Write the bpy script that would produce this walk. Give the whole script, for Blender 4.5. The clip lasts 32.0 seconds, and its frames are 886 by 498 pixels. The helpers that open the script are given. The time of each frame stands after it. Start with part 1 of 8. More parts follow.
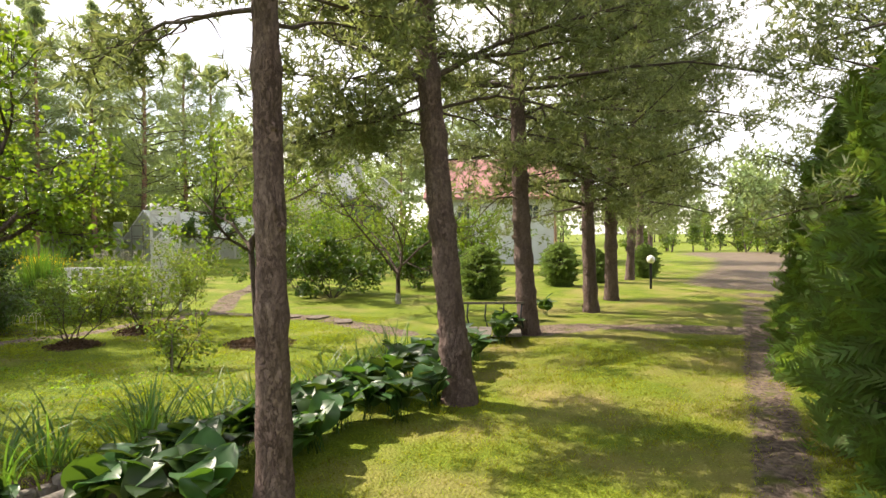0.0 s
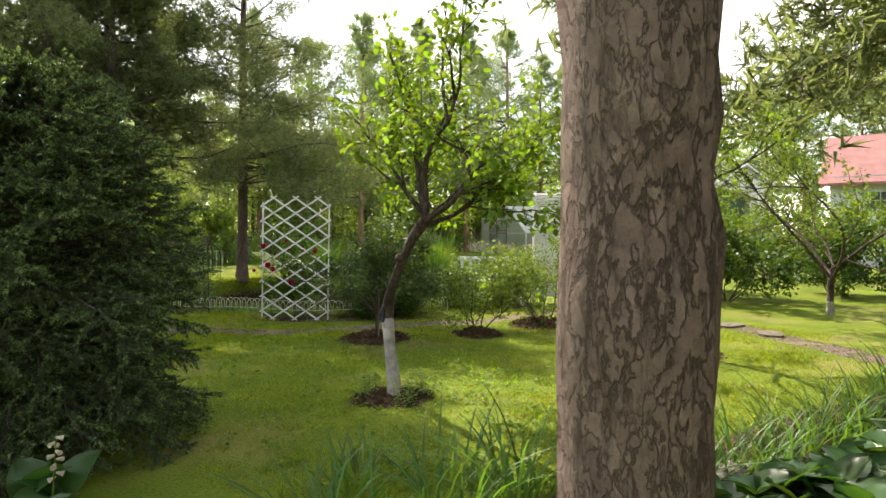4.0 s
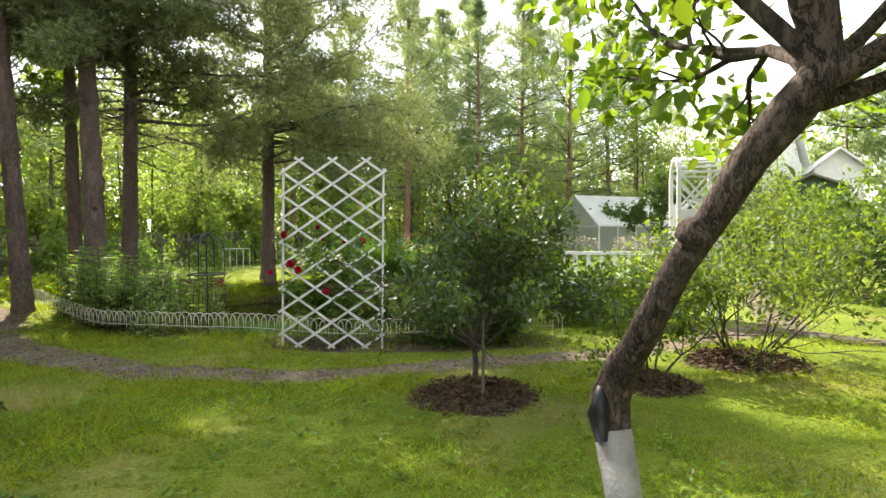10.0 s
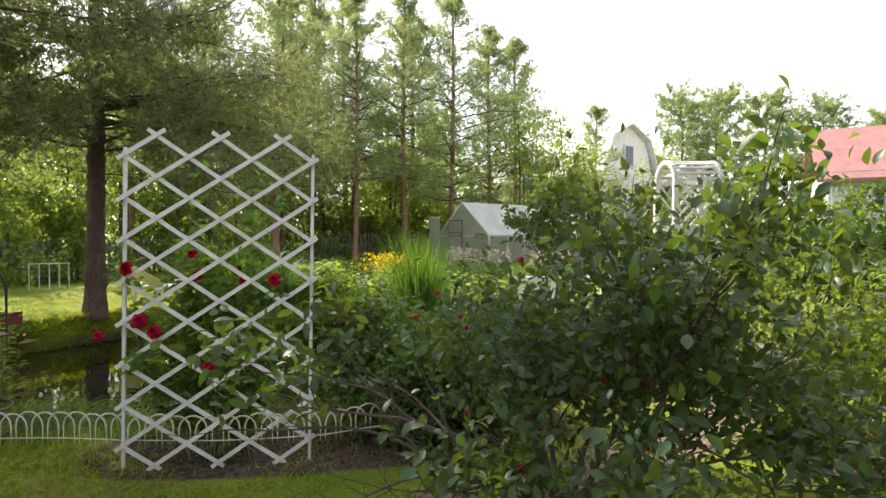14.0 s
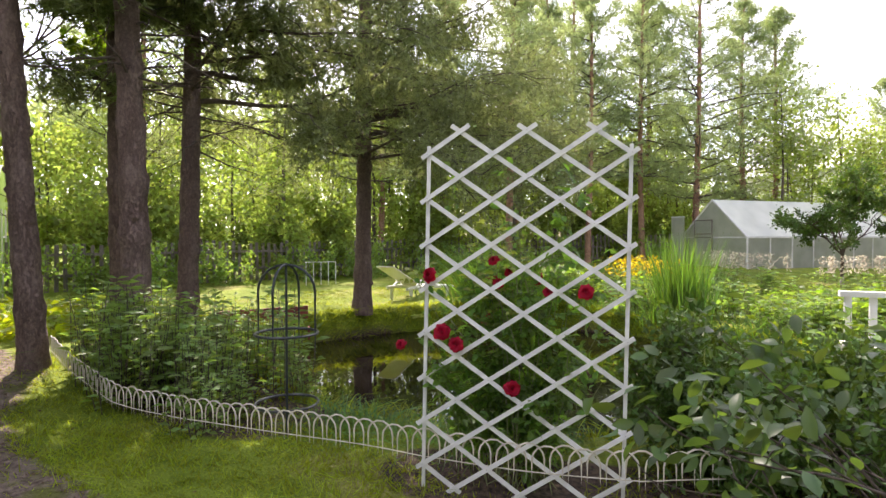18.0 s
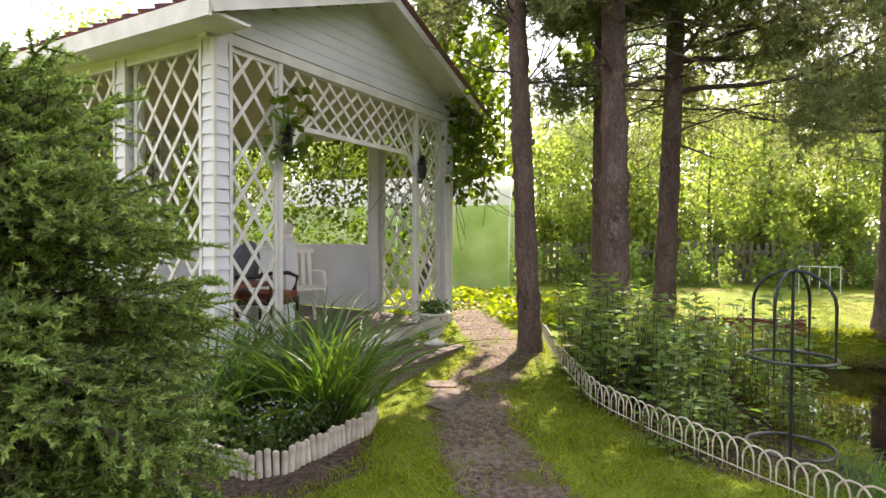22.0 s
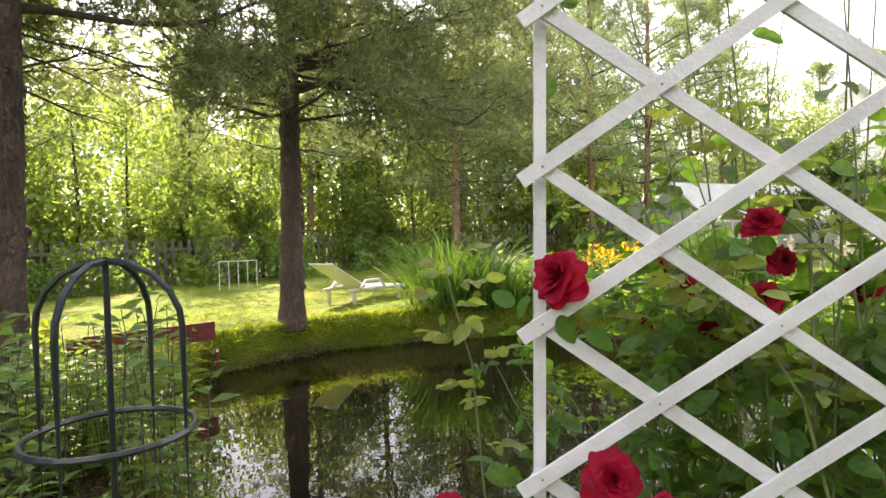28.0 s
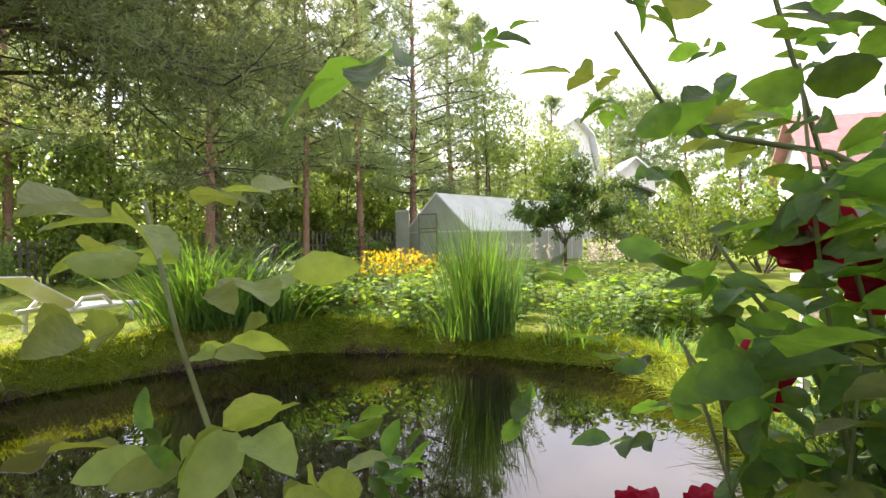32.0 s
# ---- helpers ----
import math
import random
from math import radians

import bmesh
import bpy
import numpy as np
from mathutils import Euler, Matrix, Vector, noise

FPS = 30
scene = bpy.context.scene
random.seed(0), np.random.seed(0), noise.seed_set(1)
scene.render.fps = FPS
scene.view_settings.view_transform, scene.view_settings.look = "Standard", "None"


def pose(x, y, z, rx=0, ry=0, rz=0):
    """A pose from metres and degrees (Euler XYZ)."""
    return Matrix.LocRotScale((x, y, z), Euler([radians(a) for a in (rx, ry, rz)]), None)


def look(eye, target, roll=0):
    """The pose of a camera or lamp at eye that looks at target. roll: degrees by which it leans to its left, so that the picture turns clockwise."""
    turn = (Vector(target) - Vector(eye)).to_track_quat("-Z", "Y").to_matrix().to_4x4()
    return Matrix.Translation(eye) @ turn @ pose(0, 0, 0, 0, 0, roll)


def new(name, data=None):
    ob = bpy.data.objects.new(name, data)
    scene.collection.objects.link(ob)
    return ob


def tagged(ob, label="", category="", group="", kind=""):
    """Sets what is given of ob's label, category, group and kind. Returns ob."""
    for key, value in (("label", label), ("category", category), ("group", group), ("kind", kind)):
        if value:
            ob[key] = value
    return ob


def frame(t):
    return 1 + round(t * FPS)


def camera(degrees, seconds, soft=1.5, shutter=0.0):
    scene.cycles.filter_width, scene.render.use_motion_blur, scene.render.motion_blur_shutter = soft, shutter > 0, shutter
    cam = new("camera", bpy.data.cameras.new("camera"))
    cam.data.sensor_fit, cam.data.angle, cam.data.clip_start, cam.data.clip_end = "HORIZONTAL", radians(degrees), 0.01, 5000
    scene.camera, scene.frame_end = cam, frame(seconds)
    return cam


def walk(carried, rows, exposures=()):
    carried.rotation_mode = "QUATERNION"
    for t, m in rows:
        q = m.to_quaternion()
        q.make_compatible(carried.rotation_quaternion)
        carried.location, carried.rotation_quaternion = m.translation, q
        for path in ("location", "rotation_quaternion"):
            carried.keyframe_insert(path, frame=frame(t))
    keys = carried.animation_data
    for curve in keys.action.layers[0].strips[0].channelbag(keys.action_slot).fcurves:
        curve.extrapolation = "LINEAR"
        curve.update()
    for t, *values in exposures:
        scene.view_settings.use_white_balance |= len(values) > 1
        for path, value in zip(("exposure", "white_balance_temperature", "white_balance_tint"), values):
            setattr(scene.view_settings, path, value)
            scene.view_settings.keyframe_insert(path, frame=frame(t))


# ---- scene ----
cam = camera(75.6, 32.0)
PATH = [
    (0, (0.331, 0.757, 1.58), (0.13, 2.747, 1.528), -0.3),
    (0.5, (0.259, 0.72, 1.556), (-0.152, 2.677, 1.509), -0.3),
    (1, (0.143, 0.818, 1.548), (-0.481, 2.717, 1.494), -0.0),
    (1.5, (0.008, 0.952, 1.549), (-0.805, 2.778, 1.489), -0.1),
    (2, (-0.176, 1.06, 1.526), (-1.134, 2.815, 1.471), -0.1),
    (2.5, (-0.42, 1.157, 1.508), (-1.466, 2.86, 1.454), 0.0),
    (3, (-0.652, 1.294, 1.465), (-1.768, 2.953, 1.413), -0.1),
    (3.5, (-0.9, 1.506, 1.445), (-2.092, 3.111, 1.391), -0.1),
    (5.5, (-1.892, 2.159, 1.342), (-3.173, 3.694, 1.291), 0.0),
    (6, (-2.099, 2.359, 1.302), (-3.41, 3.869, 1.251), 0.0),
    (6.5, (-2.283, 2.552, 1.258), (-3.636, 4.024, 1.206), -0.1),
    (7, (-2.493, 2.708, 1.215), (-3.883, 4.146, 1.166), -0.1),
    (7.5, (-2.736, 2.86, 1.168), (-4.139, 4.283, 1.119), -0.2),
    (8, (-2.985, 3.013, 1.149), (-4.4, 4.426, 1.103), -0.2),
    (8.5, (-3.227, 3.152, 1.152), (-4.647, 4.56, 1.103), -0.3),
    (9, (-3.507, 3.284, 1.164), (-4.914, 4.705, 1.12), -0.2),
    (9.5, (-3.697, 3.583, 1.21), (-5.085, 5.021, 1.156), -0.4),
    (10, (-3.949, 3.842, 1.229), (-5.287, 5.328, 1.172), -0.5),
    (10.5, (-4.204, 4.038, 1.265), (-5.46, 5.594, 1.217), -0.1),
    (11, (-4.423, 4.219, 1.311), (-5.55, 5.87, 1.261), -0.1),
    (11.5, (-4.646, 4.47, 1.334), (-5.685, 6.179, 1.287), -0.1),
    (12, (-4.803, 4.797, 1.321), (-5.846, 6.503, 1.274), -0.2),
    (12.5, (-5.126, 5.022, 1.323), (-6.114, 6.76, 1.275), -0.1),
    (13, (-5.551, 5.124, 1.331), (-6.485, 6.892, 1.285), -0.0),
    (13.5, (-5.881, 5.173, 1.373), (-6.806, 6.946, 1.328), -0.1),
    (15.5, (-6.427, 5.069, 1.432), (-7.486, 6.765, 1.402), -0.5),
    (16, (-6.446, 5.066, 1.426), (-7.59, 6.707, 1.397), -0.5),
    (16.5, (-6.491, 5.088, 1.42), (-7.708, 6.675, 1.39), -0.3),
    (17, (-6.623, 5.165, 1.414), (-7.912, 6.693, 1.378), -0.1),
    (17.5, (-6.771, 5.246, 1.423), (-8.161, 6.684, 1.383), -0.1),
    (18, (-6.891, 5.259, 1.43), (-8.407, 6.562, 1.392), -0.1),
    (18.5, (-7.052, 5.288, 1.419), (-8.688, 6.437, 1.379), 0.0),
    (19, (-7.18, 5.306, 1.423), (-8.92, 6.291, 1.381), 0.1),
    (19.5, (-7.222, 5.229, 1.404), (-9.04, 6.062, 1.371), 0.2),
    (20, (-7.276, 5.245, 1.411), (-9.175, 5.873, 1.378), 0.2),
    (20.5, (-7.312, 5.289, 1.418), (-9.269, 5.699, 1.381), 0.2),
    (21, (-7.353, 5.312, 1.417), (-9.345, 5.483, 1.378), 0.4),
    (21.5, (-7.36, 5.304, 1.423), (-9.359, 5.29, 1.381), 0.3),
    (22, (-7.383, 5.346, 1.42), (-9.377, 5.198, 1.377), 0.3),
    (22.5, (-7.421, 5.369, 1.416), (-9.408, 5.146, 1.372), 0.3),
    (23, (-7.524, 5.38, 1.402), (-9.506, 5.119, 1.355), 0.3),
    (23.5, (-7.727, 5.372, 1.41), (-9.709, 5.104, 1.357), 0.3),
    (24, (-7.891, 5.408, 1.386), (-9.873, 5.145, 1.335), 0.3),
    (24.5, (-8.047, 5.539, 1.375), (-10.037, 5.345, 1.323), 0.1),
    (25, (-8.194, 5.694, 1.36), (-10.193, 5.714, 1.31), -0.1),
    (25.5, (-8.307, 5.769, 1.344), (-10.278, 6.102, 1.294), -0.0),
    (26, (-8.446, 5.87, 1.313), (-10.326, 6.55, 1.275), -0.1),
    (26.5, (-8.562, 6.008, 1.311), (-10.285, 7.023, 1.265), 0.0),
    (28.5, (-8.99, 6.629, 1.283), (-10.223, 8.203, 1.23), -1.6),
    (29, (-9.07, 6.729, 1.25), (-10.176, 8.394, 1.205), -1.2),
    (29.5, (-9.19, 6.854, 1.232), (-10.191, 8.585, 1.185), -1.2),
    (30, (-9.296, 6.922, 1.244), (-10.175, 8.717, 1.167), -2.0),
    (30.5, (-9.401, 7.013, 1.248), (-10.213, 8.838, 1.158), -2.0),
    (31, (-9.477, 7.158, 1.215), (-10.232, 9.009, 1.178), -1.2),
    (31.5, (-9.505, 7.2, 1.214), (-10.219, 9.068, 1.178), -1.0),
    (32, (-9.535, 7.255, 1.205), (-10.176, 9.149, 1.169), -1.1),
]
walk(cam, [(t, look(eye, target, roll)) for t, eye, target, roll in PATH], [(0, 1.04, 7150, 16), (1, 1.0, 7150, 15), (3, 1.09, 7100, 12), (6, 1.12, 7100, 8), (7.5, 1.52, 6950, 9), (9, 1.64, 6950, 9), (13, 1.16, 6950, 15), (17, 1.34, 6700, 21), (19, 1.66, 6850, 24), (22, 1.8, 7050, 23), (24, 1.77, 7050, 23), (26, 1.92, 7050, 25), (29, 1.76, 6850, 22), (31, 1.84, 6650, 22), (32, 1.62, 6650, 22)])

# ---------------------------------------------------------------- light
SUN_BEARING, SUN_HEIGHT = radians(70), radians(45)
SUN_DIR = Vector((-math.sin(SUN_BEARING) * math.cos(SUN_HEIGHT), math.cos(SUN_BEARING) * math.cos(SUN_HEIGHT), math.sin(SUN_HEIGHT)))
sun = new("sun", bpy.data.lights.new("sun", "SUN"))
sun.data.energy, sun.data.angle, sun.data.color = 5.0, radians(0.6), (1.0, 0.93, 0.82)
sun.matrix_world = look(SUN_DIR * 60, (0, 0, 0))
world = bpy.data.worlds.new("sky")
scene.world = world
world.use_nodes = True
wn, wl = world.node_tree.nodes, world.node_tree.links
wn.clear()
w_sky = wn.new("ShaderNodeTexSky")
w_sky.sky_type, w_sky.sun_disc = "NISHITA", False
w_sky.sun_elevation, w_sky.sun_rotation = SUN_HEIGHT, -SUN_BEARING
w_pos = wn.new("ShaderNodeTexCoord")
w_cloud = wn.new("ShaderNodeTexNoise")
w_cloud.inputs["Scale"].default_value, w_cloud.inputs["Detail"].default_value = 1.7, 6.0
w_ramp = wn.new("ShaderNodeMapRange")
w_ramp.inputs["From Min"].default_value, w_ramp.inputs["From Max"].default_value = 0.36, 0.68
w_mix = wn.new("ShaderNodeMix")
w_mix.data_type = "RGBA"
w_mix.inputs["B"].default_value = (8.8, 8.8, 8.75, 1)
w_bg = wn.new("ShaderNodeBackground")
w_bg.inputs["Strength"].default_value = 0.145
w_out = wn.new("ShaderNodeOutputWorld")
wl.new(w_pos.outputs["Generated"], w_cloud.inputs["Vector"])
wl.new(w_cloud.outputs["Fac"], w_ramp.inputs["Value"])
wl.new(w_ramp.outputs["Result"], w_mix.inputs["Factor"])
wl.new(w_sky.outputs["Color"], w_mix.inputs["A"])
wl.new(w_mix.outputs["Result"], w_bg.inputs["Color"])
wl.new(w_bg.outputs["Background"], w_out.inputs["Surface"])

# ---------------------------------------------------------------- materials


def material(name, colour, rough=0.7, dark=None, scale=8.0, detail=5.0, bump=0.0, bump_scale=40.0, metal=0.0, spec=0.3,
             through_light=0.0, through_colour=None, vary=0.0, stretch=(1, 1, 1), island=False):
    """Principled surface with colour noise at two scales, relief, and light shining through for leaves."""
    m = bpy.data.materials.new(name)
    m.use_nodes = True
    n, l = m.node_tree.nodes, m.node_tree.links
    bsdf = n["Principled BSDF"]
    bsdf.inputs["Roughness"].default_value, bsdf.inputs["Metallic"].default_value = rough, metal
    bsdf.inputs["Specular IOR Level"].default_value = spec
    place = n.new("ShaderNodeTexCoord")
    fit_to = n.new("ShaderNodeMapping")
    fit_to.inputs["Scale"].default_value = stretch
    l.new(place.outputs["Object"], fit_to.inputs["Vector"])
    grain = n.new("ShaderNodeTexNoise")
    grain.inputs["Scale"].default_value, grain.inputs["Detail"].default_value = scale, detail
    l.new(fit_to.outputs["Vector"], grain.inputs["Vector"])
    ramp = n.new("ShaderNodeMapRange")
    ramp.inputs["From Min"].default_value, ramp.inputs["From Max"].default_value = 0.3, 0.7
    l.new(grain.outputs["Fac"], ramp.inputs["Value"])
    mix = n.new("ShaderNodeMix")
    mix.data_type = "RGBA"
    mix.inputs["A"].default_value = (*(dark or [c * 0.7 for c in colour]), 1)
    mix.inputs["B"].default_value = (*colour, 1)
    l.new(ramp.outputs["Result"], mix.inputs["Factor"])
    out = mix.outputs["Result"]
    if vary:
        shift = n.new("ShaderNodeHueSaturation")
        if island:
            rnd = n.new("ShaderNodeNewGeometry").outputs["Random Per Island"]
        else:
            rnd = n.new("ShaderNodeObjectInfo").outputs["Random"]
        span = n.new("ShaderNodeMapRange")
        span.inputs["To Min"].default_value, span.inputs["To Max"].default_value = 1 - vary, 1 + vary
        l.new(rnd, span.inputs["Value"])
        l.new(span.outputs["Result"], shift.inputs["Value"])
        hue = n.new("ShaderNodeMapRange")
        hue.inputs["To Min"].default_value, hue.inputs["To Max"].default_value = 0.5 - vary * 0.05, 0.5 + vary * 0.05
        l.new(rnd, hue.inputs["Value"])
        l.new(hue.outputs["Result"], shift.inputs["Hue"])
        l.new(out, shift.inputs["Color"])
        out = shift.outputs["Color"]
    l.new(out, bsdf.inputs["Base Color"])
    if bump:
        fine = n.new("ShaderNodeTexNoise")
        fine.inputs["Scale"].default_value, fine.inputs["Detail"].default_value = bump_scale, 6.0
        l.new(fit_to.outputs["Vector"], fine.inputs["Vector"])
        relief = n.new("ShaderNodeBump")
        relief.inputs["Strength"].default_value, relief.inputs["Distance"].default_value = bump, 0.02
        l.new(fine.outputs["Fac"], relief.inputs["Height"])
        l.new(relief.outputs["Normal"], bsdf.inputs["Normal"])
    if through_light:
        soft = n.new("ShaderNodeBsdfTranslucent")
        tint = n.new("ShaderNodeMix")
        tint.data_type, tint.blend_type = "RGBA", "MULTIPLY"
        tint.inputs["Factor"].default_value = 1.0
        tint.inputs["B"].default_value = (*(through_colour or (1.6, 1.5, 0.5)), 1)
        l.new(out, tint.inputs["A"])
        l.new(tint.outputs["Result"], soft.inputs["Color"])
        blend = n.new("ShaderNodeMixShader")
        blend.inputs["Fac"].default_value = through_light
        l.new(bsdf.outputs["BSDF"], blend.inputs[1])
        l.new(soft.outputs["BSDF"], blend.inputs[2])
        l.new(blend.outputs["Shader"], n["Material Output"].inputs["Surface"])
    return m


def leaf_material(name, colour, rough=0.45, light=0.45, spec=0.35, tint=(2.3, 2.0, 0.5), vary=0.35, island=True):
    return material(name, colour, rough, [c * 0.75 for c in colour], 1.5, 2.0, spec=spec, through_light=light,
                    through_colour=tint, vary=vary, island=island)


def bark_material(name, colour, dark, plate=9.0, depth=1.0):
    """Flaking plates of bark in uneven tones, with broken fissures between them."""
    m = bpy.data.materials.new(name)
    m.use_nodes = True
    n, l = m.node_tree.nodes, m.node_tree.links
    bsdf = n["Principled BSDF"]
    bsdf.inputs["Roughness"].default_value, bsdf.inputs["Specular IOR Level"].default_value = 0.9, 0.15
    place = n.new("ShaderNodeTexCoord")

    def stretched(z):
        fit_to = n.new("ShaderNodeMapping")
        fit_to.inputs["Scale"].default_value = (1, 1, z)
        l.new(place.outputs["Object"], fit_to.inputs["Vector"])
        return fit_to.outputs["Vector"]

    def noise_of(vector, scale, detail, rough=0.6):
        t = n.new("ShaderNodeTexNoise")
        t.inputs["Scale"].default_value, t.inputs["Detail"].default_value, t.inputs["Roughness"].default_value = scale, detail, rough
        l.new(vector, t.inputs["Vector"])
        return t

    def ranged(value, lo, hi, to_lo=0.0, to_hi=1.0):
        r = n.new("ShaderNodeMapRange")
        for key, v in (("From Min", lo), ("From Max", hi), ("To Min", to_lo), ("To Max", to_hi)):
            r.inputs[key].default_value = v
        l.new(value, r.inputs["Value"])
        return r.outputs["Result"]

    def blended(fac, a, b, mode="MIX"):
        x = n.new("ShaderNodeMix")
        x.data_type, x.blend_type = "RGBA", mode
        for key, v in (("Factor", fac), ("A", a), ("B", b)):
            if isinstance(v, tuple):
                x.inputs[key].default_value = (*v, 1)
            elif isinstance(v, float):
                x.inputs[key].default_value = v
            else:
                l.new(v, x.inputs[key])
        return x.outputs["Result"]

    def sum_of(a, b, share):
        x = n.new("ShaderNodeMath")
        x.operation = "MULTIPLY_ADD"
        x.inputs[1].default_value = share
        l.new(b, x.inputs[0])
        l.new(a, x.inputs[2])
        return x.outputs["Value"]

    tall = stretched(0.45)
    warped = blended(0.16, tall, noise_of(tall, 11.0, 7.0).outputs["Color"], "LINEAR_LIGHT")
    cell = n.new("ShaderNodeTexVoronoi")
    cell.feature, cell.inputs["Scale"].default_value = "DISTANCE_TO_EDGE", plate * 2.2
    l.new(warped, cell.inputs["Vector"])
    tone = n.new("ShaderNodeTexVoronoi")
    tone.inputs["Scale"].default_value = plate * 2.2
    l.new(warped, tone.inputs["Vector"])
    flakes = noise_of(stretched(0.8), 38.0, 8.0, 0.7).outputs["Fac"]
    patch = noise_of(stretched(0.5), 6.0, 5.0).outputs["Fac"]
    open_crack = ranged(sum_of(cell.outputs["Distance"], patch, 0.26), 0.10, 0.20)
    fissure = ranged(noise_of(stretched(0.22), 46.0, 6.0, 0.65).outputs["Fac"], 0.34, 0.46)
    body = blended(ranged(patch, 0.35, 0.65), colour, tuple(0.7 * c + 0.3 * g for c, g in zip(colour, (0.22, 0.18, 0.16))))
    grey = n.new("ShaderNodeRGBToBW")
    l.new(tone.outputs["Color"], grey.inputs["Color"])
    body = blended(0.30, body, grey.outputs["Val"], "SOFT_LIGHT")
    body = blended(0.85, body, flakes, "OVERLAY")
    worn = blended(ranged(flakes, 0.60, 0.78, 0.0, 0.45), body, tuple(min(1.0, 1.5 * c + 0.04) for c in colour))
    cracked = blended(open_crack, dark, worn)
    l.new(blended(ranged(fissure, 0.0, 1.0, 0.5, 1.0), dark, cracked), bsdf.inputs["Base Color"])
    high = sum_of(sum_of(open_crack, flakes, 0.9), fissure, 0.5)
    relief = n.new("ShaderNodeBump")
    relief.inputs["Strength"].default_value, relief.inputs["Distance"].default_value = depth, 0.014
    l.new(high, relief.inputs["Height"])
    l.new(relief.outputs["Normal"], bsdf.inputs["Normal"])
    return m


PINE_BARK = bark_material("pine bark", (0.168, 0.118, 0.104), (0.128, 0.090, 0.079), 9.5, 1.0)
RED_BARK = bark_material("upper pine bark", (0.30, 0.17, 0.11), (0.10, 0.06, 0.045), 12.0, 0.5)
GREY_BARK = bark_material("fruit tree bark", (0.100, 0.072, 0.058), (0.035, 0.027, 0.023), 14.0, 1.0)
TWIG = material("twig bark", (0.11, 0.085, 0.07), 0.9, (0.06, 0.048, 0.04), 30.0)
LIMEWASH = material("limewashed bark", (0.42, 0.40, 0.37), 0.95, (0.22, 0.20, 0.18), 16.0, 6.0, 0.6, 60.0)
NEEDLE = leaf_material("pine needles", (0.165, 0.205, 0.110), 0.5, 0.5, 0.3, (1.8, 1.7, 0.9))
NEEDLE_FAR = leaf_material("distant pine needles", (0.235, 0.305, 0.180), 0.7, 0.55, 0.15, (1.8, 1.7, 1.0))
# next two: spruce colours darkened to hold the shade on the first spruce
SPRUCE_SHADED = leaf_material("shaded spruce needles", (0.062, 0.096, 0.044), 0.6, 0.15, 0.3, (1.4, 1.5, 0.7))
SHADED_SHOOT = leaf_material("shaded spruce shoots", (0.165, 0.240, 0.102), 0.5, 0.35, 0.3, (1.6, 1.6, 0.7))
SPRUCE = leaf_material("spruce needles", (0.200, 0.290, 0.110), 0.5, 0.42, 0.3, (1.7, 1.7, 0.7))
THUJA = leaf_material("thuja sprays", (0.140, 0.220, 0.065), 0.6, 0.4, 0.2, (1.7, 1.7, 0.6))
APPLE_LEAF = leaf_material("fruit tree leaves", (0.118, 0.192, 0.042), 0.5, 0.5, 0.3, (2.2, 2.05, 0.5))
HEDGE_LEAF = leaf_material("dark shrub leaves", (0.070, 0.132, 0.034), 0.45, 0.3, 0.3)
COOL_LEAF = leaf_material("grey-green shrub leaves", (0.115, 0.180, 0.055), 0.55, 0.45, 0.25)
# darker copy of the rose leaf; its colour stands in for shade
SHADED_ROSE_LEAF = material("shaded rose leaves", (0.062, 0.145, 0.022), 0.6, (0.044, 0.105, 0.015), 60.0, 4.0, bump=0.12, bump_scale=180.0, spec=0.2, through_light=0.25, through_colour=(1.8, 1.9, 0.5))
ROSE_LEAF = material("rose leaves", (0.125, 0.215, 0.060), 0.42, (0.068, 0.128, 0.044), 60.0, 4.0, bump=0.3, bump_scale=180.0, spec=0.35, through_light=0.6, through_colour=(2.2, 2.2, 0.60), vary=0.35, island=True)
FRESH_ROSE_LEAF = material("fresh rose leaves", (0.255, 0.305, 0.080), 0.42, (0.180, 0.235, 0.058), 60.0, 4.0, bump=0.3, bump_scale=180.0, spec=0.35, through_light=0.5, through_colour=(1.7, 1.65, 0.75), vary=0.25, island=True)
YOUNG_LEAF = leaf_material("young yellow-green leaves", (0.180, 0.250, 0.022), 0.5, 0.55, 0.3)
WOOD_LEAF = leaf_material("woodland leaves", (0.165, 0.228, 0.072), 0.6, 0.6, 0.2, (2.3, 2.15, 1.0))
BERGENIA = leaf_material("bergenia leaves", (0.048, 0.110, 0.034), 0.36, 0.32, 0.42, vary=0.4, island=False)
HOSTA = leaf_material("hosta leaves", (0.135, 0.185, 0.120), 0.4, 0.3, 0.4, vary=0.2, island=False)
BLADE = leaf_material("iris blades", (0.092, 0.185, 0.052), 0.45, 0.42, 0.35, (2.0, 1.9, 0.5))
LAWN_BLADE = leaf_material("lawn blades", (0.200, 0.265, 0.026), 0.7, 0.5, 0.15, (2.2, 1.9, 0.6), vary=0.4)
DRY_BLADE = leaf_material("sun-bleached lawn blades", (0.225, 0.250, 0.038), 0.75, 0.45, 0.12, (2.0, 1.7, 0.7), vary=0.45)
HERB_LEAF = leaf_material("perennial leaves", (0.165, 0.265, 0.090), 0.5, 0.48, 0.25, (2.1, 1.95, 0.6))
SPRUCE_TIP = leaf_material("fresh spruce tips", (0.340, 0.450, 0.160), 0.5, 0.45, 0.3, (1.6, 1.6, 0.7))
CURRANT_LEAF = leaf_material("currant leaves", (0.066, 0.116, 0.048), 0.42, 0.45, 0.4)
CREEPER = leaf_material("creeper leaves", (0.088, 0.150, 0.022), 0.5, 0.38, 0.25, (2.3, 2.1, 0.4))
FERN = leaf_material("fern fronds", (0.130, 0.230, 0.035), 0.5, 0.5)
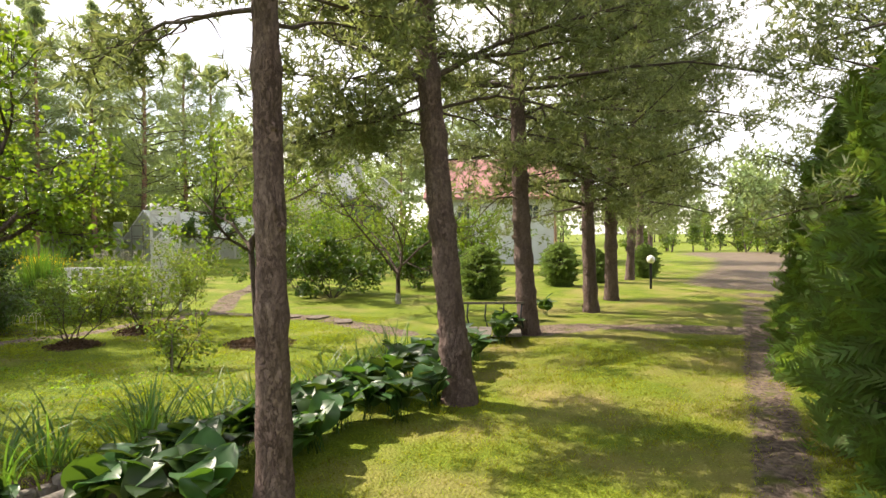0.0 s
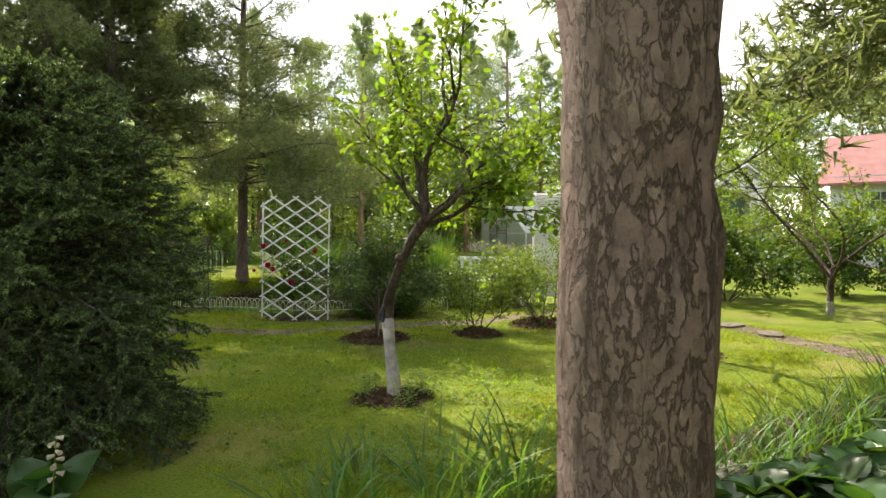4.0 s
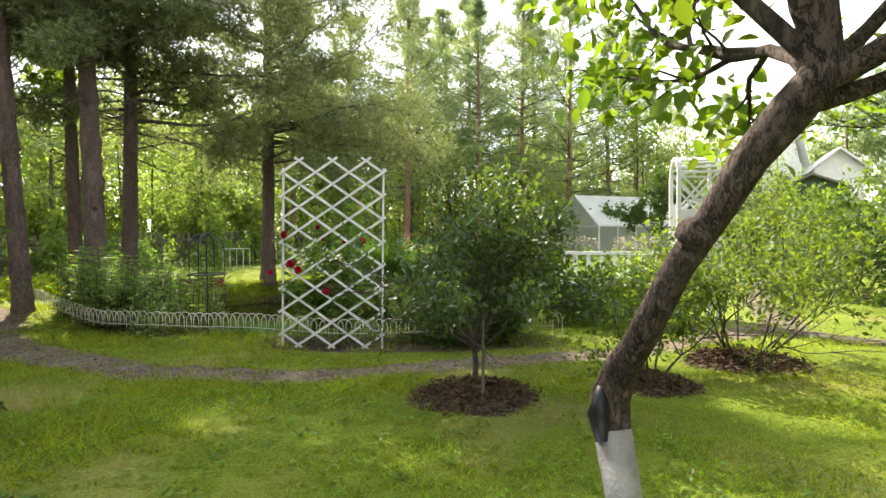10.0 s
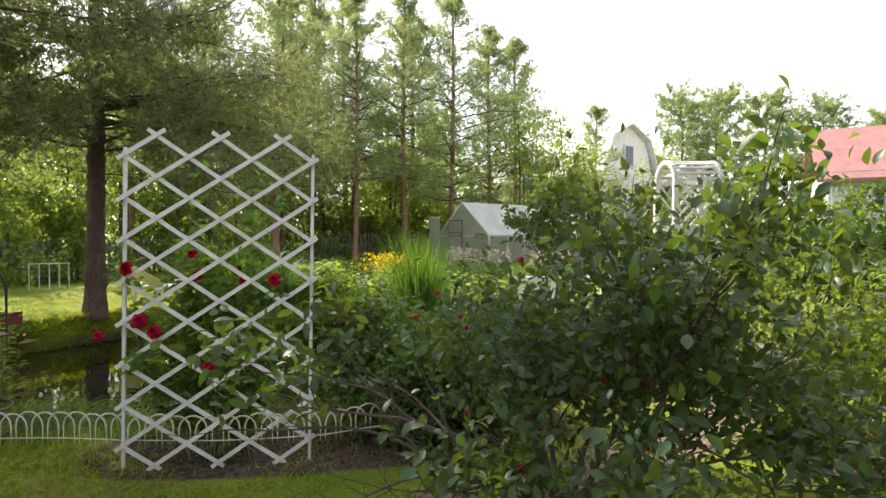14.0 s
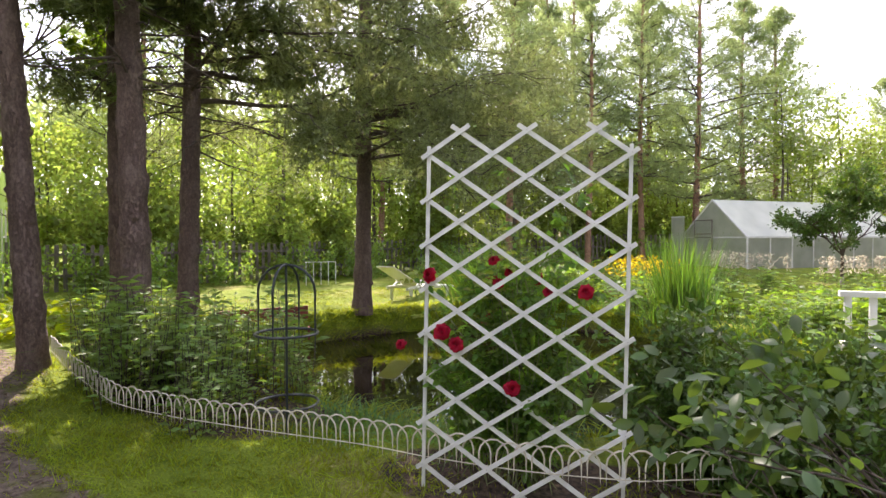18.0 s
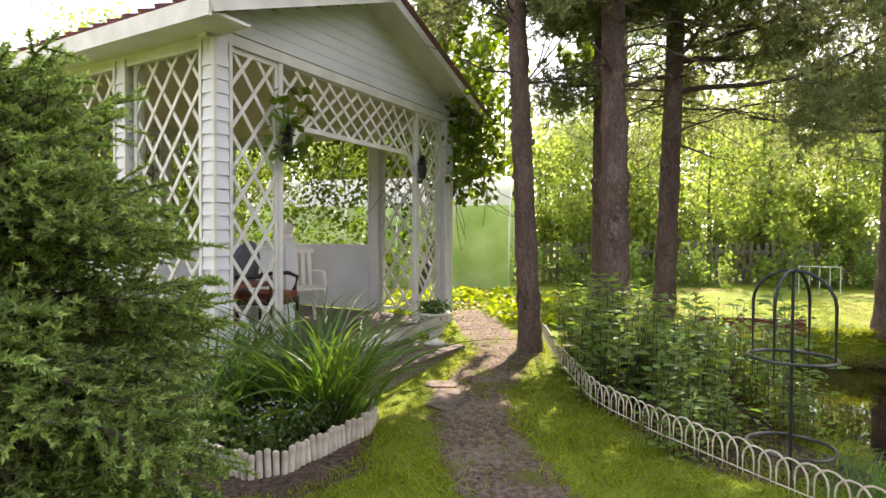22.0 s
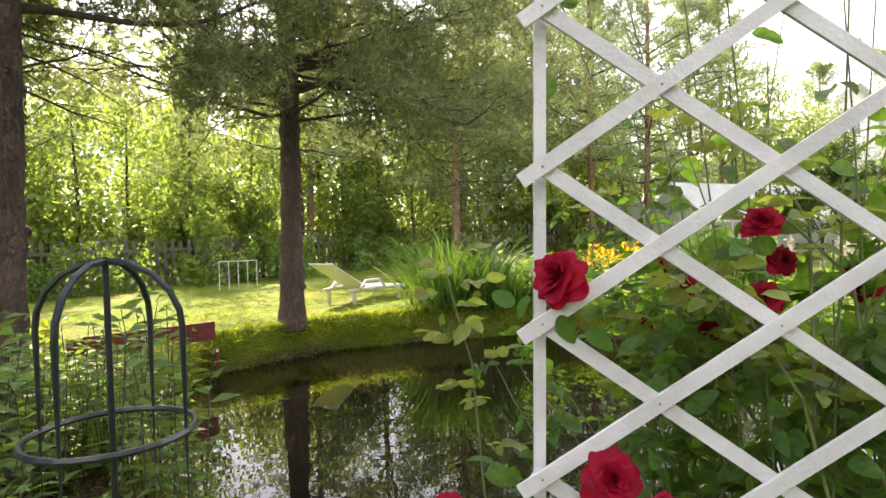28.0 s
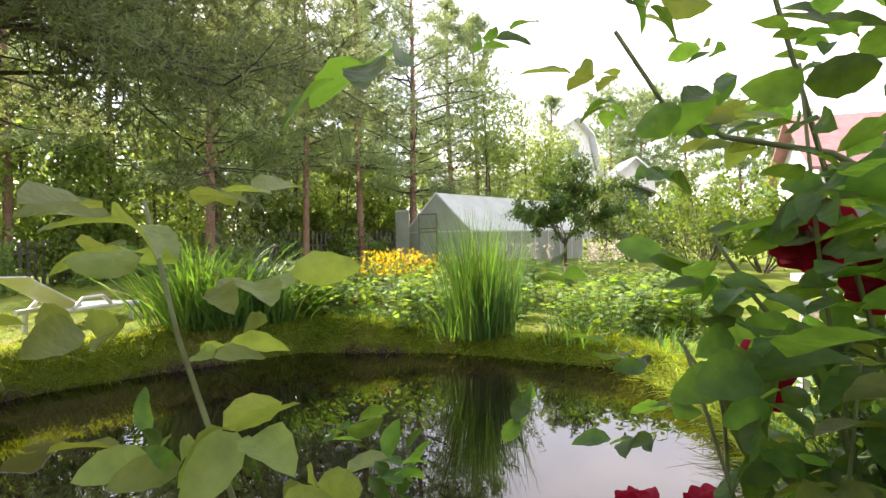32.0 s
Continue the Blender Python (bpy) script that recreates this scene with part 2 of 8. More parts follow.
DRY_LEAF = leaf_material("dry litter", (0.130, 0.085, 0.055), 0.9, 0.1, 0.1, (1.2, 1.0, 0.8))
RED_PETAL = leaf_material("crimson rose petals", (0.36, 0.004, 0.026), 0.6, 0.25, 0.2, (1.3, 0.3, 0.9), vary=0.08)
YELLOW_PETAL = leaf_material("yellow flowers", (0.80, 0.62, 0.03), 0.6, 0.3, 0.2, (1.1, 1.0, 0.4))
PALE_FLOWER = leaf_material("pale plumes", (0.62, 0.55, 0.45), 0.8, 0.3, 0.1, (1.0, 1.0, 0.9))
BLUE_FLOWER = leaf_material("blue-grey flowers", (0.36, 0.36, 0.52), 0.8, 0.3, 0.1, (1.0, 1.0, 1.0))
WHITE_PAINT = material("white painted wood", (0.66, 0.66, 0.64), 0.6, (0.53, 0.53, 0.50), 5.0, 6.0, 0.25, 60.0, stretch=(1, 1, 1))
OLD_WHITE = material("weathered white lath", (0.70, 0.70, 0.68), 0.7, (0.52, 0.52, 0.49), 9.0, 7.0, 0.2, 120.0)
STAKE_WHITE = material("grimy white paint", (0.62, 0.59, 0.52), 0.75, (0.33, 0.30, 0.24), 14.0, 7.0, 0.3, 60.0, vary=0.12)
SIDING = material("white vinyl siding", (0.62, 0.65, 0.69), 0.45, (0.54, 0.56, 0.59), 2.0, 4.0, 0.05, 30.0)
PLASTIC = material("white plastic", (0.70, 0.70, 0.66), 0.4, (0.60, 0.60, 0.55), 3.0, 4.0)
CREAM_IRON = material("cream painted wire", (0.62, 0.58, 0.47), 0.5, (0.46, 0.42, 0.33), 25.0, 5.0)
DARK_IRON = material("dark green painted steel", (0.020, 0.028, 0.030), 0.35, (0.012, 0.016, 0.016), 20.0, 4.0, spec=0.5)
BLACK = material("black enamel", (0.015, 0.015, 0.016), 0.4, (0.01, 0.01, 0.01), 10.0)
DECK = material("weathered deck boards", (0.175, 0.140, 0.120), 0.75, (0.095, 0.078, 0.068), 9.0, 7.0, 0.4, 60.0, stretch=(1, 5, 1))
GREY_WOOD = material("silvered fence wood", (0.22, 0.195, 0.165), 0.9, (0.11, 0.10, 0.085), 12.0, 6.0, 0.4, 50.0, stretch=(3, 3, 0.4))
RED_BOARD = material("red-brown stained boards", (0.22, 0.055, 0.040), 0.7, (0.13, 0.035, 0.028), 8.0)
PATH_STONE = material("worn path stone", (0.20, 0.165, 0.135), 0.95, (0.095, 0.075, 0.060), 11.0, 8.0, 0.8, 30.0)
ROOF_DARK = material("dark red roof sheet", (0.16, 0.055, 0.05), 0.6, (0.09, 0.035, 0.035), 6.0)
ROOF_RED = material("red metal roof", (0.36, 0.18, 0.165), 0.6, (0.28, 0.125, 0.115), 3.0)
ROOF_PALE = material("pale sheet roof", (0.66, 0.67, 0.70), 0.35, (0.55, 0.56, 0.58), 2.0, metal=0.2)
PALE_WALL = material("pale house wall", (0.66, 0.66, 0.64), 0.7, (0.56, 0.56, 0.54), 3.0)
CEILING = material("cream ceiling boards", (0.52, 0.46, 0.33), 0.7, (0.44, 0.38, 0.27), 6.0, stretch=(8, 1, 1))
POLY = material("milky polycarbonate", (0.72, 0.73, 0.70), 0.35, (0.60, 0.62, 0.58), 1.5, 3.0, through_light=0.45, through_colour=(1.3, 1.35, 1.15))
POLY_WALL = material("grey-green greenhouse sheeting", (0.44, 0.45, 0.39), 0.4, (0.32, 0.34, 0.28), 1.8, 5.0, through_light=0.4, through_colour=(1.1, 1.15, 0.95))
POLY_GREEN = material("greenish polycarbonate", (0.52, 0.60, 0.36), 0.25, (0.28, 0.42, 0.12), 1.2, 3.0, through_light=0.5, through_colour=(1.5, 1.7, 0.9))
GLASS = material("dark window glass", (0.06, 0.075, 0.09), 0.06, (0.05, 0.06, 0.07), 2.0, spec=0.6)
MULCH = material("leaf mulch", (0.14, 0.09, 0.065), 0.95, (0.055, 0.038, 0.030), 24.0, 8.0, 1.0, 40.0)
GLOBE = material("white lamp globe", (0.85, 0.85, 0.85), 0.25, (0.8, 0.8, 0.8), 1.0)
CUSHION = material("grey-blue cushion", (0.10, 0.11, 0.14), 0.9, (0.07, 0.08, 0.10), 30.0)
TABLE_WOOD = material("red-brown wood", (0.20, 0.075, 0.05), 0.45, (0.12, 0.045, 0.032), 5.0, stretch=(1, 8, 1))

WATER = bpy.data.materials.new("pond water")
WATER.use_nodes = True
_n, _l = WATER.node_tree.nodes, WATER.node_tree.links
_b = _n["Principled BSDF"]
_b.inputs["Base Color"].default_value = (0.006, 0.005, 0.003, 1)
_b.inputs["Roughness"].default_value, _b.inputs["IOR"].default_value = 0.0, 1.33
_b.inputs["Specular IOR Level"].default_value = 0.9
_w, _r = _n.new("ShaderNodeTexNoise"), _n.new("ShaderNodeBump")
_w.inputs["Scale"].default_value, _w.inputs["Detail"].default_value = 5.0, 2.0
_r.inputs["Strength"].default_value, _r.inputs["Distance"].default_value = 0.035, 0.02
_p = _n.new("ShaderNodeTexCoord")
_l.new(_p.outputs["Object"], _w.inputs["Vector"])
_l.new(_w.outputs["Fac"], _r.inputs["Height"])
_l.new(_r.outputs["Normal"], _b.inputs["Normal"])


def ground_material():
    """Grass, trodden earth and gravel; the share of earth comes from the sheet's own trail mask."""
    m = bpy.data.materials.new("lawn and earth")
    m.use_nodes = True
    n, l = m.node_tree.nodes, m.node_tree.links
    bsdf = n["Principled BSDF"]
    bsdf.inputs["Roughness"].default_value, bsdf.inputs["Specular IOR Level"].default_value = 0.9, 0.15
    place = n.new("ShaderNodeTexCoord")

    def noise_node(scale, detail):
        t = n.new("ShaderNodeTexNoise")
        t.inputs["Scale"].default_value, t.inputs["Detail"].default_value = scale, detail
        l.new(place.outputs["Object"], t.inputs["Vector"])
        return t.outputs["Fac"]

    def mixed(fac, a, b, lo=0.35, hi=0.65):
        r = n.new("ShaderNodeMapRange")
        r.inputs["From Min"].default_value, r.inputs["From Max"].default_value = lo, hi
        l.new(fac, r.inputs["Value"])
        x = n.new("ShaderNodeMix")
        x.data_type = "RGBA"
        l.new(r.outputs["Result"], x.inputs["Factor"])
        for key, v in (("A", a), ("B", b)):
            if isinstance(v, tuple):
                x.inputs[key].default_value = (*v, 1)
            else:
                l.new(v, x.inputs[key])
        return x.outputs["Result"]

    grass = mixed(noise_node(1.3, 5), (0.110, 0.165, 0.015), (0.185, 0.235, 0.024))
    grass = mixed(noise_node(60, 6), (0.085, 0.120, 0.008), grass, 0.3, 0.55)
    dry = n.new("ShaderNodeAttribute")
    dry.attribute_name = "dry"
    parched = n.new("ShaderNodeMath")
    parched.operation = "MULTIPLY_ADD"
    parched.inputs[1].default_value = 0.10
    l.new(dry.outputs["Fac"], parched.inputs[0])
    l.new(noise_node(0.9, 7), parched.inputs[2])
    grass = mixed(parched.outputs["Value"], grass, (0.27, 0.225, 0.085), 0.52, 0.80)
    earth = mixed(noise_node(22, 8), (0.075, 0.055, 0.043), (0.215, 0.165, 0.130))
    earth = mixed(noise_node(2.2, 4), earth, (0.26, 0.22, 0.17), 0.5, 0.9)
    earth = mixed(noise_node(4.5, 7), earth, (0.105, 0.115, 0.030), 0.52, 0.66)
    mask = n.new("ShaderNodeAttribute")
    mask.attribute_name = "trail"
    bits = n.new("ShaderNodeMath")
    bits.operation = "MULTIPLY_ADD"
    bits.inputs[1].default_value = 0.9
    l.new(noise_node(9, 7), bits.inputs[0])
    off = n.new("ShaderNodeMath")
    off.operation = "SUBTRACT"
    off.inputs[1].default_value = 0.45
    l.new(mask.outputs["Fac"], off.inputs[0])
    l.new(off.outputs["Value"], bits.inputs[2])
    lawn = mixed(bits.outputs["Value"], grass, earth, 0.40, 0.62)
    bed = n.new("ShaderNodeAttribute")
    bed.attribute_name = "bed"
    dug = mixed(noise_node(26, 8), (0.035, 0.026, 0.020), (0.12, 0.085, 0.062))
    l.new(mixed(bed.outputs["Fac"], lawn, dug, 0.35, 0.6), bsdf.inputs["Base Color"])
    relief = n.new("ShaderNodeBump")
    relief.inputs["Strength"].default_value, relief.inputs["Distance"].default_value = 0.9, 0.03
    l.new(noise_node(45, 8), relief.inputs["Height"])
    l.new(relief.outputs["Normal"], bsdf.inputs["Normal"])
    return m


GROUND = ground_material()

# ---------------------------------------------------------------- building blocks
rng = np.random.default_rng(7)


def unit(v):
    v = np.asarray(v, float)
    return v / np.maximum(np.linalg.norm(v, axis=-1, keepdims=True), 1e-9)


def mesh_of(name, verts, quads, smooth=False):
    """A mesh from arrays of corners and four-cornered faces."""
    verts, quads = np.asarray(verts, np.float32).reshape(-1, 3), np.asarray(quads, np.int32)
    side = quads.shape[-1] if quads.ndim == 2 else 4
    me = bpy.data.meshes.new(name)
    me.vertices.add(len(verts))
    me.vertices.foreach_set("co", verts.ravel())
    me.loops.add(quads.size)
    me.loops.foreach_set("vertex_index", quads.ravel())
    me.polygons.add(len(quads))
    me.polygons.foreach_set("loop_start", np.arange(0, quads.size, side, dtype=np.int32))
    me.polygons.foreach_set("loop_total", np.full(len(quads), side, np.int32))
    if smooth:
        me.polygons.foreach_set("use_smooth", np.ones(len(quads), bool))
    me.update(calc_edges=True)
    if not smooth:
        me.shade_flat()
    return me


def joined(pieces):
    """Several (verts, quads) as one."""
    verts, quads, n = [], [], 0
    for v, q in pieces:
        if len(v):
            verts.append(v)
            quads.append(np.asarray(q) + n)
            n += len(v)
    return np.concatenate(verts), np.concatenate(quads)


def tube(points, radii, sides=8):
    """A tapered tube along a line, closed at its ends."""
    points = np.asarray(points, float)
    radii = np.broadcast_to(np.asarray(radii, float), len(points))
    way = unit(np.gradient(points, axis=0))
    ref = np.array([0.0, 0.0, 1.0]) if abs(way[:, 2]).mean() < 0.8 else np.array([1.0, 0.0, 0.0])
    a = unit(np.cross(way, ref))
    b = np.cross(way, a)
    ang = np.linspace(0, 2 * np.pi, sides, endpoint=False)
    ring = a[:, None] * np.cos(ang)[None, :, None] + b[:, None] * np.sin(ang)[None, :, None]
    verts = points[:, None] + ring * radii[:, None, None]
    n = len(points)
    i, j = np.meshgrid(np.arange(n - 1), np.arange(sides), indexing="ij")
    k = (j + 1) % sides
    quads = np.stack([i * sides + j, i * sides + k, (i + 1) * sides + k, (i + 1) * sides + j], -1).reshape(-1, 4)
    caps = []
    for e in (0, n - 1):
        for s in range(1, sides - 2, 2):
            caps.append([e * sides, e * sides + s, e * sides + s + 1, e * sides + s + 2])
    caps = np.array(caps) if caps else np.zeros((0, 4), int)
    return verts.reshape(-1, 3), np.concatenate([quads, caps])


def box(size, at=(0, 0, 0), turn=None, bevel=0.0):
    """A block with chamfered long edges: an eight-sided prism when bevel is given."""
    sx, sy, sz = np.array(size) / 2.0
    if bevel:
        b = min(bevel, sx * 0.45, sy * 0.45)
        prof = [(-sx + b, -sy), (sx - b, -sy), (sx, -sy + b), (sx, sy - b), (sx - b, sy), (-sx + b, sy), (-sx, sy - b), (-sx, -sy + b)]
    else:
        prof = [(-sx, -sy), (sx, -sy), (sx, sy), (-sx, sy)]
    n = len(prof)
    v = np.array([(x, y, z) for z in (-sz, sz) for x, y in prof])
    q = [[i, (i + 1) % n, n + (i + 1) % n, n + i] for i in range(n)]
    if n == 4:
        q += [[3, 2, 1, 0], [4, 5, 6, 7]]
    else:
        q += [[3, 2, 1, 0], [7, 4, 3, 0], [7, 6, 5, 4], [8, 9, 10, 11], [8, 11, 12, 15], [12, 13, 14, 15]]
    if turn is not None:
        v = v @ np.array(turn.to_3x3()).T
    return v + np.array(at), np.array(q)


def bar(a, b, width, thick, up=(0, 0, 1)):
    """A straight lath from a to b, width measured across up."""
    a, b = np.array(a, float), np.array(b, float)
    d = b - a
    length = np.linalg.norm(d)
    d = d / length
    side = unit(np.cross(d, np.array(up, float)))
    nrm = np.cross(side, d)
    c, w, t = (a + b) / 2, side * width / 2, nrm * thick / 2
    h = d * length / 2
    v = np.array([c - h - w - t, c - h + w - t, c - h + w + t, c - h - w + t, c + h - w - t, c + h + w - t, c + h + w + t, c + h - w + t])
    return v, np.array([[0, 1, 2, 3], [7, 6, 5, 4], [0, 4, 5, 1], [1, 5, 6, 2], [2, 6, 7, 3], [3, 7, 4, 0]])


def lathe(profile, sides=20):
    """A turned shape from (radius, height) pairs."""
    ang = np.linspace(0, 2 * np.pi, sides, endpoint=False)
    v = np.array([(r * math.cos(t), r * math.sin(t), z) for r, z in profile for t in ang])
    q = [[i * sides + j, i * sides + (j + 1) % sides, (i + 1) * sides + (j + 1) % sides, (i + 1) * sides + j]
         for i in range(len(profile) - 1) for j in range(sides)]
    return v, np.array(q)


def ring(centre, radius, wire, sides=28, thick=6):
    ang = np.linspace(0, 2 * np.pi, sides + 1)
    pts = np.array(centre) + np.stack([radius * np.cos(ang), radius * np.sin(ang), 0 * ang], -1)
    return tube(pts, wire, thick)


def leaf_quads(base, along, size, width=0.55, fold=0.10, droop=0.15, flat=1.0, r=rng):
    """Folded pointed leaves: two faces each, hinged on the midrib."""
    n = len(base)
    along = unit(along)
    nrm = r.normal(size=(n, 3)) * 0.8 + np.array([0, 0, flat])
    nrm = unit(nrm - along * (nrm * along).sum(-1, keepdims=True))
    side = np.cross(along, nrm)
    size = np.broadcast_to(np.asarray(size, float), n)[:, None]
    base = np.asarray(base, float)
    mid = base + along * size * 0.5 - nrm * size * fold
    tip = base + along * size - nrm * size * droop
    left = base + along * size * 0.45 + side * size * width / 2
    right = base + along * size * 0.45 - side * size * width / 2
    v = np.stack([base, right, tip, left, mid], 1).reshape(-1, 3)
    k = np.arange(n)[:, None] * 5
    q = np.concatenate([k + [0, 1, 2, 4], k + [0, 4, 2, 3]])
    return v, q


def rounded_leaves(base, along, size, width, r, flat=1.0):
    """Oval leaves of three pairs of faces with a fold and a curl."""
    n = len(base)
    along = unit(along)
    nrm = r.normal(size=(n, 3)) * 0.7 + np.array([0, 0, flat])
    nrm = unit(nrm - along * (nrm * along).sum(-1, keepdims=True))
    side = np.cross(along, nrm)
    size = np.asarray(size)[:, None]
    vs = []
    for s, w in ((0, 0.02), (0.18, 0.62), (0.45, 1.0), (0.75, 0.72), (1.0, 0.03)):
        c = base + along * size * s - nrm * size * (0.28 * s * s)
        for e in (-1, 0, 1):
            vs.append(c + side * size * width * 0.5 * w * e + nrm * size * 0.07 * abs(e) * w)
    v = np.stack(vs, 1).reshape(-1, 3)
    k = np.arange(n)[:, None] * 15
    q = np.concatenate([k + [i * 3 + j, i * 3 + j + 1, i * 3 + j + 4, i * 3 + j + 3] for i in range(4) for j in range(2)])
    return v, q


def blade_quads(base, along, length, width, bend=0.5, steps=3, r=rng):
    """Arching grass or iris blades, tapering to a point."""
    n = len(base)
    along = unit(along)
    length = np.broadcast_to(np.asarray(length, float), n)
    width = np.broadcast_to(np.asarray(width, float), n)
    flat = unit(np.stack([along[:, 0], along[:, 1], np.zeros(n)], -1) + r.normal(size=(n, 3)) * [0.02, 0.02, 0])
    side = unit(np.cross(along + r.normal(size=(n, 3)) * 0.3, flat + [0, 0, 0.01]))
    s = np.linspace(0, 1, steps + 1)
    path = base[:, None] + along[:, None] * (s * length[:, None])[..., None]
    path = path + (flat[:, None] * 0.75 - np.array([0, 0, 0.8])) * (s**2.2 * length[:, None] * bend)[..., None]
    w = (1 - s**1.6 * 0.94)[None] * width[:, None] / 2
    v = np.stack([path - side[:, None] * w[..., None], path + side[:, None] * w[..., None]], 2).reshape(-1, 3)
    k = (np.arange(n) * (steps + 1) * 2)[:, None, None] + (np.arange(steps) * 2)[None, :, None]
    return v, (k + np.array([0, 1, 3, 2])).reshape(-1, 4)


def needle_quads(base, along, count, length, width, spread=0.75, r=rng):
    """Tufts of needles round shoots."""
    b = np.repeat(base, count, 0)
    a = np.repeat(unit(along), count, 0)
    d = unit(a * (1 - spread * 0.55) + unit(r.normal(size=b.shape)) * spread)
    b = b - a * r.uniform(0, 1, (len(b), 1)) * length * 0.9
    ln = length * r.uniform(0.7, 1.15, (len(b), 1))
    side = unit(np.cross(d, r.normal(size=b.shape)))
    v = np.stack([b - side * width * 0.6, b + side * width * 0.6, b + d * ln], 1)
    return v.reshape(-1, 3), np.arange(len(b) * 3).reshape(-1, 3)


def flat_leaves(base, along, size, width=0.7, r=rng):
    """Plain diamond leaves, one face each, for foliage that stays far off."""
    n = len(base)
    along = unit(along)
    side = unit(np.cross(along, r.normal(size=(n, 3))))
    size = np.broadcast_to(np.asarray(size, float), n)[:, None]
    mid = base + along * size * 0.5
    v = np.stack([base, mid + side * size * width / 2, base + along * size, mid - side * size * width / 2], 1)
    return v.reshape(-1, 3), np.arange(n * 4).reshape(-1, 4)


def part(name, mesh, mat, parent=None, label="", at=None):
    """One mesh object, under a thing where one is given."""
    if isinstance(mesh, tuple):
        mesh = mesh_of(name, *mesh)
    if mat and not mesh.materials:
        mesh.materials.append(mat)
    ob = new(name, mesh)
    if at is not None:
        ob.matrix_basis = at if isinstance(at, Matrix) else Matrix.Translation(at)
    if parent is not None:
        ob.parent = parent
    return tagged(ob, label=label)


def thing(name, at, label, category, group="", kind=""):
    ob = new(name)
    ob.empty_display_size = 0.2
    ob.matrix_basis = at if isinstance(at, Matrix) else Matrix.Translation(at)
    return tagged(ob, label, category, group, kind)


def smoothed(a, b, x):
    t = np.clip((np.asarray(x, float) - a) / (b - a), 0, 1)
    return t * t * (3 - 2 * t)


def line_distance(x, y, pts):
    """Distance to a polyline and the share of the way along it."""
    best = np.full(np.shape(x), 1e9)
    for (ax, ay), (bx, by) in zip(pts, pts[1:]):
        dx, dy = bx - ax, by - ay
        t = np.clip(((x - ax) * dx + (y - ay) * dy) / (dx * dx + dy * dy), 0, 1)
        best = np.minimum(best, np.hypot(x - ax - t * dx, y - ay - t * dy))
    return best


POND = [(-14.2, 8.1), (-12.9, 7.75), (-11.6, 7.75), (-10.3, 8.15), (-9.2, 8.95), (-8.8, 10.4), (-8.95, 12.2), (-9.7, 13.85), (-12.0, 14.2),
        (-13.7, 13.85), (-14.7, 12.4), (-15.3, 11.2), (-15.3, 9.5)]


def pond_distance(x, y):
    """Distance to the pond's shore, negative over the water."""
    x, y = np.asarray(x, float), np.asarray(y, float)
    d = line_distance(x, y, POND + POND[:1])
    inside = np.zeros(np.shape(x), bool)
    for (ax, ay), (bx, by) in zip(POND, POND[1:] + POND[:1]):
        cross = (ay > y) != (by > y)
        inside ^= cross & (x < (bx - ax) * (y - ay) / (by - ay + 1e-12) + ax)
    return np.where(inside, -d, d)


DITCH = [(-3.4, 2.4), (-2.35, 4.1), (-1.9, 5.3), (-1.35, 6.9), (-0.6, 8.6), (0.2, 11.0)]
TRAILS = [([(-10.4, 5.55), (-11.4, 5.3), (-12.5, 5.2), (-13.6, 5.6), (-15.2, 5.3), (-17.0, 5.0)], 0.29),
          ([(-10.4, 5.6), (-9.3, 5.85), (-8.4, 6.45), (-7.7, 7.4), (-6.95, 8.5), (-6.35, 9.6), (-5.6, 12.3), (-6.6, 15.0), (-7.2, 18.0)], 0.20),
          ([(-5.6, 11.9), (-4.4, 11.5), (-3.0, 11.2), (-2.0, 10.3), (-1.2, 9.6)], 0.22),
          ([(1.0, 0.5), (2.05, 4.3), (3.0, 6.8), (4.0, 9.3), (6.0, 14.3), (8.4, 19.3), (13.0, 31.0)], 0.14),
          ([(8.2, 19.0), (12.0, 27.0), (18.0, 44.0)], 2.2), ([(17.0, 40.0), (19.0, 46.0)], 5.0),
          ([(0.7, 10.1), (2.0, 10.6), (4.2, 10.4)], 0.35)]


def ground_height(x, y):
    x, y = np.asarray(x, float), np.asarray(y, float)
    h = 0.02 * np.sin(x * 1.7 + 0.4 * y) * np.cos(y * 1.3) + 0.012 * np.sin(3.1 * x + 1.0) * np.sin(2.7 * y)
    h = h + 0.17 * smoothed(-11.5, -14.0, x) + 0.25 * smoothed(15, 24, y) * smoothed(0, -8, x)
    h = h - 0.20 * np.exp(-(line_distance(x, y, DITCH) / 0.26) ** 2)
    d = pond_distance(x, y)
    steep = 0.13 + 0.08 * np.sin(x * 2.1) * np.sin(y * 1.9)
    bank = smoothed(steep, -0.14, d)
    return h * (1 - bank) - 0.62 * bank


def ground_at(x, y):
    return float(ground_height(x, y))


# ---------------------------------------------------------------- ground and water
def axis_steps(lo, hi, step, far):
    out = list(np.arange(lo, hi + 1e-6, step))
    grow, a, b = step, lo, hi
    while b < far:
        grow *= 1.35
        a, b = a - grow, b + grow
        out = [a] + out + [b]
    return np.array(out)


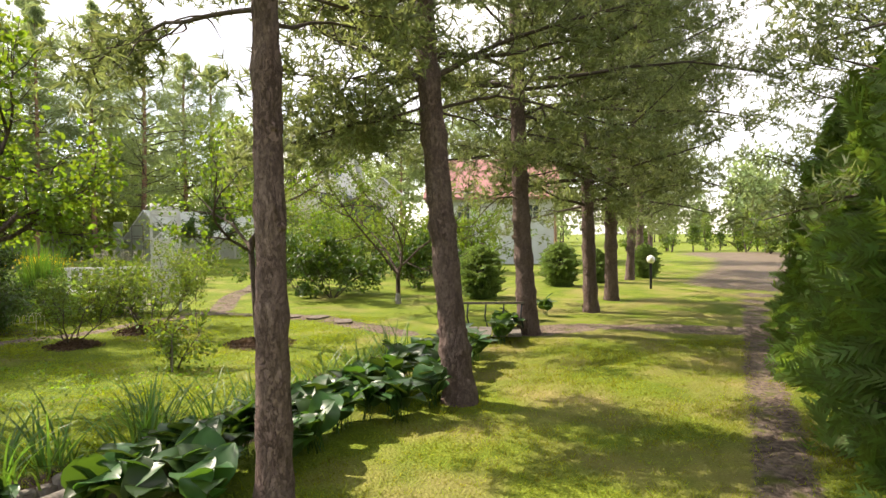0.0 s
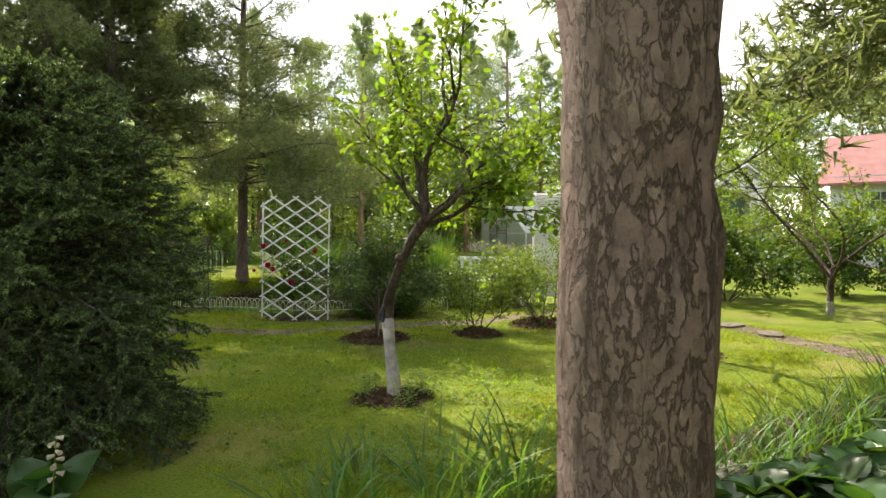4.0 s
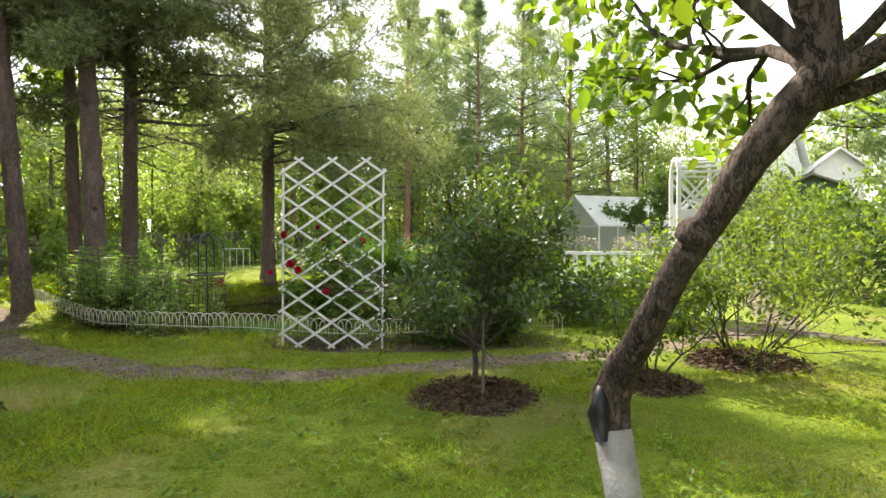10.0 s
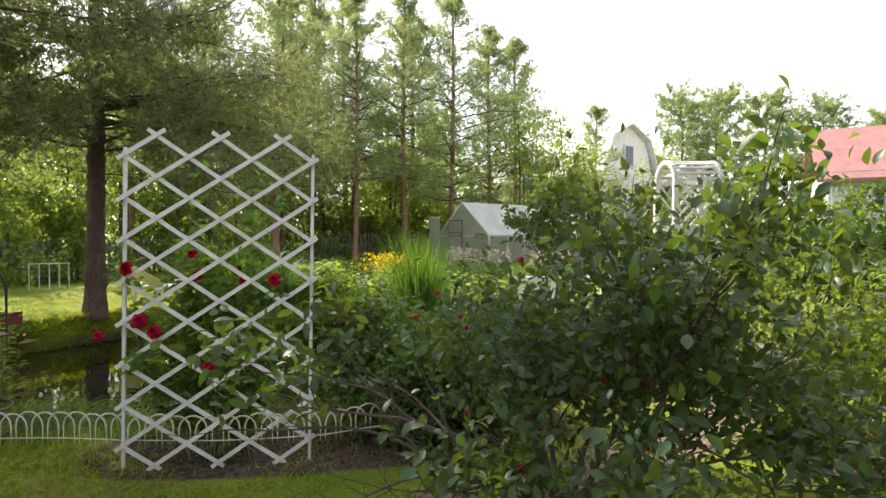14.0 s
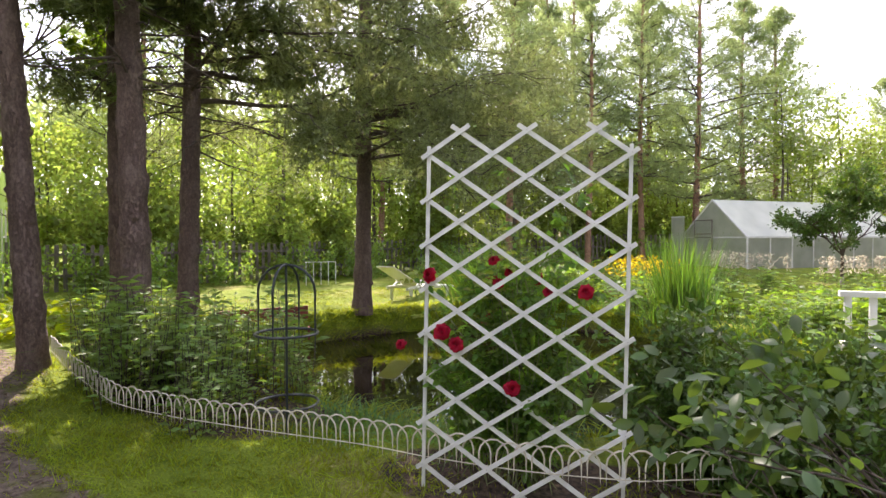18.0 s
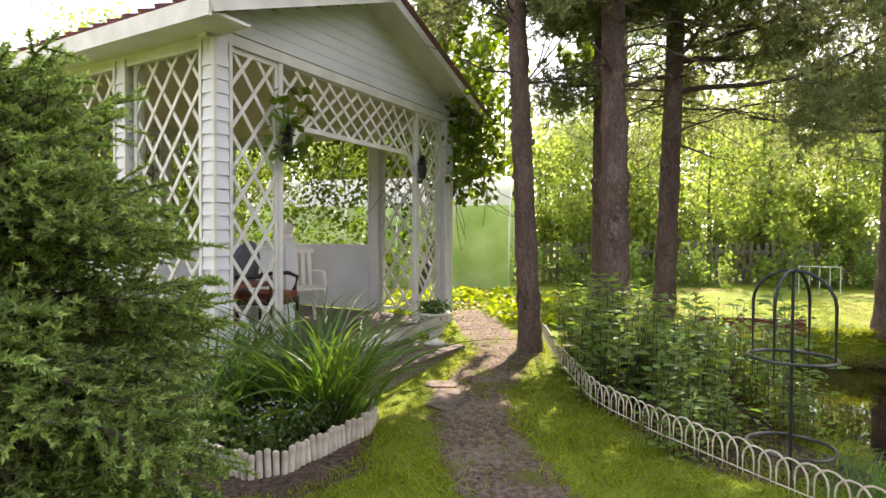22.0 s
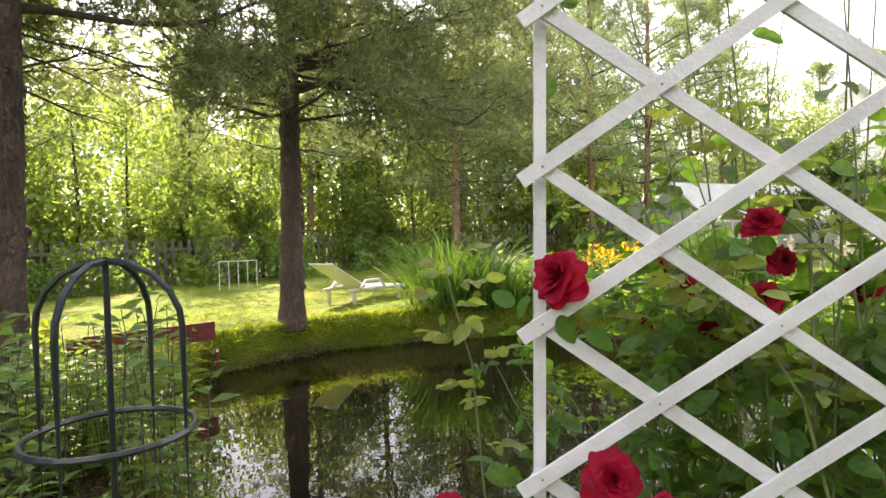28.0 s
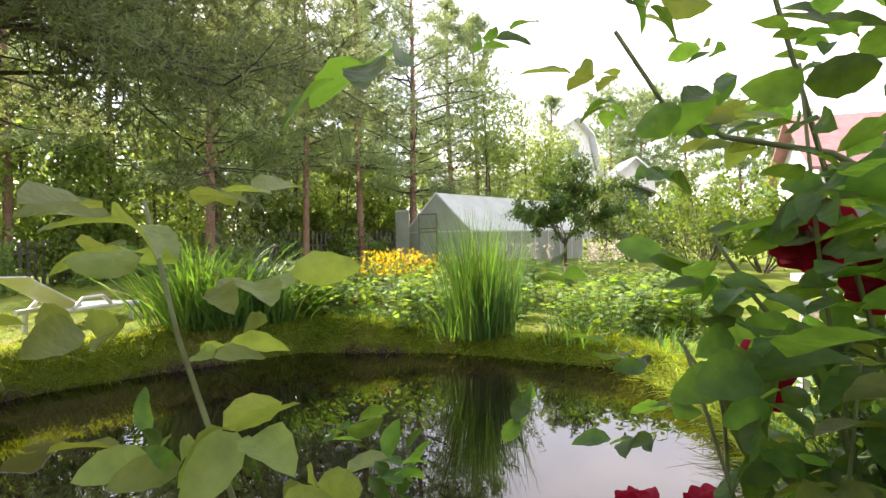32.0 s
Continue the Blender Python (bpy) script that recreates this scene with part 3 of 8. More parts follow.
gx, gy = axis_steps(-18.0, 4.6, 0.11, 900), axis_steps(-0.6, 16.5, 0.11, 900)
GX, GY = np.meshgrid(gx, gy, indexing="ij")
GZ = ground_height(GX, GY)
near = (np.abs(GX + 6) < 14) & (np.abs(GY - 8) < 12)
GZ = GZ + np.where(near, rng.normal(size=GX.shape) * 0.006, 0)
nx, ny = GX.shape
ii, jj = np.meshgrid(np.arange(nx - 1), np.arange(ny - 1), indexing="ij")
cells = np.stack([ii * ny + jj, (ii + 1) * ny + jj, (ii + 1) * ny + jj + 1, ii * ny + jj + 1], -1).reshape(-1, 4)
ground_mesh = mesh_of("ground", np.stack([GX, GY, GZ], -1), cells, True)
trail = np.zeros(GX.shape)
for pts, half in TRAILS:
    trail = np.maximum(trail, 1 - smoothed(half * 0.4, half * 1.5 + 0.12, line_distance(GX, GY, pts)))
bed = 1 - smoothed(-0.09, 0.04, pond_distance(GX, GY))
bed = np.maximum(bed, 0.9 * (1 - smoothed(0.25, 0.6, line_distance(GX, GY, DITCH[:5]))))
BEDS = [((-4.52, 5.27), 0.34), ((-6.60, 7.15), 0.50), ((-5.75, 8.3), 0.36), ((-5.4, 9.6), 0.55), ((-3.15, 8.7), 0.5), ((-11.0, 3.9), 0.75)]
for (bx, by), r in BEDS:
    bed = np.maximum(bed, 1 - smoothed(r * 0.75, r * 1.2, np.hypot(GX - bx, GY - by) + 0.06 * np.sin(9 * GX + 7 * GY)))
bed = np.maximum(bed, 1 - smoothed(0.4, 0.9, line_distance(GX, GY, [(-13.6, 6.75), (-12.2, 7.05), (-11.4, 7.2)])))
bed = np.maximum(bed, 1 - smoothed(0.25, 0.5, line_distance(GX, GY, [(-9.5, 7.5), (-8.2, 8.4), (-7.5, 9.3)])))
dry = smoothed(-1.3, 0.0, GX - 0.12 * (GY - 5)) * smoothed(40, 12, GY)
for key, values in (("trail", trail), ("bed", bed), ("dry", dry)):
    at = ground_mesh.attributes.new(key, "FLOAT", "POINT")
    at.data.foreach_set("value", values.astype(np.float32).ravel())
tagged(part("ground", ground_mesh, GROUND), "mown lawn with trodden earth paths and dug beds", "lawn", kind="structure")

WATER_LEVEL = -0.27
px, py = np.array(POND).mean(0)
hull = [(px + (x - px) * 1.12, py + (y - py) * 1.12, WATER_LEVEL) for x, y in POND]
water_mesh = bpy.data.meshes.new("water")
water_mesh.from_pydata(hull, [], [list(range(len(hull)))])
tagged(part("water", water_mesh, WATER), "dark still pond water mirroring trees and sky", "pond", kind="structure")


def in_trail(x, y, margin=0.0):
    worst = np.zeros(np.shape(x), bool)
    for pts, half in TRAILS:
        worst |= line_distance(x, y, pts) < half + margin
    return worst


def on_beds(x, y):
    worst = pond_distance(x, y) < 0.02
    for (bx, by), r in BEDS:
        worst |= np.hypot(x - bx, y - by) < r * 0.85
    return worst | (line_distance(x, y, DITCH[:4]) < 0.3)


def lawn_patch(count, x0, x1, y0, y1, height, width, name, tall=0.0, mat=None):
    x, y = rng.uniform(x0, x1, count), rng.uniform(y0, y1, count)
    keep = ~on_beds(x, y) & (~in_trail(x, y, -0.02) | (rng.uniform(size=count) < 0.13))
    x, y = x[keep], y[keep]
    p = np.stack([x, y, ground_height(x, y) - 0.005], -1)
    up = np.concatenate([rng.normal(size=(len(x), 2)) * 0.55, np.ones((len(x), 1))], 1)
    patch = 0.7 + 0.5 * np.sin(x * 2.3 + np.sin(y * 1.7)) * np.sin(y * 2.9)
    ln = height * rng.uniform(0.5, 1.3, len(x)) * np.clip(patch, 0.5, 1.2) * (1 + tall * rng.uniform(0, 1, len(x)) ** 6)
    ob = part(name, blade_quads(p, up, ln, width, 0.35, 1), mat or LAWN_BLADE)
    return tagged(ob, "short mown grass with yellowish tips", "grass", kind="stuff")


lawn_patch(50000, -0.9, 4.2, 0.8, 9.5, 0.045, 0.008, "lawn_grass", 1.5, DRY_BLADE)
lawn_patch(50000, -3.6, 3.6, 0.8, 9.5, 0.045, 0.008, "lawn_grass", 1.5)
lawn_patch(110000, -8.8, -1.8, 3.4, 11.5, 0.050, 0.008, "lawn_grass", 1.5)
lawn_patch(70000, -14.5, -7.2, 3.6, 7.4, 0.055, 0.008, "lawn_grass", 2.5)
lawn_patch(40000, -19.0, -9.0, 7.0, 16.0, 0.06, 0.010, "lawn_grass", 2.0)

# grass hanging over the pond's rim
bank_rng = np.random.default_rng(71)
fx, fy = bank_rng.uniform(-20.0, -8.0, 120000), bank_rng.uniform(7.0, 18.0, 120000)
edge = pond_distance(fx, fy)
ok = (edge > -0.10) & (edge < 0.26) & (np.hypot(fx + 9.5, fy - 7.4) > 1.3)
fx, fy, edge = fx[ok], fy[ok], edge[ok]
towards = -np.stack([pond_distance(fx + 0.02, fy) - edge, pond_distance(fx, fy + 0.02) - edge, np.zeros(len(fx))], -1) / 0.02
clump = 0.55 + 0.45 * np.sin(fx * 5.1 + 2 * np.sin(fy * 3.3)) * np.sin(fy * 4.7)
tagged(part("bank_grass", blade_quads(np.stack([fx, fy, ground_height(fx, fy) - 0.01], -1), towards * 0.55 + bank_rng.normal(size=(len(fx), 3)) * [0.4, 0.4, 0.1] + [0, 0, 0.9], 0.17 * (0.5 + clump) * bank_rng.uniform(0.5, 1.2, len(fx)), 0.011, 0.6, 3, bank_rng), LAWN_BLADE), "long grass hanging over the rim of the pond", "grass", kind="stuff")

# ---------------------------------------------------------------- trees


def branch_path(start, way, length, sag, r, steps=6, wander=0.12):
    pts = [np.array(start, float)]
    d = unit(way)
    for s in range(steps):
        d = unit(d + r.normal(size=3) * wander + np.array([0, 0, sag]))
        pts.append(pts[-1] + d * length / steps)
    return np.array(pts)


def trunk_path(height, lean, wave, r, steps=14):
    z = np.linspace(-0.08, height, steps)
    s = z / height
    x = lean[0] * s + wave * np.sin(s * 5 + r.uniform(0, 6)) * s
    y = lean[1] * s + wave * np.sin(s * 4 + r.uniform(0, 6)) * s
    return np.stack([x - x[0], y - y[0], z], -1)


def pine_meshes(seed, height=9.0, radius=0.13, bare=2.6, reach=2.4, tufts=7000, needle=0.115, width=0.015, lean=(0.1, 0.1), wave=0.08,
                dead=6, knots=5, flare=1.35, top=0.35, per=8, limbs_at=(), lush=3, twigged=True):
    """Trunk, branches and needles of a Scots pine as three meshes."""
    r = np.random.default_rng(seed)
    path = trunk_path(height, lean, wave, r, 110)
    z = path[:, 2]
    rad = radius * (1 - 0.72 * np.clip(z / height, 0, 1) ** 1.1) * (1 + (flare - 1) * np.exp(-np.maximum(z, 0) / 0.25))
    for node in np.arange(0.55, height, 0.62):
        rad = rad * (1 + r.uniform(0.06, 0.22) * np.exp(-((z - node - r.uniform(-0.12, 0.12)) / 0.07) ** 2))
    rad = rad * (1 + 0.02 * r.normal(size=len(z)))
    stem_v, stem_q = tube(path, rad, 14)
    axis = np.repeat(path, 14, 0)
    stem_v = axis + (stem_v - axis) * (1 + 0.035 * r.normal(size=(len(stem_v), 1)))
    trunk = [(stem_v, stem_q)]
    for _ in range(knots):
        h = r.uniform(0.4, bare + 1.0)
        c = np.array([np.interp(h, z, path[:, k]) for k in range(3)])
        t = r.uniform(0, 6.28)
        o = np.array([math.cos(t), math.sin(t), 0.1])
        rr = np.interp(h, z, rad)
        trunk.append(tube([c + o * rr * 0.55, c + o * rr * 1.02, c + o * rr * 1.2], [rr * 0.5, rr * 0.34, rr * 0.12], 7))
    limbs, shoots, ways = [], [], []

    def at_height(h):
        return np.array([np.interp(h, z, path[:, k]) for k in range(3)])

    for _ in range(dead):
        h, t = r.uniform(bare * 0.72, bare + 0.4), r.uniform(0, 6.28)
        p = branch_path(at_height(h), (math.cos(t), math.sin(t), r.uniform(-0.1, 0.35)), r.uniform(0.4, 1.5), -0.03, r, 6, 0.2)
        limbs.append(tube(p, np.linspace(0.016, 0.003, 7), 5))
        for k in (2, 3, 4):
            q = branch_path(p[k], unit(p[k] - p[0]) + r.normal(size=3) * 0.6, r.uniform(0.2, 0.5), -0.05, r, 4, 0.3)
            limbs.append(tube(q, np.linspace(0.006, 0.002, 5), 3))
    for h, turn, rise, length, r0, bare_share in limbs_at:
        t = radians(turn)
        p = branch_path(at_height(h), (math.cos(t), math.sin(t), rise), length, -0.012, r, 9, 0.10)
        limbs.append(tube(p, np.linspace(r0, 0.006, 10), 7))
        for b in range(2, 10):
            for side in (-1, 1):
                d = unit(p[b] - p[b - 1])
                d = unit(d * 0.7 + np.cross(d, (0, 0, 1)) * side * r.uniform(0.4, 1.0) + r.normal(size=3) * 0.3 - [0, 0, 0.12])
                q = branch_path(p[b], d, length * r.uniform(0.12, 0.3), -0.03, r, 5, 0.22)
                limbs.append(tube(q, np.linspace(0.008, 0.002, 6), 3))
                if b / 9 > bare_share:
                    for j in (2, 3, 4, 5):
                        off = r.normal(size=(lush, 3)) * (0.085 + 0.004 * lush)
                        shoots.append(q[j] + off)
                        ways.append(unit(q[j] - q[j - 1]) + r.normal(size=(lush, 3)) * 0.5 + [0, 0, 0.3])
    h = bare
    while h < height - 0.1:
        s = (h - bare) / (height - bare)
        grown = reach * (0.55 + 0.6 * s if s < 0.35 else 0.76 * (1 - (s - 0.35) / 0.65 * (1 - top)) ) * r.uniform(0.75, 1.15)
        turn = r.uniform(0, 6.28)
        for k in range(int(r.integers(3, 6))):
            t = turn + k * 2 * math.pi / 4.5 + r.uniform(-0.3, 0.3)
            rise = -0.02 + 0.6 * s + r.uniform(-0.15, 0.22)
            p = branch_path(at_height(h + r.uniform(-0.1, 0.1)), (math.cos(t), math.sin(t), rise), grown * r.uniform(0.7, 1.15), 0.02, r, 7, 0.13)
            r0 = radius * (0.30 - 0.14 * s) * r.uniform(0.6, 1.1)
            limbs.append(tube(p, np.linspace(r0, 0.006, 8), 6))
            for b in range(2, 8):
                for side in range(2):
                    d = unit(p[b] - p[b - 1])
                    d = unit(d * 0.6 + np.cross(d, (0, 0, 1)) * (1 if side else -1) * r.uniform(0.4, 1.0) + r.normal(size=3) * 0.25)
                    q = branch_path(p[b], d, grown * r.uniform(0.16, 0.36) * (1.25 - b / 10), 0.05, r, 4, 0.18)
                    if twigged:
                        limbs.append(tube(q, np.linspace(0.009, 0.003, 5), 3))
                    for j in (1, 2, 3, 4):
                        m = lush if j > 1 else 1
                        off = r.normal(size=(m, 3)) * (0.085 + 0.004 * lush)
                        shoots.append(q[j] + off)
                        ways.append(unit(q[j] - q[j - 1]) + r.normal(size=(m, 3)) * 0.5 + [0, 0, 0.35])
        h += r.uniform(0.32, 0.55) * (1.15 - 0.3 * s)
    shoots, ways = np.concatenate(shoots), np.concatenate(ways)
    if len(shoots) > tufts:
        pick = r.choice(len(shoots), tufts, replace=False)
        shoots, ways = shoots[pick], ways[pick]
    foliage = needle_quads(shoots, ways, per, needle, width, 0.8, r)
    return (mesh_of("trunk", *joined(trunk), smooth=True), mesh_of("branchwork", *joined(limbs), smooth=True), mesh_of("needles", *foliage))


def pine(at, seed, label, group, turn=0.0, needle_mat=None, bark=None, made=None, size=1.0, **shape):
    tree = thing("pine_tree", pose(at[0], at[1], ground_at(*at[:2]) + (at[2] if len(at) > 2 else 0), 0, 0, turn) @ Matrix.Scale(size, 4), label, "pine tree", group)
    tr, br, nd = made or pine_meshes(seed, **shape)
    part("trunk", tr, bark or PINE_BARK, tree)
    part("branchwork", br, TWIG, tree)
    part("crown", nd, needle_mat or NEEDLE, tree)
    return tree


def grow(paths, start, way, length, radius, level, r, twigs, spread=0.7, sag=0.02, wander=0.16, kids=(3, 5), shrink=0.62):
    """Branches dividing into branches; the ends of the last ones carry leaves."""
    p = branch_path(start, way, length, sag, r, 6, wander)
    paths.append(tube(p, np.linspace(radius, radius * 0.45, 7), 8 if level > 1 else 5 if level else 3))
    if level == 0:
        twigs.append(p)
        return
    for k in range(int(r.integers(*kids))):
        b = int(r.integers(2, 7))
        d = unit(unit(p[b] - p[b - 1]) * 0.75 + unit(r.normal(size=3)) * spread + [0, 0, 0.12])
        grow(paths, p[b], d, length * shrink * r.uniform(0.7, 1.15), radius * 0.5, level - 1, r, twigs, spread, sag, wander, kids, shrink)
    grow(paths, p[-1], unit(p[-1] - p[-2]), length * shrink, radius * 0.45, level - 1, r, twigs, spread, sag, wander, kids, shrink)


def leaves_on(twigs, per, size, r, width=0.55, jitter=0.06, flat=1.0, full=False):
    base, way = [], []
    for p in twigs:
        k = r.uniform(0.15, 1.0, per) * (len(p) - 1)
        i = np.minimum(k.astype(int), len(p) - 2)
        pos = p[i] + (p[i + 1] - p[i]) * (k - i)[:, None]
        base.append(pos + r.normal(size=pos.shape) * jitter)
        way.append(unit(p[i + 1] - p[i]) * 0.5 + r.normal(size=pos.shape) * 0.7 - [0, 0, 0.15])
    base, way = np.concatenate(base), np.concatenate(way)
    if full:
        return rounded_leaves(base, way, size * r.uniform(0.6, 1.2, len(base)), width, r)
    return leaf_quads(base, way, size * r.uniform(0.6, 1.2, len(base)), width, flat=flat, r=r)


def shrub_meshes(seed, height=1.2, spread=0.6, stems=7, levels=2, per=12, leaf=0.05, radius=0.012, width=0.55, open_at=0.0, kids=(3, 5), sag=0.03, trunk=0.0, full=False, clear=None):
    r = np.random.default_rng(seed)
    wood, twigs = [], []
    for k in range(stems):
        t = k * 2.4 + r.uniform(-0.4, 0.4)
        d = (math.cos(t) * spread, math.sin(t) * spread, 1.0)
        grow(wood, (math.cos(t) * 0.05, math.sin(t) * 0.05, -0.03) if not trunk else (0, 0, trunk * (0.7 + 0.3 * k / stems)), d, height * r.uniform(0.45, 0.62), radius, levels, r, twigs, 0.75, sag, 0.14, kids)
    if trunk:
        wood.append(tube([(0, 0, -0.03), (0.015, 0.0, trunk * 0.5), (0, 0, trunk)], [0.026, 0.022, 0.018], 9))
    if open_at:
        twigs = [p for p in twigs if p[-1, 2] > open_at]
    if clear:
        twigs = [p for p in twigs if p[-1, 0] > clear[0] or p[-1, 2] > clear[1]]
    return mesh_of("stems", *joined(wood), smooth=True), mesh_of("leaves", *leaves_on(twigs, per, leaf, r, width, full=full), smooth=full)


def shrub(at, seed, label, mat, group="", category="shrub", made=None, turn=0.0, size=1.0, name="shrub", bark=None, **shape):
    ob = thing(name, pose(at[0], at[1], ground_at(*at[:2]) + (at[2] if len(at) > 2 else 0), 0, 0, turn) @ Matrix.Scale(size, 4), label, category, group)
    st, lv = made or shrub_meshes(seed, **shape)
    part("stemwork", st, bark or TWIG, ob)
    part("foliage", lv, mat, ob)
    return ob


def conifer_meshes(seed, height, radius, sprays, length=0.13, width=0.012, needles=7, low=0.02, shape=1.0, droop=0.35, round_top=False):
    """A dense spruce or thuja: layered boughs whose tips carry fringed twigs."""
    r = np.random.default_rng(seed)
    wood = [tube([(0, 0, -0.05), (0.02, 0.01, height * 0.5), (0, 0, height * 0.97)], [radius * 0.09, radius * 0.06, 0.008], 8)]
    h = np.sort(r.uniform(0, 1, sprays) ** 1.25)
    t = r.uniform(0, 2 * np.pi, sprays)
    outline = np.sqrt(np.clip(1 - (1.9 * h - 0.9) ** 2, 0.02, 1)) if round_top else np.clip((1 - h) ** shape, 0.03, 1)
    edge = radius * outline * (0.80 + 0.20 * np.sin(h * 38 + t * 3)) * r.uniform(0.72, 1.08, sprays)
    out = np.stack([np.cos(t), np.sin(t), np.zeros(sprays)], -1)
    tip = out * edge[:, None] + np.stack([0 * h, 0 * h, low + h * height * 0.98 - edge * droop * 0.4], -1)
    way = unit(out + np.stack([0 * h, 0 * h, -droop + 0.5 * h + r.normal(size=sprays) * 0.15], -1) + r.normal(size=(sprays, 3)) * 0.25)
    limbs = []
    for k in r.choice(sprays, min(160, sprays), replace=False):
        a = np.array([0, 0, tip[k, 2] + edge[k] * 0.25])
        limbs.append(tube([a, (a + tip[k]) / 2 + [0, 0, 0.04], tip[k]], [0.014, 0.008, 0.003], 4))
    base, dirs = [], []
    for s in np.linspace(0.0, 1.0, 6):
        base.append(tip - way * (s * length * 2.2)[..., None] if np.ndim(s) else tip - way * s * length * 2.2)
        dirs.append(way)
    foliage = needle_quads(np.concatenate(base), np.concatenate(dirs), needles, length * 0.42, width, 0.62, r)
    return mesh_of("trunk", *joined(wood), smooth=True), mesh_of("boughs", *joined(limbs)), mesh_of("needles", *foliage)


def spruce_meshes(seed, height, radius, boughs, shape=0.5, low=0.05, bulge=0.0, gap=0.042):
    """A spruce of drooping boughs whose side shoots are brushes of short needles: trunk, boughs, needles, pale tips."""
    r = np.random.default_rng(seed)
    wood = [tube([(0, 0, -0.05), (0.02, 0.01, height * 0.5), (0, 0, height * 0.98)], [radius * 0.07, radius * 0.05, 0.008], 8)]
    limbs, base, way, size = [], [], [], []
    for k in range(boughs):
        h = r.uniform(0, 1) ** 1.15
        t = k * 2.4 + r.uniform(-0.5, 0.5)
        out = np.array([math.cos(t), math.sin(t), 0.0])
        ln = radius * max((1 - h) ** shape * (1 + bulge * math.sin(h * 3.1)), 0.05) * r.uniform(0.78, 1.08)
        z = low + h * height * 0.97
        fall = 0.50 * (1 - h) - 0.25 * h
        s = np.linspace(0, 1, 9)
        p = out * (s * ln)[:, None] + np.array([0, 0, 1.0]) * (z + ln * (0.10 * np.sin(s * 3.1) - fall * s * s + 0.16 * s ** 4) + 0.2 * (1 - h) * ln)[:, None]
        p = p + np.cumsum(r.normal(size=p.shape) * 0.012, 0)
        limbs.append(tube(p, np.linspace(0.012, 0.003, 9), 4))
        side = np.array([-math.sin(t), math.cos(t), 0.0])
        n = max(6, int(ln / gap))
        for j in range(n):
            f = 0.22 + 0.78 * (j + r.uniform()) / n
            i = min(int(f * 8), 7)
            at = p[i] + (p[i + 1] - p[i]) * (f * 8 - i)
            d = unit(p[i + 1] - p[i])
            sg = 1 if j % 2 else -1
            base.append(at)
            way.append(unit(d * 0.75 + side * sg * r.uniform(0.35, 0.9) + np.array([0, 0, 0.0]) + r.normal(size=3) * 0.32))
            size.append((0.15 + 0.22 * (1 - f)) * r.uniform(0.7, 1.25) * (0.6 + 0.4 * min(1, ln / 0.8)))
        base.append(p[-2]); way.append(unit(p[-1] - p[-2])); size.append(0.13)
    base, way, size = np.array(base), np.array(way), np.array(size)
    ends = base + way * size[:, None] - np.array([0, 0, 0.06]) * size[:, None]
    lift = unit(np.cross(way, r.normal(size=way.shape))) * 0.004
    cores = [(np.stack([base - lift, base + lift, ends + lift * 0.3, ends - lift * 0.3], 1).reshape(-1, 3), np.arange(len(base) * 4).reshape(-1, 4))]

    def needles(lo, hi, per, length, width):
        b, d, l = np.repeat(base, per, 0), np.repeat(way, per, 0), np.repeat(size, per)[:, None]
        f = r.uniform(lo, hi, (len(b), 1))
        root = b + d * l * f - np.array([0, 0, 0.06]) * l * f * f
        ray = unit(r.normal(size=b.shape))
        go = unit(d * 0.75 + ray * 0.8)
        ln = length * r.uniform(0.75, 1.2, (len(b), 1))
        sd = unit(np.cross(go, r.normal(size=b.shape))) * width
        return np.stack([root - sd, root + sd, root + go * ln], 1).reshape(-1, 3), np.arange(len(b) * 3).reshape(-1, 3)

    return (mesh_of("trunk", *joined(wood), smooth=True), mesh_of("boughwork", *joined(limbs + cores)), mesh_of("foliage", *needles(0.0, 0.9, 34, 0.026, 0.0062)),
            mesh_of("pale_growth", *needles(0.45, 1.0, 20, 0.024, 0.0060)))


def spruce(at, label, needle, fresh, *made):
    tree = thing("spruce_tree", (at[0], at[1], ground_at(*at)), label, "spruce")
    for name, mesh, mat in zip(("trunk", "boughwork", "foliage", "pale_growth"), made, (TWIG, TWIG, needle, fresh)):
        part(name, mesh, mat, tree)


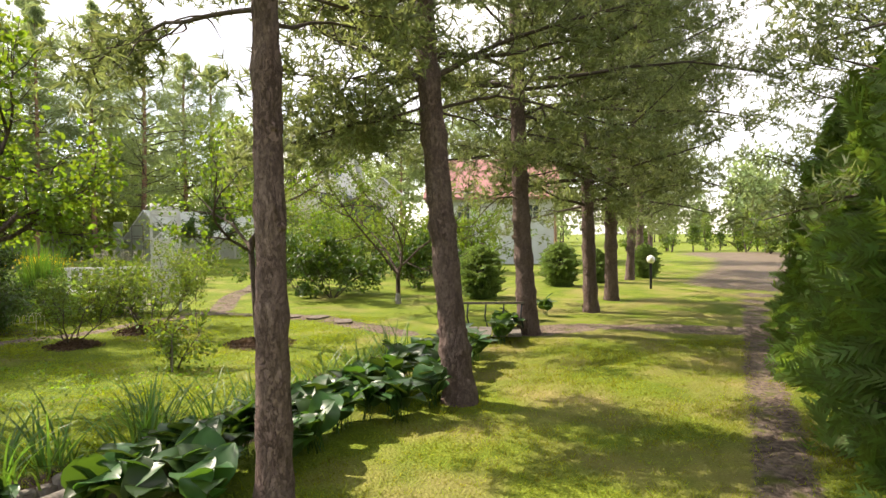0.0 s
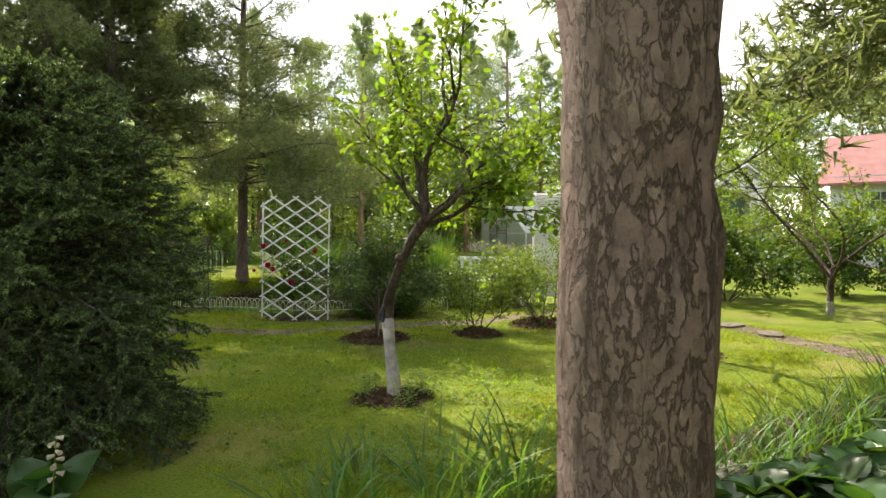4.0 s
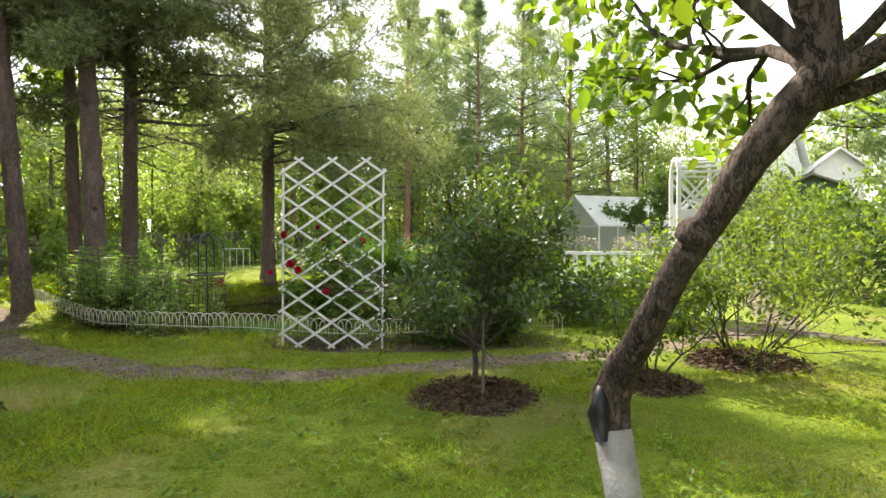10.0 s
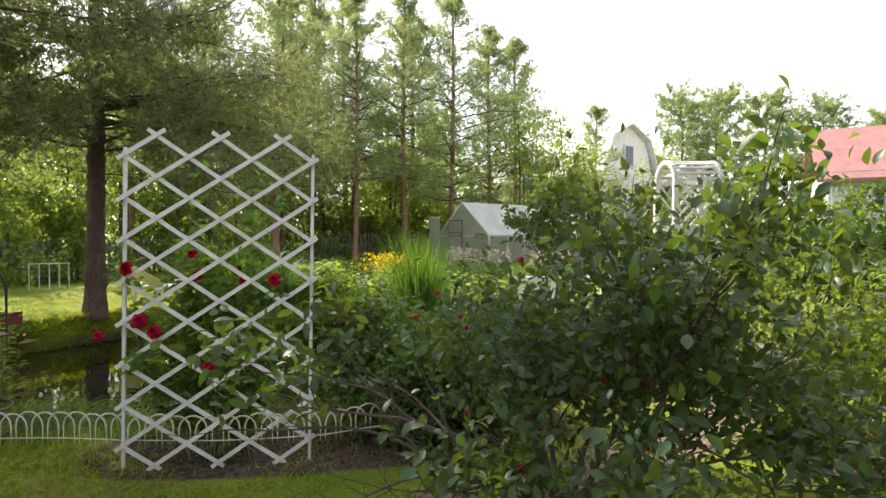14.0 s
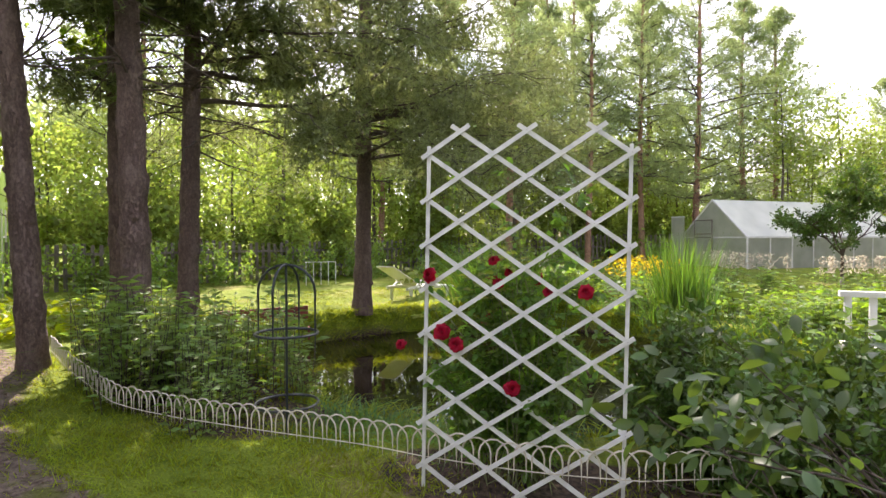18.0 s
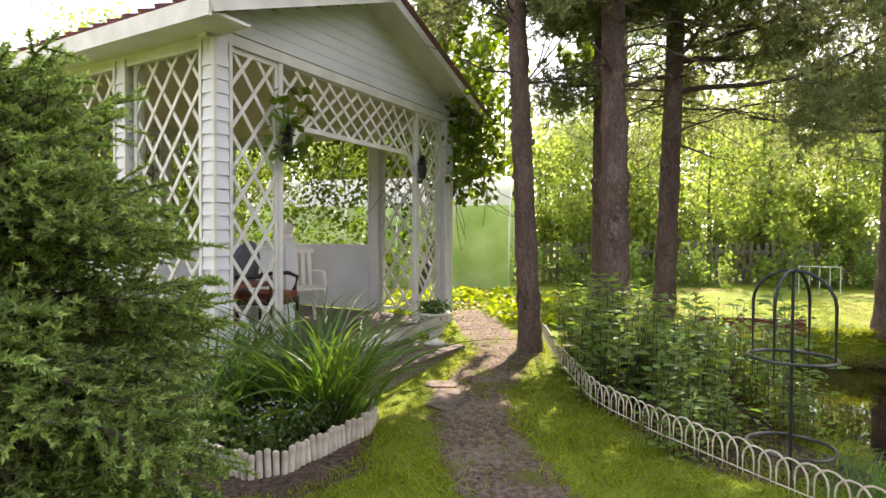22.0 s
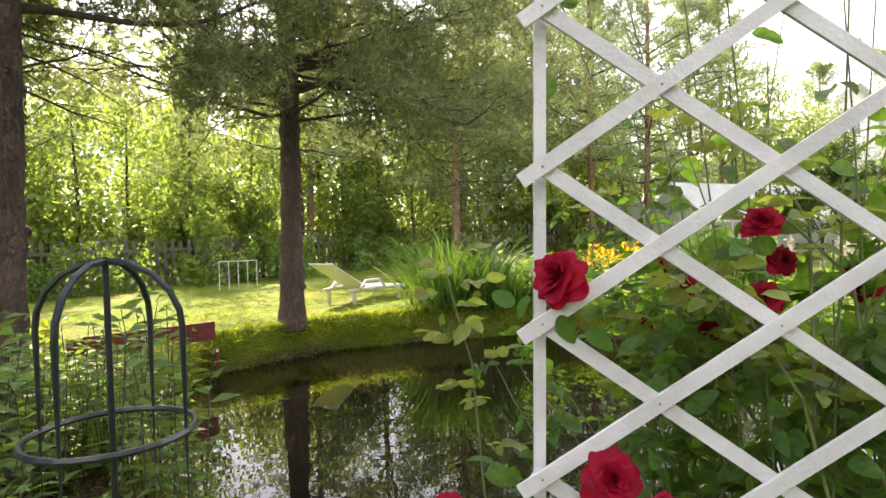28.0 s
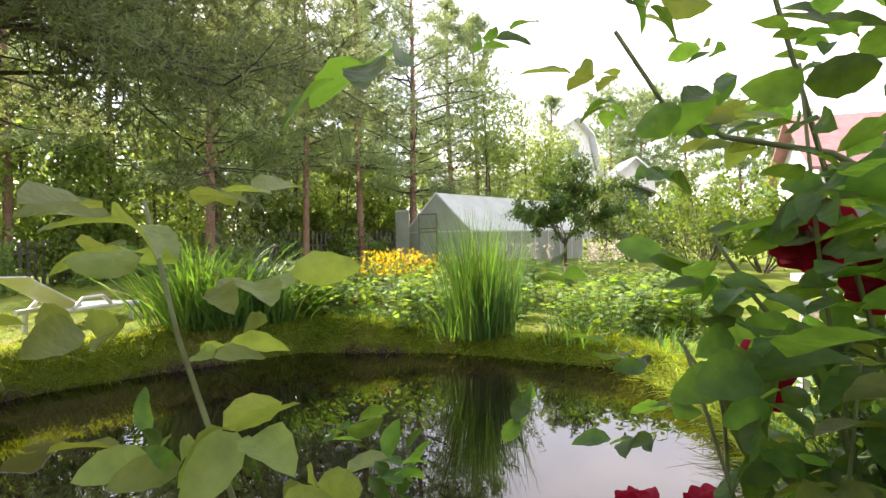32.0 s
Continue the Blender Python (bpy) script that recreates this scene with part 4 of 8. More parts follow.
def thuja_meshes(seed, height, radius, sprays, length=0.16, width=0.010, shape=0.42):
    """A thuja of upright flat ferny sprays."""
    r = np.random.default_rng(seed)
    wood = [tube([(0, 0, -0.05), (0.02, 0.01, height * 0.5), (0, 0, height * 0.97)], [radius * 0.09, radius * 0.06, 0.008], 8)]
    h, t = r.uniform(0, 1, sprays) ** 1.1, r.uniform(0, 2 * np.pi, sprays)
    lump = 1 + 0.28 * np.sin(h * 21 + 2 * np.sin(t * 3)) * np.sin(t * 5 + h * 9)
    edge = radius * np.clip((1 - h) ** shape, 0.03, 1) * lump * r.uniform(0.62, 1.12, sprays)
    out = np.stack([np.cos(t), np.sin(t), 0 * t], -1)
    tip = out * edge[:, None] + np.stack([0 * h, 0 * h, 0.02 + h * height * 0.98], -1)
    way = unit(out * 0.9 + r.normal(size=(sprays, 3)) * 0.35 + np.array([0, 0, 1.0]) * r.uniform(-0.5, 0.7, (sprays, 1)))
    side = unit(np.cross(way, r.normal(size=(sprays, 3)) * 0.6 + np.cross(out, [0, 0, 1.0])))
    ln = length * r.uniform(0.7, 1.3, (sprays, 1))
    tris = []
    for k in range(6):
        f = 0.1 + 0.15 * k
        root = tip - way * ln * (1 - f)
        for sg in (-1, 1):
            d = unit(way * 0.8 + side * sg * 0.75)
            l2 = ln * (0.52 - 0.06 * k)
            e = np.cross(d, np.cross(way, side)) * width
            tris.append(np.stack([root - e, root + e, root + d * l2], 1))
    e = side * width * 0.6
    tris.append(np.stack([tip - way * ln - e, tip - way * ln + e, tip + way * 0.02], 1))
    v = np.concatenate(tris).reshape(-1, 3)
    limbs = [tube([(0, 0, z), np.array([0, 0, z + 0.1]) + o * e2 * 0.5, np.array([0, 0, z + 0.2]) + o * e2 * 0.85], [0.012, 0.008, 0.003], 4) for z, o, e2 in zip(tip[:120, 2], out[:120], edge[:120])]
    return mesh_of("trunk", *joined(wood), smooth=True), mesh_of("boughwork", *joined(limbs)), mesh_of("foliage", v, np.arange(len(v)).reshape(-1, 3))


def conifer(name, at, seed, label, category, mat, group="", made=None, turn=0, size=1.0, **shape):
    tree = thing(name, pose(at[0], at[1], ground_at(*at[:2]), 0, 0, turn) @ Matrix.Scale(size, 4), label, category, group)
    tr, br, nd = made or conifer_meshes(seed, **shape)
    part("trunk", tr, TWIG, tree)
    part("boughwork", br, TWIG, tree)
    part("foliage", nd, mat, tree)
    return tree


# the row of pines along the drive
ROW = "pines in a row along the drive"
pine((-1.425, 2.42), 11, "sturdy pine with flaking grey-pink bark and a kink in its trunk", ROW, height=8.0, radius=0.108, bare=3.2, reach=2.0, tufts=6000, lean=(0.0, 0.05), wave=0.035, knots=7, dead=0)
pine((-0.96, 3.88), 12, "slim straight pine with scaly red-brown bark beside the bergenia bed", ROW, height=8.5, radius=0.096, bare=3.3, reach=2.1, tufts=12000, lush=5, lean=(-0.12, 0.1), wave=0.05, knots=9, dead=3,
     limbs_at=((2.86, 178, -0.03, 1.7, 0.016, 0.45), (3.0, 60, 0.2, 1.3, 0.014, 0.5)))
pine((-0.04, 6.08), 13, "pine with swollen knots and a long rising side branch", ROW, height=9.0, radius=0.135, bare=3.3, reach=2.6, tufts=10000, lush=5, lean=(-0.9, 0.2), wave=0.07, knots=8, dead=4,
     limbs_at=((3.02, 176, 0.62, 2.6, 0.050, 0.55), (3.05, 8, 0.5, 2.2, 0.030, 0.5), (2.75, 20, 0.1, 1.9, 0.018, 0.5), (2.6, 190, 0.02, 1.3, 0.014, 0.5), (2.8, 205, -0.28, 1.7, 0.014, 0.2), (2.95, 172, -0.32, 1.9, 0.014, 0.2), (2.6, 145, -0.2, 1.5, 0.012, 0.2), (3.1, 225, -0.3, 1.6, 0.012, 0.2)))
pine((0.78, 9.95), 14, "pine leaning gently over the edge of the lawn", ROW, height=9.0, radius=0.155, bare=2.9, reach=3.6, tufts=11500, lush=5, lean=(-0.5, 0.2), wave=0.14, knots=8, dead=6,
     limbs_at=((4.0, 178, -0.05, 3.0, 0.035, 0.4), (4.0, -4, 0.12, 3.8, 0.038, 0.3), (3.2, 30, 0.0, 2.6, 0.02, 0.4), (2.9, 200, -0.02, 2.4, 0.02, 0.4)))
ROW_TREES = [pine_meshes(21, 10.0, 0.135, 2.2, 4.8, 10500, lean=(-0.3, 0.1), wave=0.1, needle=0.14, width=0.022, lush=7, per=6, twigged=False), pine_meshes(22, 10.5, 0.15, 2.3, 4.4, 10500, lean=(-0.3, 0.0), wave=0.06, needle=0.14, width=0.022, lush=7, per=6, twigged=False)]
for k, (x, y) in enumerate([(2.15, 12.5), (2.98, 14.8), (4.65, 20.5), (6.0, 25.0), (8.5, 33.0)]):
    pine((x, y), 0, "pine with grey-brown bark and drooping needled branches", ROW, turn=70 * k, made=ROW_TREES[k % 2])

pine((8.8, 13.6), 0, "pine spreading over the drive from behind the thujas", ROW, turn=140, made=ROW_TREES[0])
pine((6.3, 7.6), 0, "pine spreading over the drive from behind the thujas", ROW, turn=200, made=ROW_TREES[1])

pine((5.0, 5.6), 0, "pine spreading over the drive from behind the thujas", ROW, turn=20, made=ROW_TREES[0])

# pines round the gazebo and the pond
pine((-13.78, 5.86, 0.02), 31, "dark straight pine trunk at the bend of the path", "pines by the gazebo", height=10.0, radius=0.124, flare=1.2, bare=4.1, reach=2.6, tufts=14000, lush=7, needle=0.12, width=0.018, lean=(0.25, -0.55), wave=0.04, dead=14)
pine((-13.6, 6.75, 0.02), 32, "thick pine trunk rising out of the flower bed", "pines by the gazebo", height=10.5, radius=0.150, flare=1.2, bare=3.8, reach=2.6, tufts=14000, lush=7, needle=0.12, width=0.018, lean=(0.1, -0.2), wave=0.03, dead=16)
pine((-14.95, 6.85), 34, "slimmer pine close behind the thick one", "pines by the gazebo", height=9.5, radius=0.11, flare=1.2, bare=4.0, reach=2.2, tufts=9000, lush=6, lean=(0.0, -0.1), wave=0.03, dead=10)
# first four limbs_at entries are made up, added to shade the lawn
pine((-14.55, 7.52, 0.02), 33, "pine leaning outward with a long bare side branch", "pines by the gazebo", height=11.5, radius=0.125, flare=1.2, bare=3.3, reach=3.0, tufts=19000, lush=7, needle=0.12, width=0.018, lean=(-0.1, 0.42), wave=0.05, dead=14,
     limbs_at=((5.0, 46, 0.05, 2.4, 0.032, 0.12), (5.35, 62, 0.06, 2.5, 0.03, 0.12), (5.7, 36, 0.05, 2.4, 0.03, 0.12), (6.0, 54, 0.08, 2.2, 0.03, 0.12), (3.0, 67, 0.03, 2.7, 0.038, 0.6), (3.5, 80, 0.05, 3.0, 0.03, 0.25), (3.7, 40, 0.0, 2.8, 0.03, 0.25), (3.9, 110, 0.0, 2.8, 0.03, 0.25), (2.85, 75, -0.25, 1.3, 0.012, 0.9), (2.9, 240, 0.1, 1.4, 0.014, 0.8)))
WHORL = [(2.72 + 0.08 * math.sin(k * 5), k * 51 + 12, 0.16, 3.1 + 0.4 * math.sin(k * 3), 0.026, 0.62) for k in range(7)] + [(3.35 + 0.1 * math.sin(k), k * 72 + 30, 0.12, 3.3, 0.026, 0.45) for k in range(5)] + [(3.1 + 0.19 * k, 20 + (k * 43) % 110, 0.06, 3.3 + 0.3 * math.sin(k * 2), 0.022, 0.2) for k in range(11)] + [(3.0 + 0.09 * k, -10 + (k * 29) % 100, -0.05, 3.6 + 0.3 * math.sin(k * 3), 0.022, 0.3) for k in range(7)]
pine((-15.4, 10.7), 35, "spreading pine with low whorled branches on the pond bank", "pines by the gazebo", height=10.8, radius=0.145, bare=3.0, reach=4.0, tufts=34000, lean=(-0.15, 0.35), wave=0.05, dead=10, needle=0.085, width=0.013, limbs_at=WHORL, lush=9)

# conifers beside the way
spruce((-5.6, 2.95), "dense spruce coloured dark for its shade, boughs down to the grass", SPRUCE_SHADED, SHADED_SHOOT, *spruce_meshes(41, 2.45, 0.98, 440, 0.32, 0.02, 0.25))
spruce((-9.3, 3.4), "young spruce with fresh light green tips beside the flower bed", SPRUCE, SPRUCE_TIP, *spruce_meshes(42, 2.04, 0.84, 430, 0.30, 0.02, 0.28, 0.044))
THUJAS = [thuja_meshes(43, 4.4, 0.95, 6500, 0.32, 0.017), thuja_meshes(44, 3.4, 0.9, 4500, 0.28, 0.018)]
for k, (x, y) in enumerate([(2.72, 2.5), (3.45, 4.5), (4.2, 6.8), (5.3, 9.3), (6.8, 12.2), (9.2, 16.5)]):
    conifer("thuja", (x, y), 0, "tall bushy green thuja in a loose hedge", "thuja", THUJA, "thuja hedge along the drive", THUJAS[0 if k < 2 else 1], 80 * k, 1 + 0.1 * math.sin(k * 3))

# ---------------------------------------------------------------- fruit trees and shrubs on the lawn
def cherry_tree():
    r = np.random.default_rng(51)
    o = np.array([-4.47, 5.24, ground_at(-4.47, 5.24)])
    tree = thing("cherry_tree", tuple(o), "leaning cherry tree with limewashed foot and dark trunk scar", "fruit tree")
    foot = np.array([(0.0, 0.0, -0.1), (-0.07, 0.035, 0.25), (-0.145, 0.075, 0.48), (-0.195, 0.105, 0.66)])
    part("painted_foot", mesh_of("painted_foot", *tube(foot, [0.072, 0.056, 0.050, 0.054], 14), smooth=True), LIMEWASH, tree, "grey limewashed lower trunk")
    stem = np.array([(-0.195, 0.105, 0.655), (-0.208, 0.117, 0.75), (-0.165, 0.09, 0.84), (-0.095, 0.05, 0.93), (0.012, 0.03, 1.13), (0.105, 0.02, 1.265), (0.17, 0.03, 1.38), (0.25, 0.04, 1.48), (0.32, 0.03, 1.56)])
    part("trunk", mesh_of("trunk", *tube(stem, [0.051, 0.056, 0.046, 0.040, 0.037, 0.037, 0.042, 0.047, 0.040], 14), smooth=True), GREY_BARK, tree)
    part("scar", mesh_of("scar", *tube([(-0.20, 0.055, 0.64), (-0.215, 0.065, 0.71), (-0.205, 0.07, 0.79)], [0.02, 0.034, 0.016], 9), smooth=True), BLACK, tree, "dark weathered scar")
    part("stub", mesh_of("stub", *tube([(0.07, 0.0, 1.20), (0.055, -0.035, 1.225), (0.052, -0.045, 1.23)], [0.035, 0.034, 0.018], 10), smooth=True), GREY_BARK, tree, "ring of an old pruning cut")
    wood, twigs = [], []
    for a, d, ln, rad in [((0.32, 0.03, 1.54), (-0.25, 0.1, 1), 1.0, 0.026), ((0.32, 0.03, 1.54), (0.05, -0.1, 1), 1.0, 0.03), ((0.30, 0.03, 1.52), (0.8, 0.4, 0.55), 0.8, 0.028),
                          ((0.26, 0.04, 1.48), (1.0, 0.35, 0.05), 0.85, 0.022), ((0.32, 0.03, 1.54), (-0.8, -0.3, 0.7), 0.9, 0.022), ((0.32, 0.03, 1.54), (0.3, 0.9, 0.8), 0.8, 0.022), ((0.30, 0.03, 1.53), (-0.5, 0.85, 0.35), 0.9, 0.02)]:
        grow(wood, a, d, ln, rad, 2, r, twigs, 0.75, 0.02, 0.16, (3, 5))
    part("branchwork", mesh_of("branchwork", *joined(wood), smooth=True), GREY_BARK, tree)
    part("crown", mesh_of("crown", *leaves_on(twigs, 30, 0.066, r, 0.6, 0.07, full=True), smooth=True), APPLE_LEAF, tree)


cherry_tree()


def fruit_tree(at, seed, height, label, leaf=0.075, per=26, mat=APPLE_LEAF, fork=1.2, radius=0.05, lime=0.55, lean=(0.0, 0.0), kids=(3, 5), spread=0.8):
    r = np.random.default_rng(seed)
    tree = thing("fruit_tree", (*at, ground_at(*at)), label, "fruit tree", "fruit trees on the lawn")
    low = np.array([(0, 0, -0.05), (lean[0] * 0.3, lean[1] * 0.3, lime)])
    part("painted_foot", tube(low, [radius * 1.25, radius], 12), LIMEWASH, tree, "limewashed foot of the trunk")
    stem = np.array([low[1] - [0, 0, 0.004], (lean[0] * 0.6, lean[1] * 0.6, (lime + fork) / 2), (lean[0], lean[1], fork)])
    part("trunk", mesh_of("trunk", *tube(stem, [radius, radius * 0.9, radius * 0.8], 12), smooth=True), GREY_BARK, tree)
    wood, twigs = [], []
    for k in range(5):
        t = k * 1.3 + r.uniform(-0.3, 0.3)
        grow(wood, stem[-1] - [0, 0, 0.05 * k], (math.cos(t) * 0.8, math.sin(t) * 0.8, r.uniform(0.5, 1.1)), (height - fork) * 0.5, radius * 0.5, 2, r, twigs, spread, 0.02, 0.15, kids)
    part("branchwork", mesh_of("branchwork", *joined(wood), smooth=True), GREY_BARK, tree)
    part("crown", leaves_on(twigs, per, leaf, r, 0.6, 0.05), mat, tree)
    return tree


fruit_tree((-3.15, 8.7), 52, 3.9, "young apple tree with a limewashed foot on a mulched mound", lean=(-0.15, 0.05), fork=1.5, lime=0.28)
fruit_tree((-2.0, 13.6), 53, 5.0, "spreading thin-leaved tree on the lawn", 0.075, 42, COOL_LEAF, 0.8, 0.055, 0.25, kids=(4, 6))
shrub((-6.68, 7.22), 54, "bushy currant shrub with small leaves tied to a stake", CURRANT_LEAF, "shrubs on mulched mounds", height=1.28, spread=0.95, stems=15, levels=2, per=46, leaf=0.047, open_at=0.56, clear=(-0.34, 1.00), trunk=0.42, full=True)
shrub((-5.78, 8.32), 55, "small pale-leaved shrub in a mulched ring", COOL_LEAF, "shrubs on mulched mounds", height=1.15, spread=0.45, stems=5, levels=2, per=30, leaf=0.055)
shrub((-5.42, 9.62), 56, "wide pale-leaved shrub with bare lower stems", COOL_LEAF, "shrubs on mulched mounds", height=1.75, spread=0.95, stems=10, levels=2, per=36, leaf=0.06, open_at=0.5)
shrub((-8.28, 9.03), 58, "low dark green shrub behind the border fence", HEDGE_LEAF, "", height=0.95, spread=1.35, stems=34, levels=2, per=46, leaf=0.058)
shrub((-3.55, 7.15), 59, "thin sapling tied to a short stake", COOL_LEAF, "", height=0.85, spread=0.14, stems=3, levels=1, per=34, leaf=0.06, kids=(7, 10))
for k, (x, y, s) in enumerate([(-3.9, 14.8, 1.0), (-5.2, 16.0, 1.0), (-2.2, 17.5, 0.8)]):
    shrub((x, y), 60 + k, "large dark leafy shrub with shaded underside", HEDGE_LEAF, "dark shrubs behind the lawn", height=2.0 * s, spread=0.9, stems=9, levels=2, per=30, leaf=0.12)


def mound(at, r, h, seed):
    q = np.random.default_rng(seed)
    pts = q.normal(size=(1500, 2)) * r * 0.5
    pts = pts[np.hypot(*pts.T) < r * 1.05]
    ln = np.hypot(*pts.T) / r
    base = np.stack([pts[:, 0], pts[:, 1], h * np.exp(-(ln * 1.5) ** 2)], -1)
    prof = [(r * s, h * math.exp(-(s * 1.5) ** 2) - 0.012 - 0.03 * s) for s in np.linspace(0.001, 1.1, 9)]
    ob = thing("mulch_mound", (*at, ground_at(*at)), "mound of brown leaf mulch round a stem", "mulch", "mulch mounds")
    part("mound_body", mesh_of("mound_body", *lathe(prof, 24), smooth=True), MULCH, ob)
    tagged(part("litter", leaf_quads(base, q.normal(size=base.shape) * [1, 1, 0.3], q.uniform(0.03, 0.07, len(base)), 0.5, 0.15, r=q), DRY_LEAF, ob), kind="stuff")


for k, ((x, y), r) in enumerate(BEDS[:5]):
    mound((x, y), r, 0.10 if k else 0.06, 70 + k)

# ---------------------------------------------------------------- rose trellis
TRELLIS_ALONG = np.array([0.785, 0.62, 0.0])
TRELLIS_AT = np.array([-9.4, 7.3, 0.0])


def trellis():
    u, up = TRELLIS_ALONG, np.array([0, 0, 1.0])
    out = np.cross(u, up)
    stand = Matrix.Translation(TRELLIS_AT - 0.032 * u) @ Matrix.Rotation(-math.atan(0.02), 4, Vector(out))
    t = thing("rose_trellis", stand, "white wooden lattice trellis of nailed diagonal laths on two posts", "trellis")
    width, step, low = 1.10, 0.25, 0.15
    part("post", bar(-up * 0.25 + out * -0.02, up * 1.95 + out * -0.02, 0.019, 0.02, out), OLD_WHITE, t, "thin pale post")
    part("post", bar(u * width - up * 0.25 - out * 0.02, u * width + up * 1.95 - out * 0.02, 0.019, 0.02, out), OLD_WHITE, t, "thin pale post")
    run = width / 3.0
    slope = step / run
    for sign, depth in ((1, 0.021), (-1, 0.012)):
        over = 0.034 if sign > 0 else 0.012
        for k in range(-5, 14):
            a0, z0 = 0.0, low + k * step
            a1, z1 = width, z0 + sign * slope * width
            lo, hi = low - 0.15, low + 7 * step + 0.16
            pts = [(a0, z0), (a1, z1)]
            (xa, za), (xb, zb) = pts
            if max(za, zb) < lo + 0.05 or min(za, zb) > hi - 0.05:
                continue
            f = lambda z: xa + (z - za) / (zb - za) * (xb - xa)
            ends = sorted([(v, za + (v - xa) / (xb - xa) * (zb - za)) for v in (-over, width + over)])
            (ea, eza), (eb, ezb) = ends
            for lim in (lo, hi):
                if (eza - lim) * (ezb - lim) < 0:
                    x = f(lim)
                    keep_first = (eza > lim) if lim == lo else (eza < lim)
                    if keep_first:
                        eb, ezb = x, lim
                    else:
                        ea, eza = x, lim
            if abs(eb - ea) < 0.08:
                continue
            part("lath", bar(u * ea + up * eza + out * depth, u * eb + up * ezb + out * depth, 0.0245, 0.008, out), OLD_WHITE, t)

    nail = mesh_of("nail", *lathe([(0.001, 0.0012), (0.0018, 0.0008), (0.002, 0.0)], 8), smooth=True)
    face = Vector(out).to_track_quat("Z", "Y").to_matrix().to_4x4()
    for k in range(8):
        for j in range(7):
            if (j + k) % 2 == 0 or j in (0, 6):
                a, z = j * width / 6, low + k * step + (0 if j % 2 == 0 else step / 2)
                part("nail", nail, GREY_WOOD, t, "rusted nail head", at=Matrix.Translation(u * a + up * z + out * 0.0252) @ face)


trellis()

# ---------------------------------------------------------------- low arched border fence
FENCE = [(-13.75, 5.98), (-12.9, 6.02), (-11.9, 6.18), (-11.1, 6.45), (-10.3, 6.86), (-9.45, 7.28), (-8.45, 7.98), (-7.85, 8.75), (-7.3, 9.6)]


def border_fence():
    ob = thing("border_fence", (0, 0, 0), "low cream wire border fence of overlapping hoops", "fence")
    seg = [np.hypot(b[0] - a[0], b[1] - a[1]) for a, b in zip(FENCE, FENCE[1:])]
    total, s = np.concatenate([[0], np.cumsum(seg)]), 0.0
    xy = lambda d: np.array([np.interp(d, total, [p[0] for p in FENCE]), np.interp(d, total, [p[1] for p in FENCE])])
    pitch, wide, tall = 0.098, 0.165, 0.325
    n = int(total[-1] / pitch)
    q = np.random.default_rng(3)
    for k in range(n):
        a, b = xy(k * pitch), xy(k * pitch + wide)
        ga = ground_at(*((a + b) / 2))
        h = tall - wide / 2 + q.uniform(-0.01, 0.01)
        arc = [(a[0], a[1], ga - 0.06), (a[0], a[1], ga + h * 0.5)]
        for t in np.linspace(0, math.pi, 8):
            m = (a + b) / 2 - (b - a) / 2 * math.cos(t)
            arc.append((m[0], m[1], ga + h + wide / 2 * math.sin(t)))
        arc += [(b[0], b[1], ga + h * 0.5), (b[0], b[1], ga - 0.06)]
        part("hoop", tube(arc, 0.0054, 5), CREAM_IRON, ob)
    for h in (0.17,):
        pts = [(*xy(d), ground_at(*xy(d)) + h) for d in np.linspace(0, total[-1] - 0.1, 90)]
        part("rail", tube(pts, 0.0036, 4), CREAM_IRON, ob)


border_fence()


def obelisk(x, y):
    g = ground_at(x, y)
    ob = thing("plant_obelisk", (x, y, g), "slim dark metal plant support with rings and a domed top", "plant support")
    r = 0.215
    for k in range(2):
        t = radians(40 + 90 * k)
        c, s = math.cos(t) * r, math.sin(t) * r
        arc = [(c, s, -0.2), (c, s, 0.5), (c, s, 1.05)] + [(c * math.cos(a), s * math.cos(a), 1.05 + 0.19 * math.sin(a)) for a in np.linspace(0.25, math.pi - 0.25, 9)] + [(-c, -s, 1.05), (-c, -s, 0.5), (-c, -s, -0.2)]
        part("hoop", tube(arc, 0.0095, 7), DARK_IRON, ob)
    part("rod", tube([(0, 0, -0.2), (0, 0, 1.25)], 0.009, 7), DARK_IRON, ob)
    for h in (0.25, 0.75):
        part("ring", ring((0, 0, h), r + 0.004, 0.010), DARK_IRON, ob)


obelisk(-10.7, 7.06)

# ---------------------------------------------------------------- gazebo
GU, GN = np.array([-0.90286, 0.42993, 0.0]), np.array([0.42993, 0.90286, 0.0])
G0 = np.array([-11.72, 3.24, 0.0])
GUP = np.array([0, 0, 1.0])
G_LONG, G_DEEP, G_DECK, G_TOP = 3.60, 4.2, 0.36, 2.93
G_POSE = Matrix(((GU[0], -GN[0], 0, G0[0]), (GU[1], -GN[1], 0, G0[1]), (0, 0, 1, 0), (0, 0, 0, 1)))


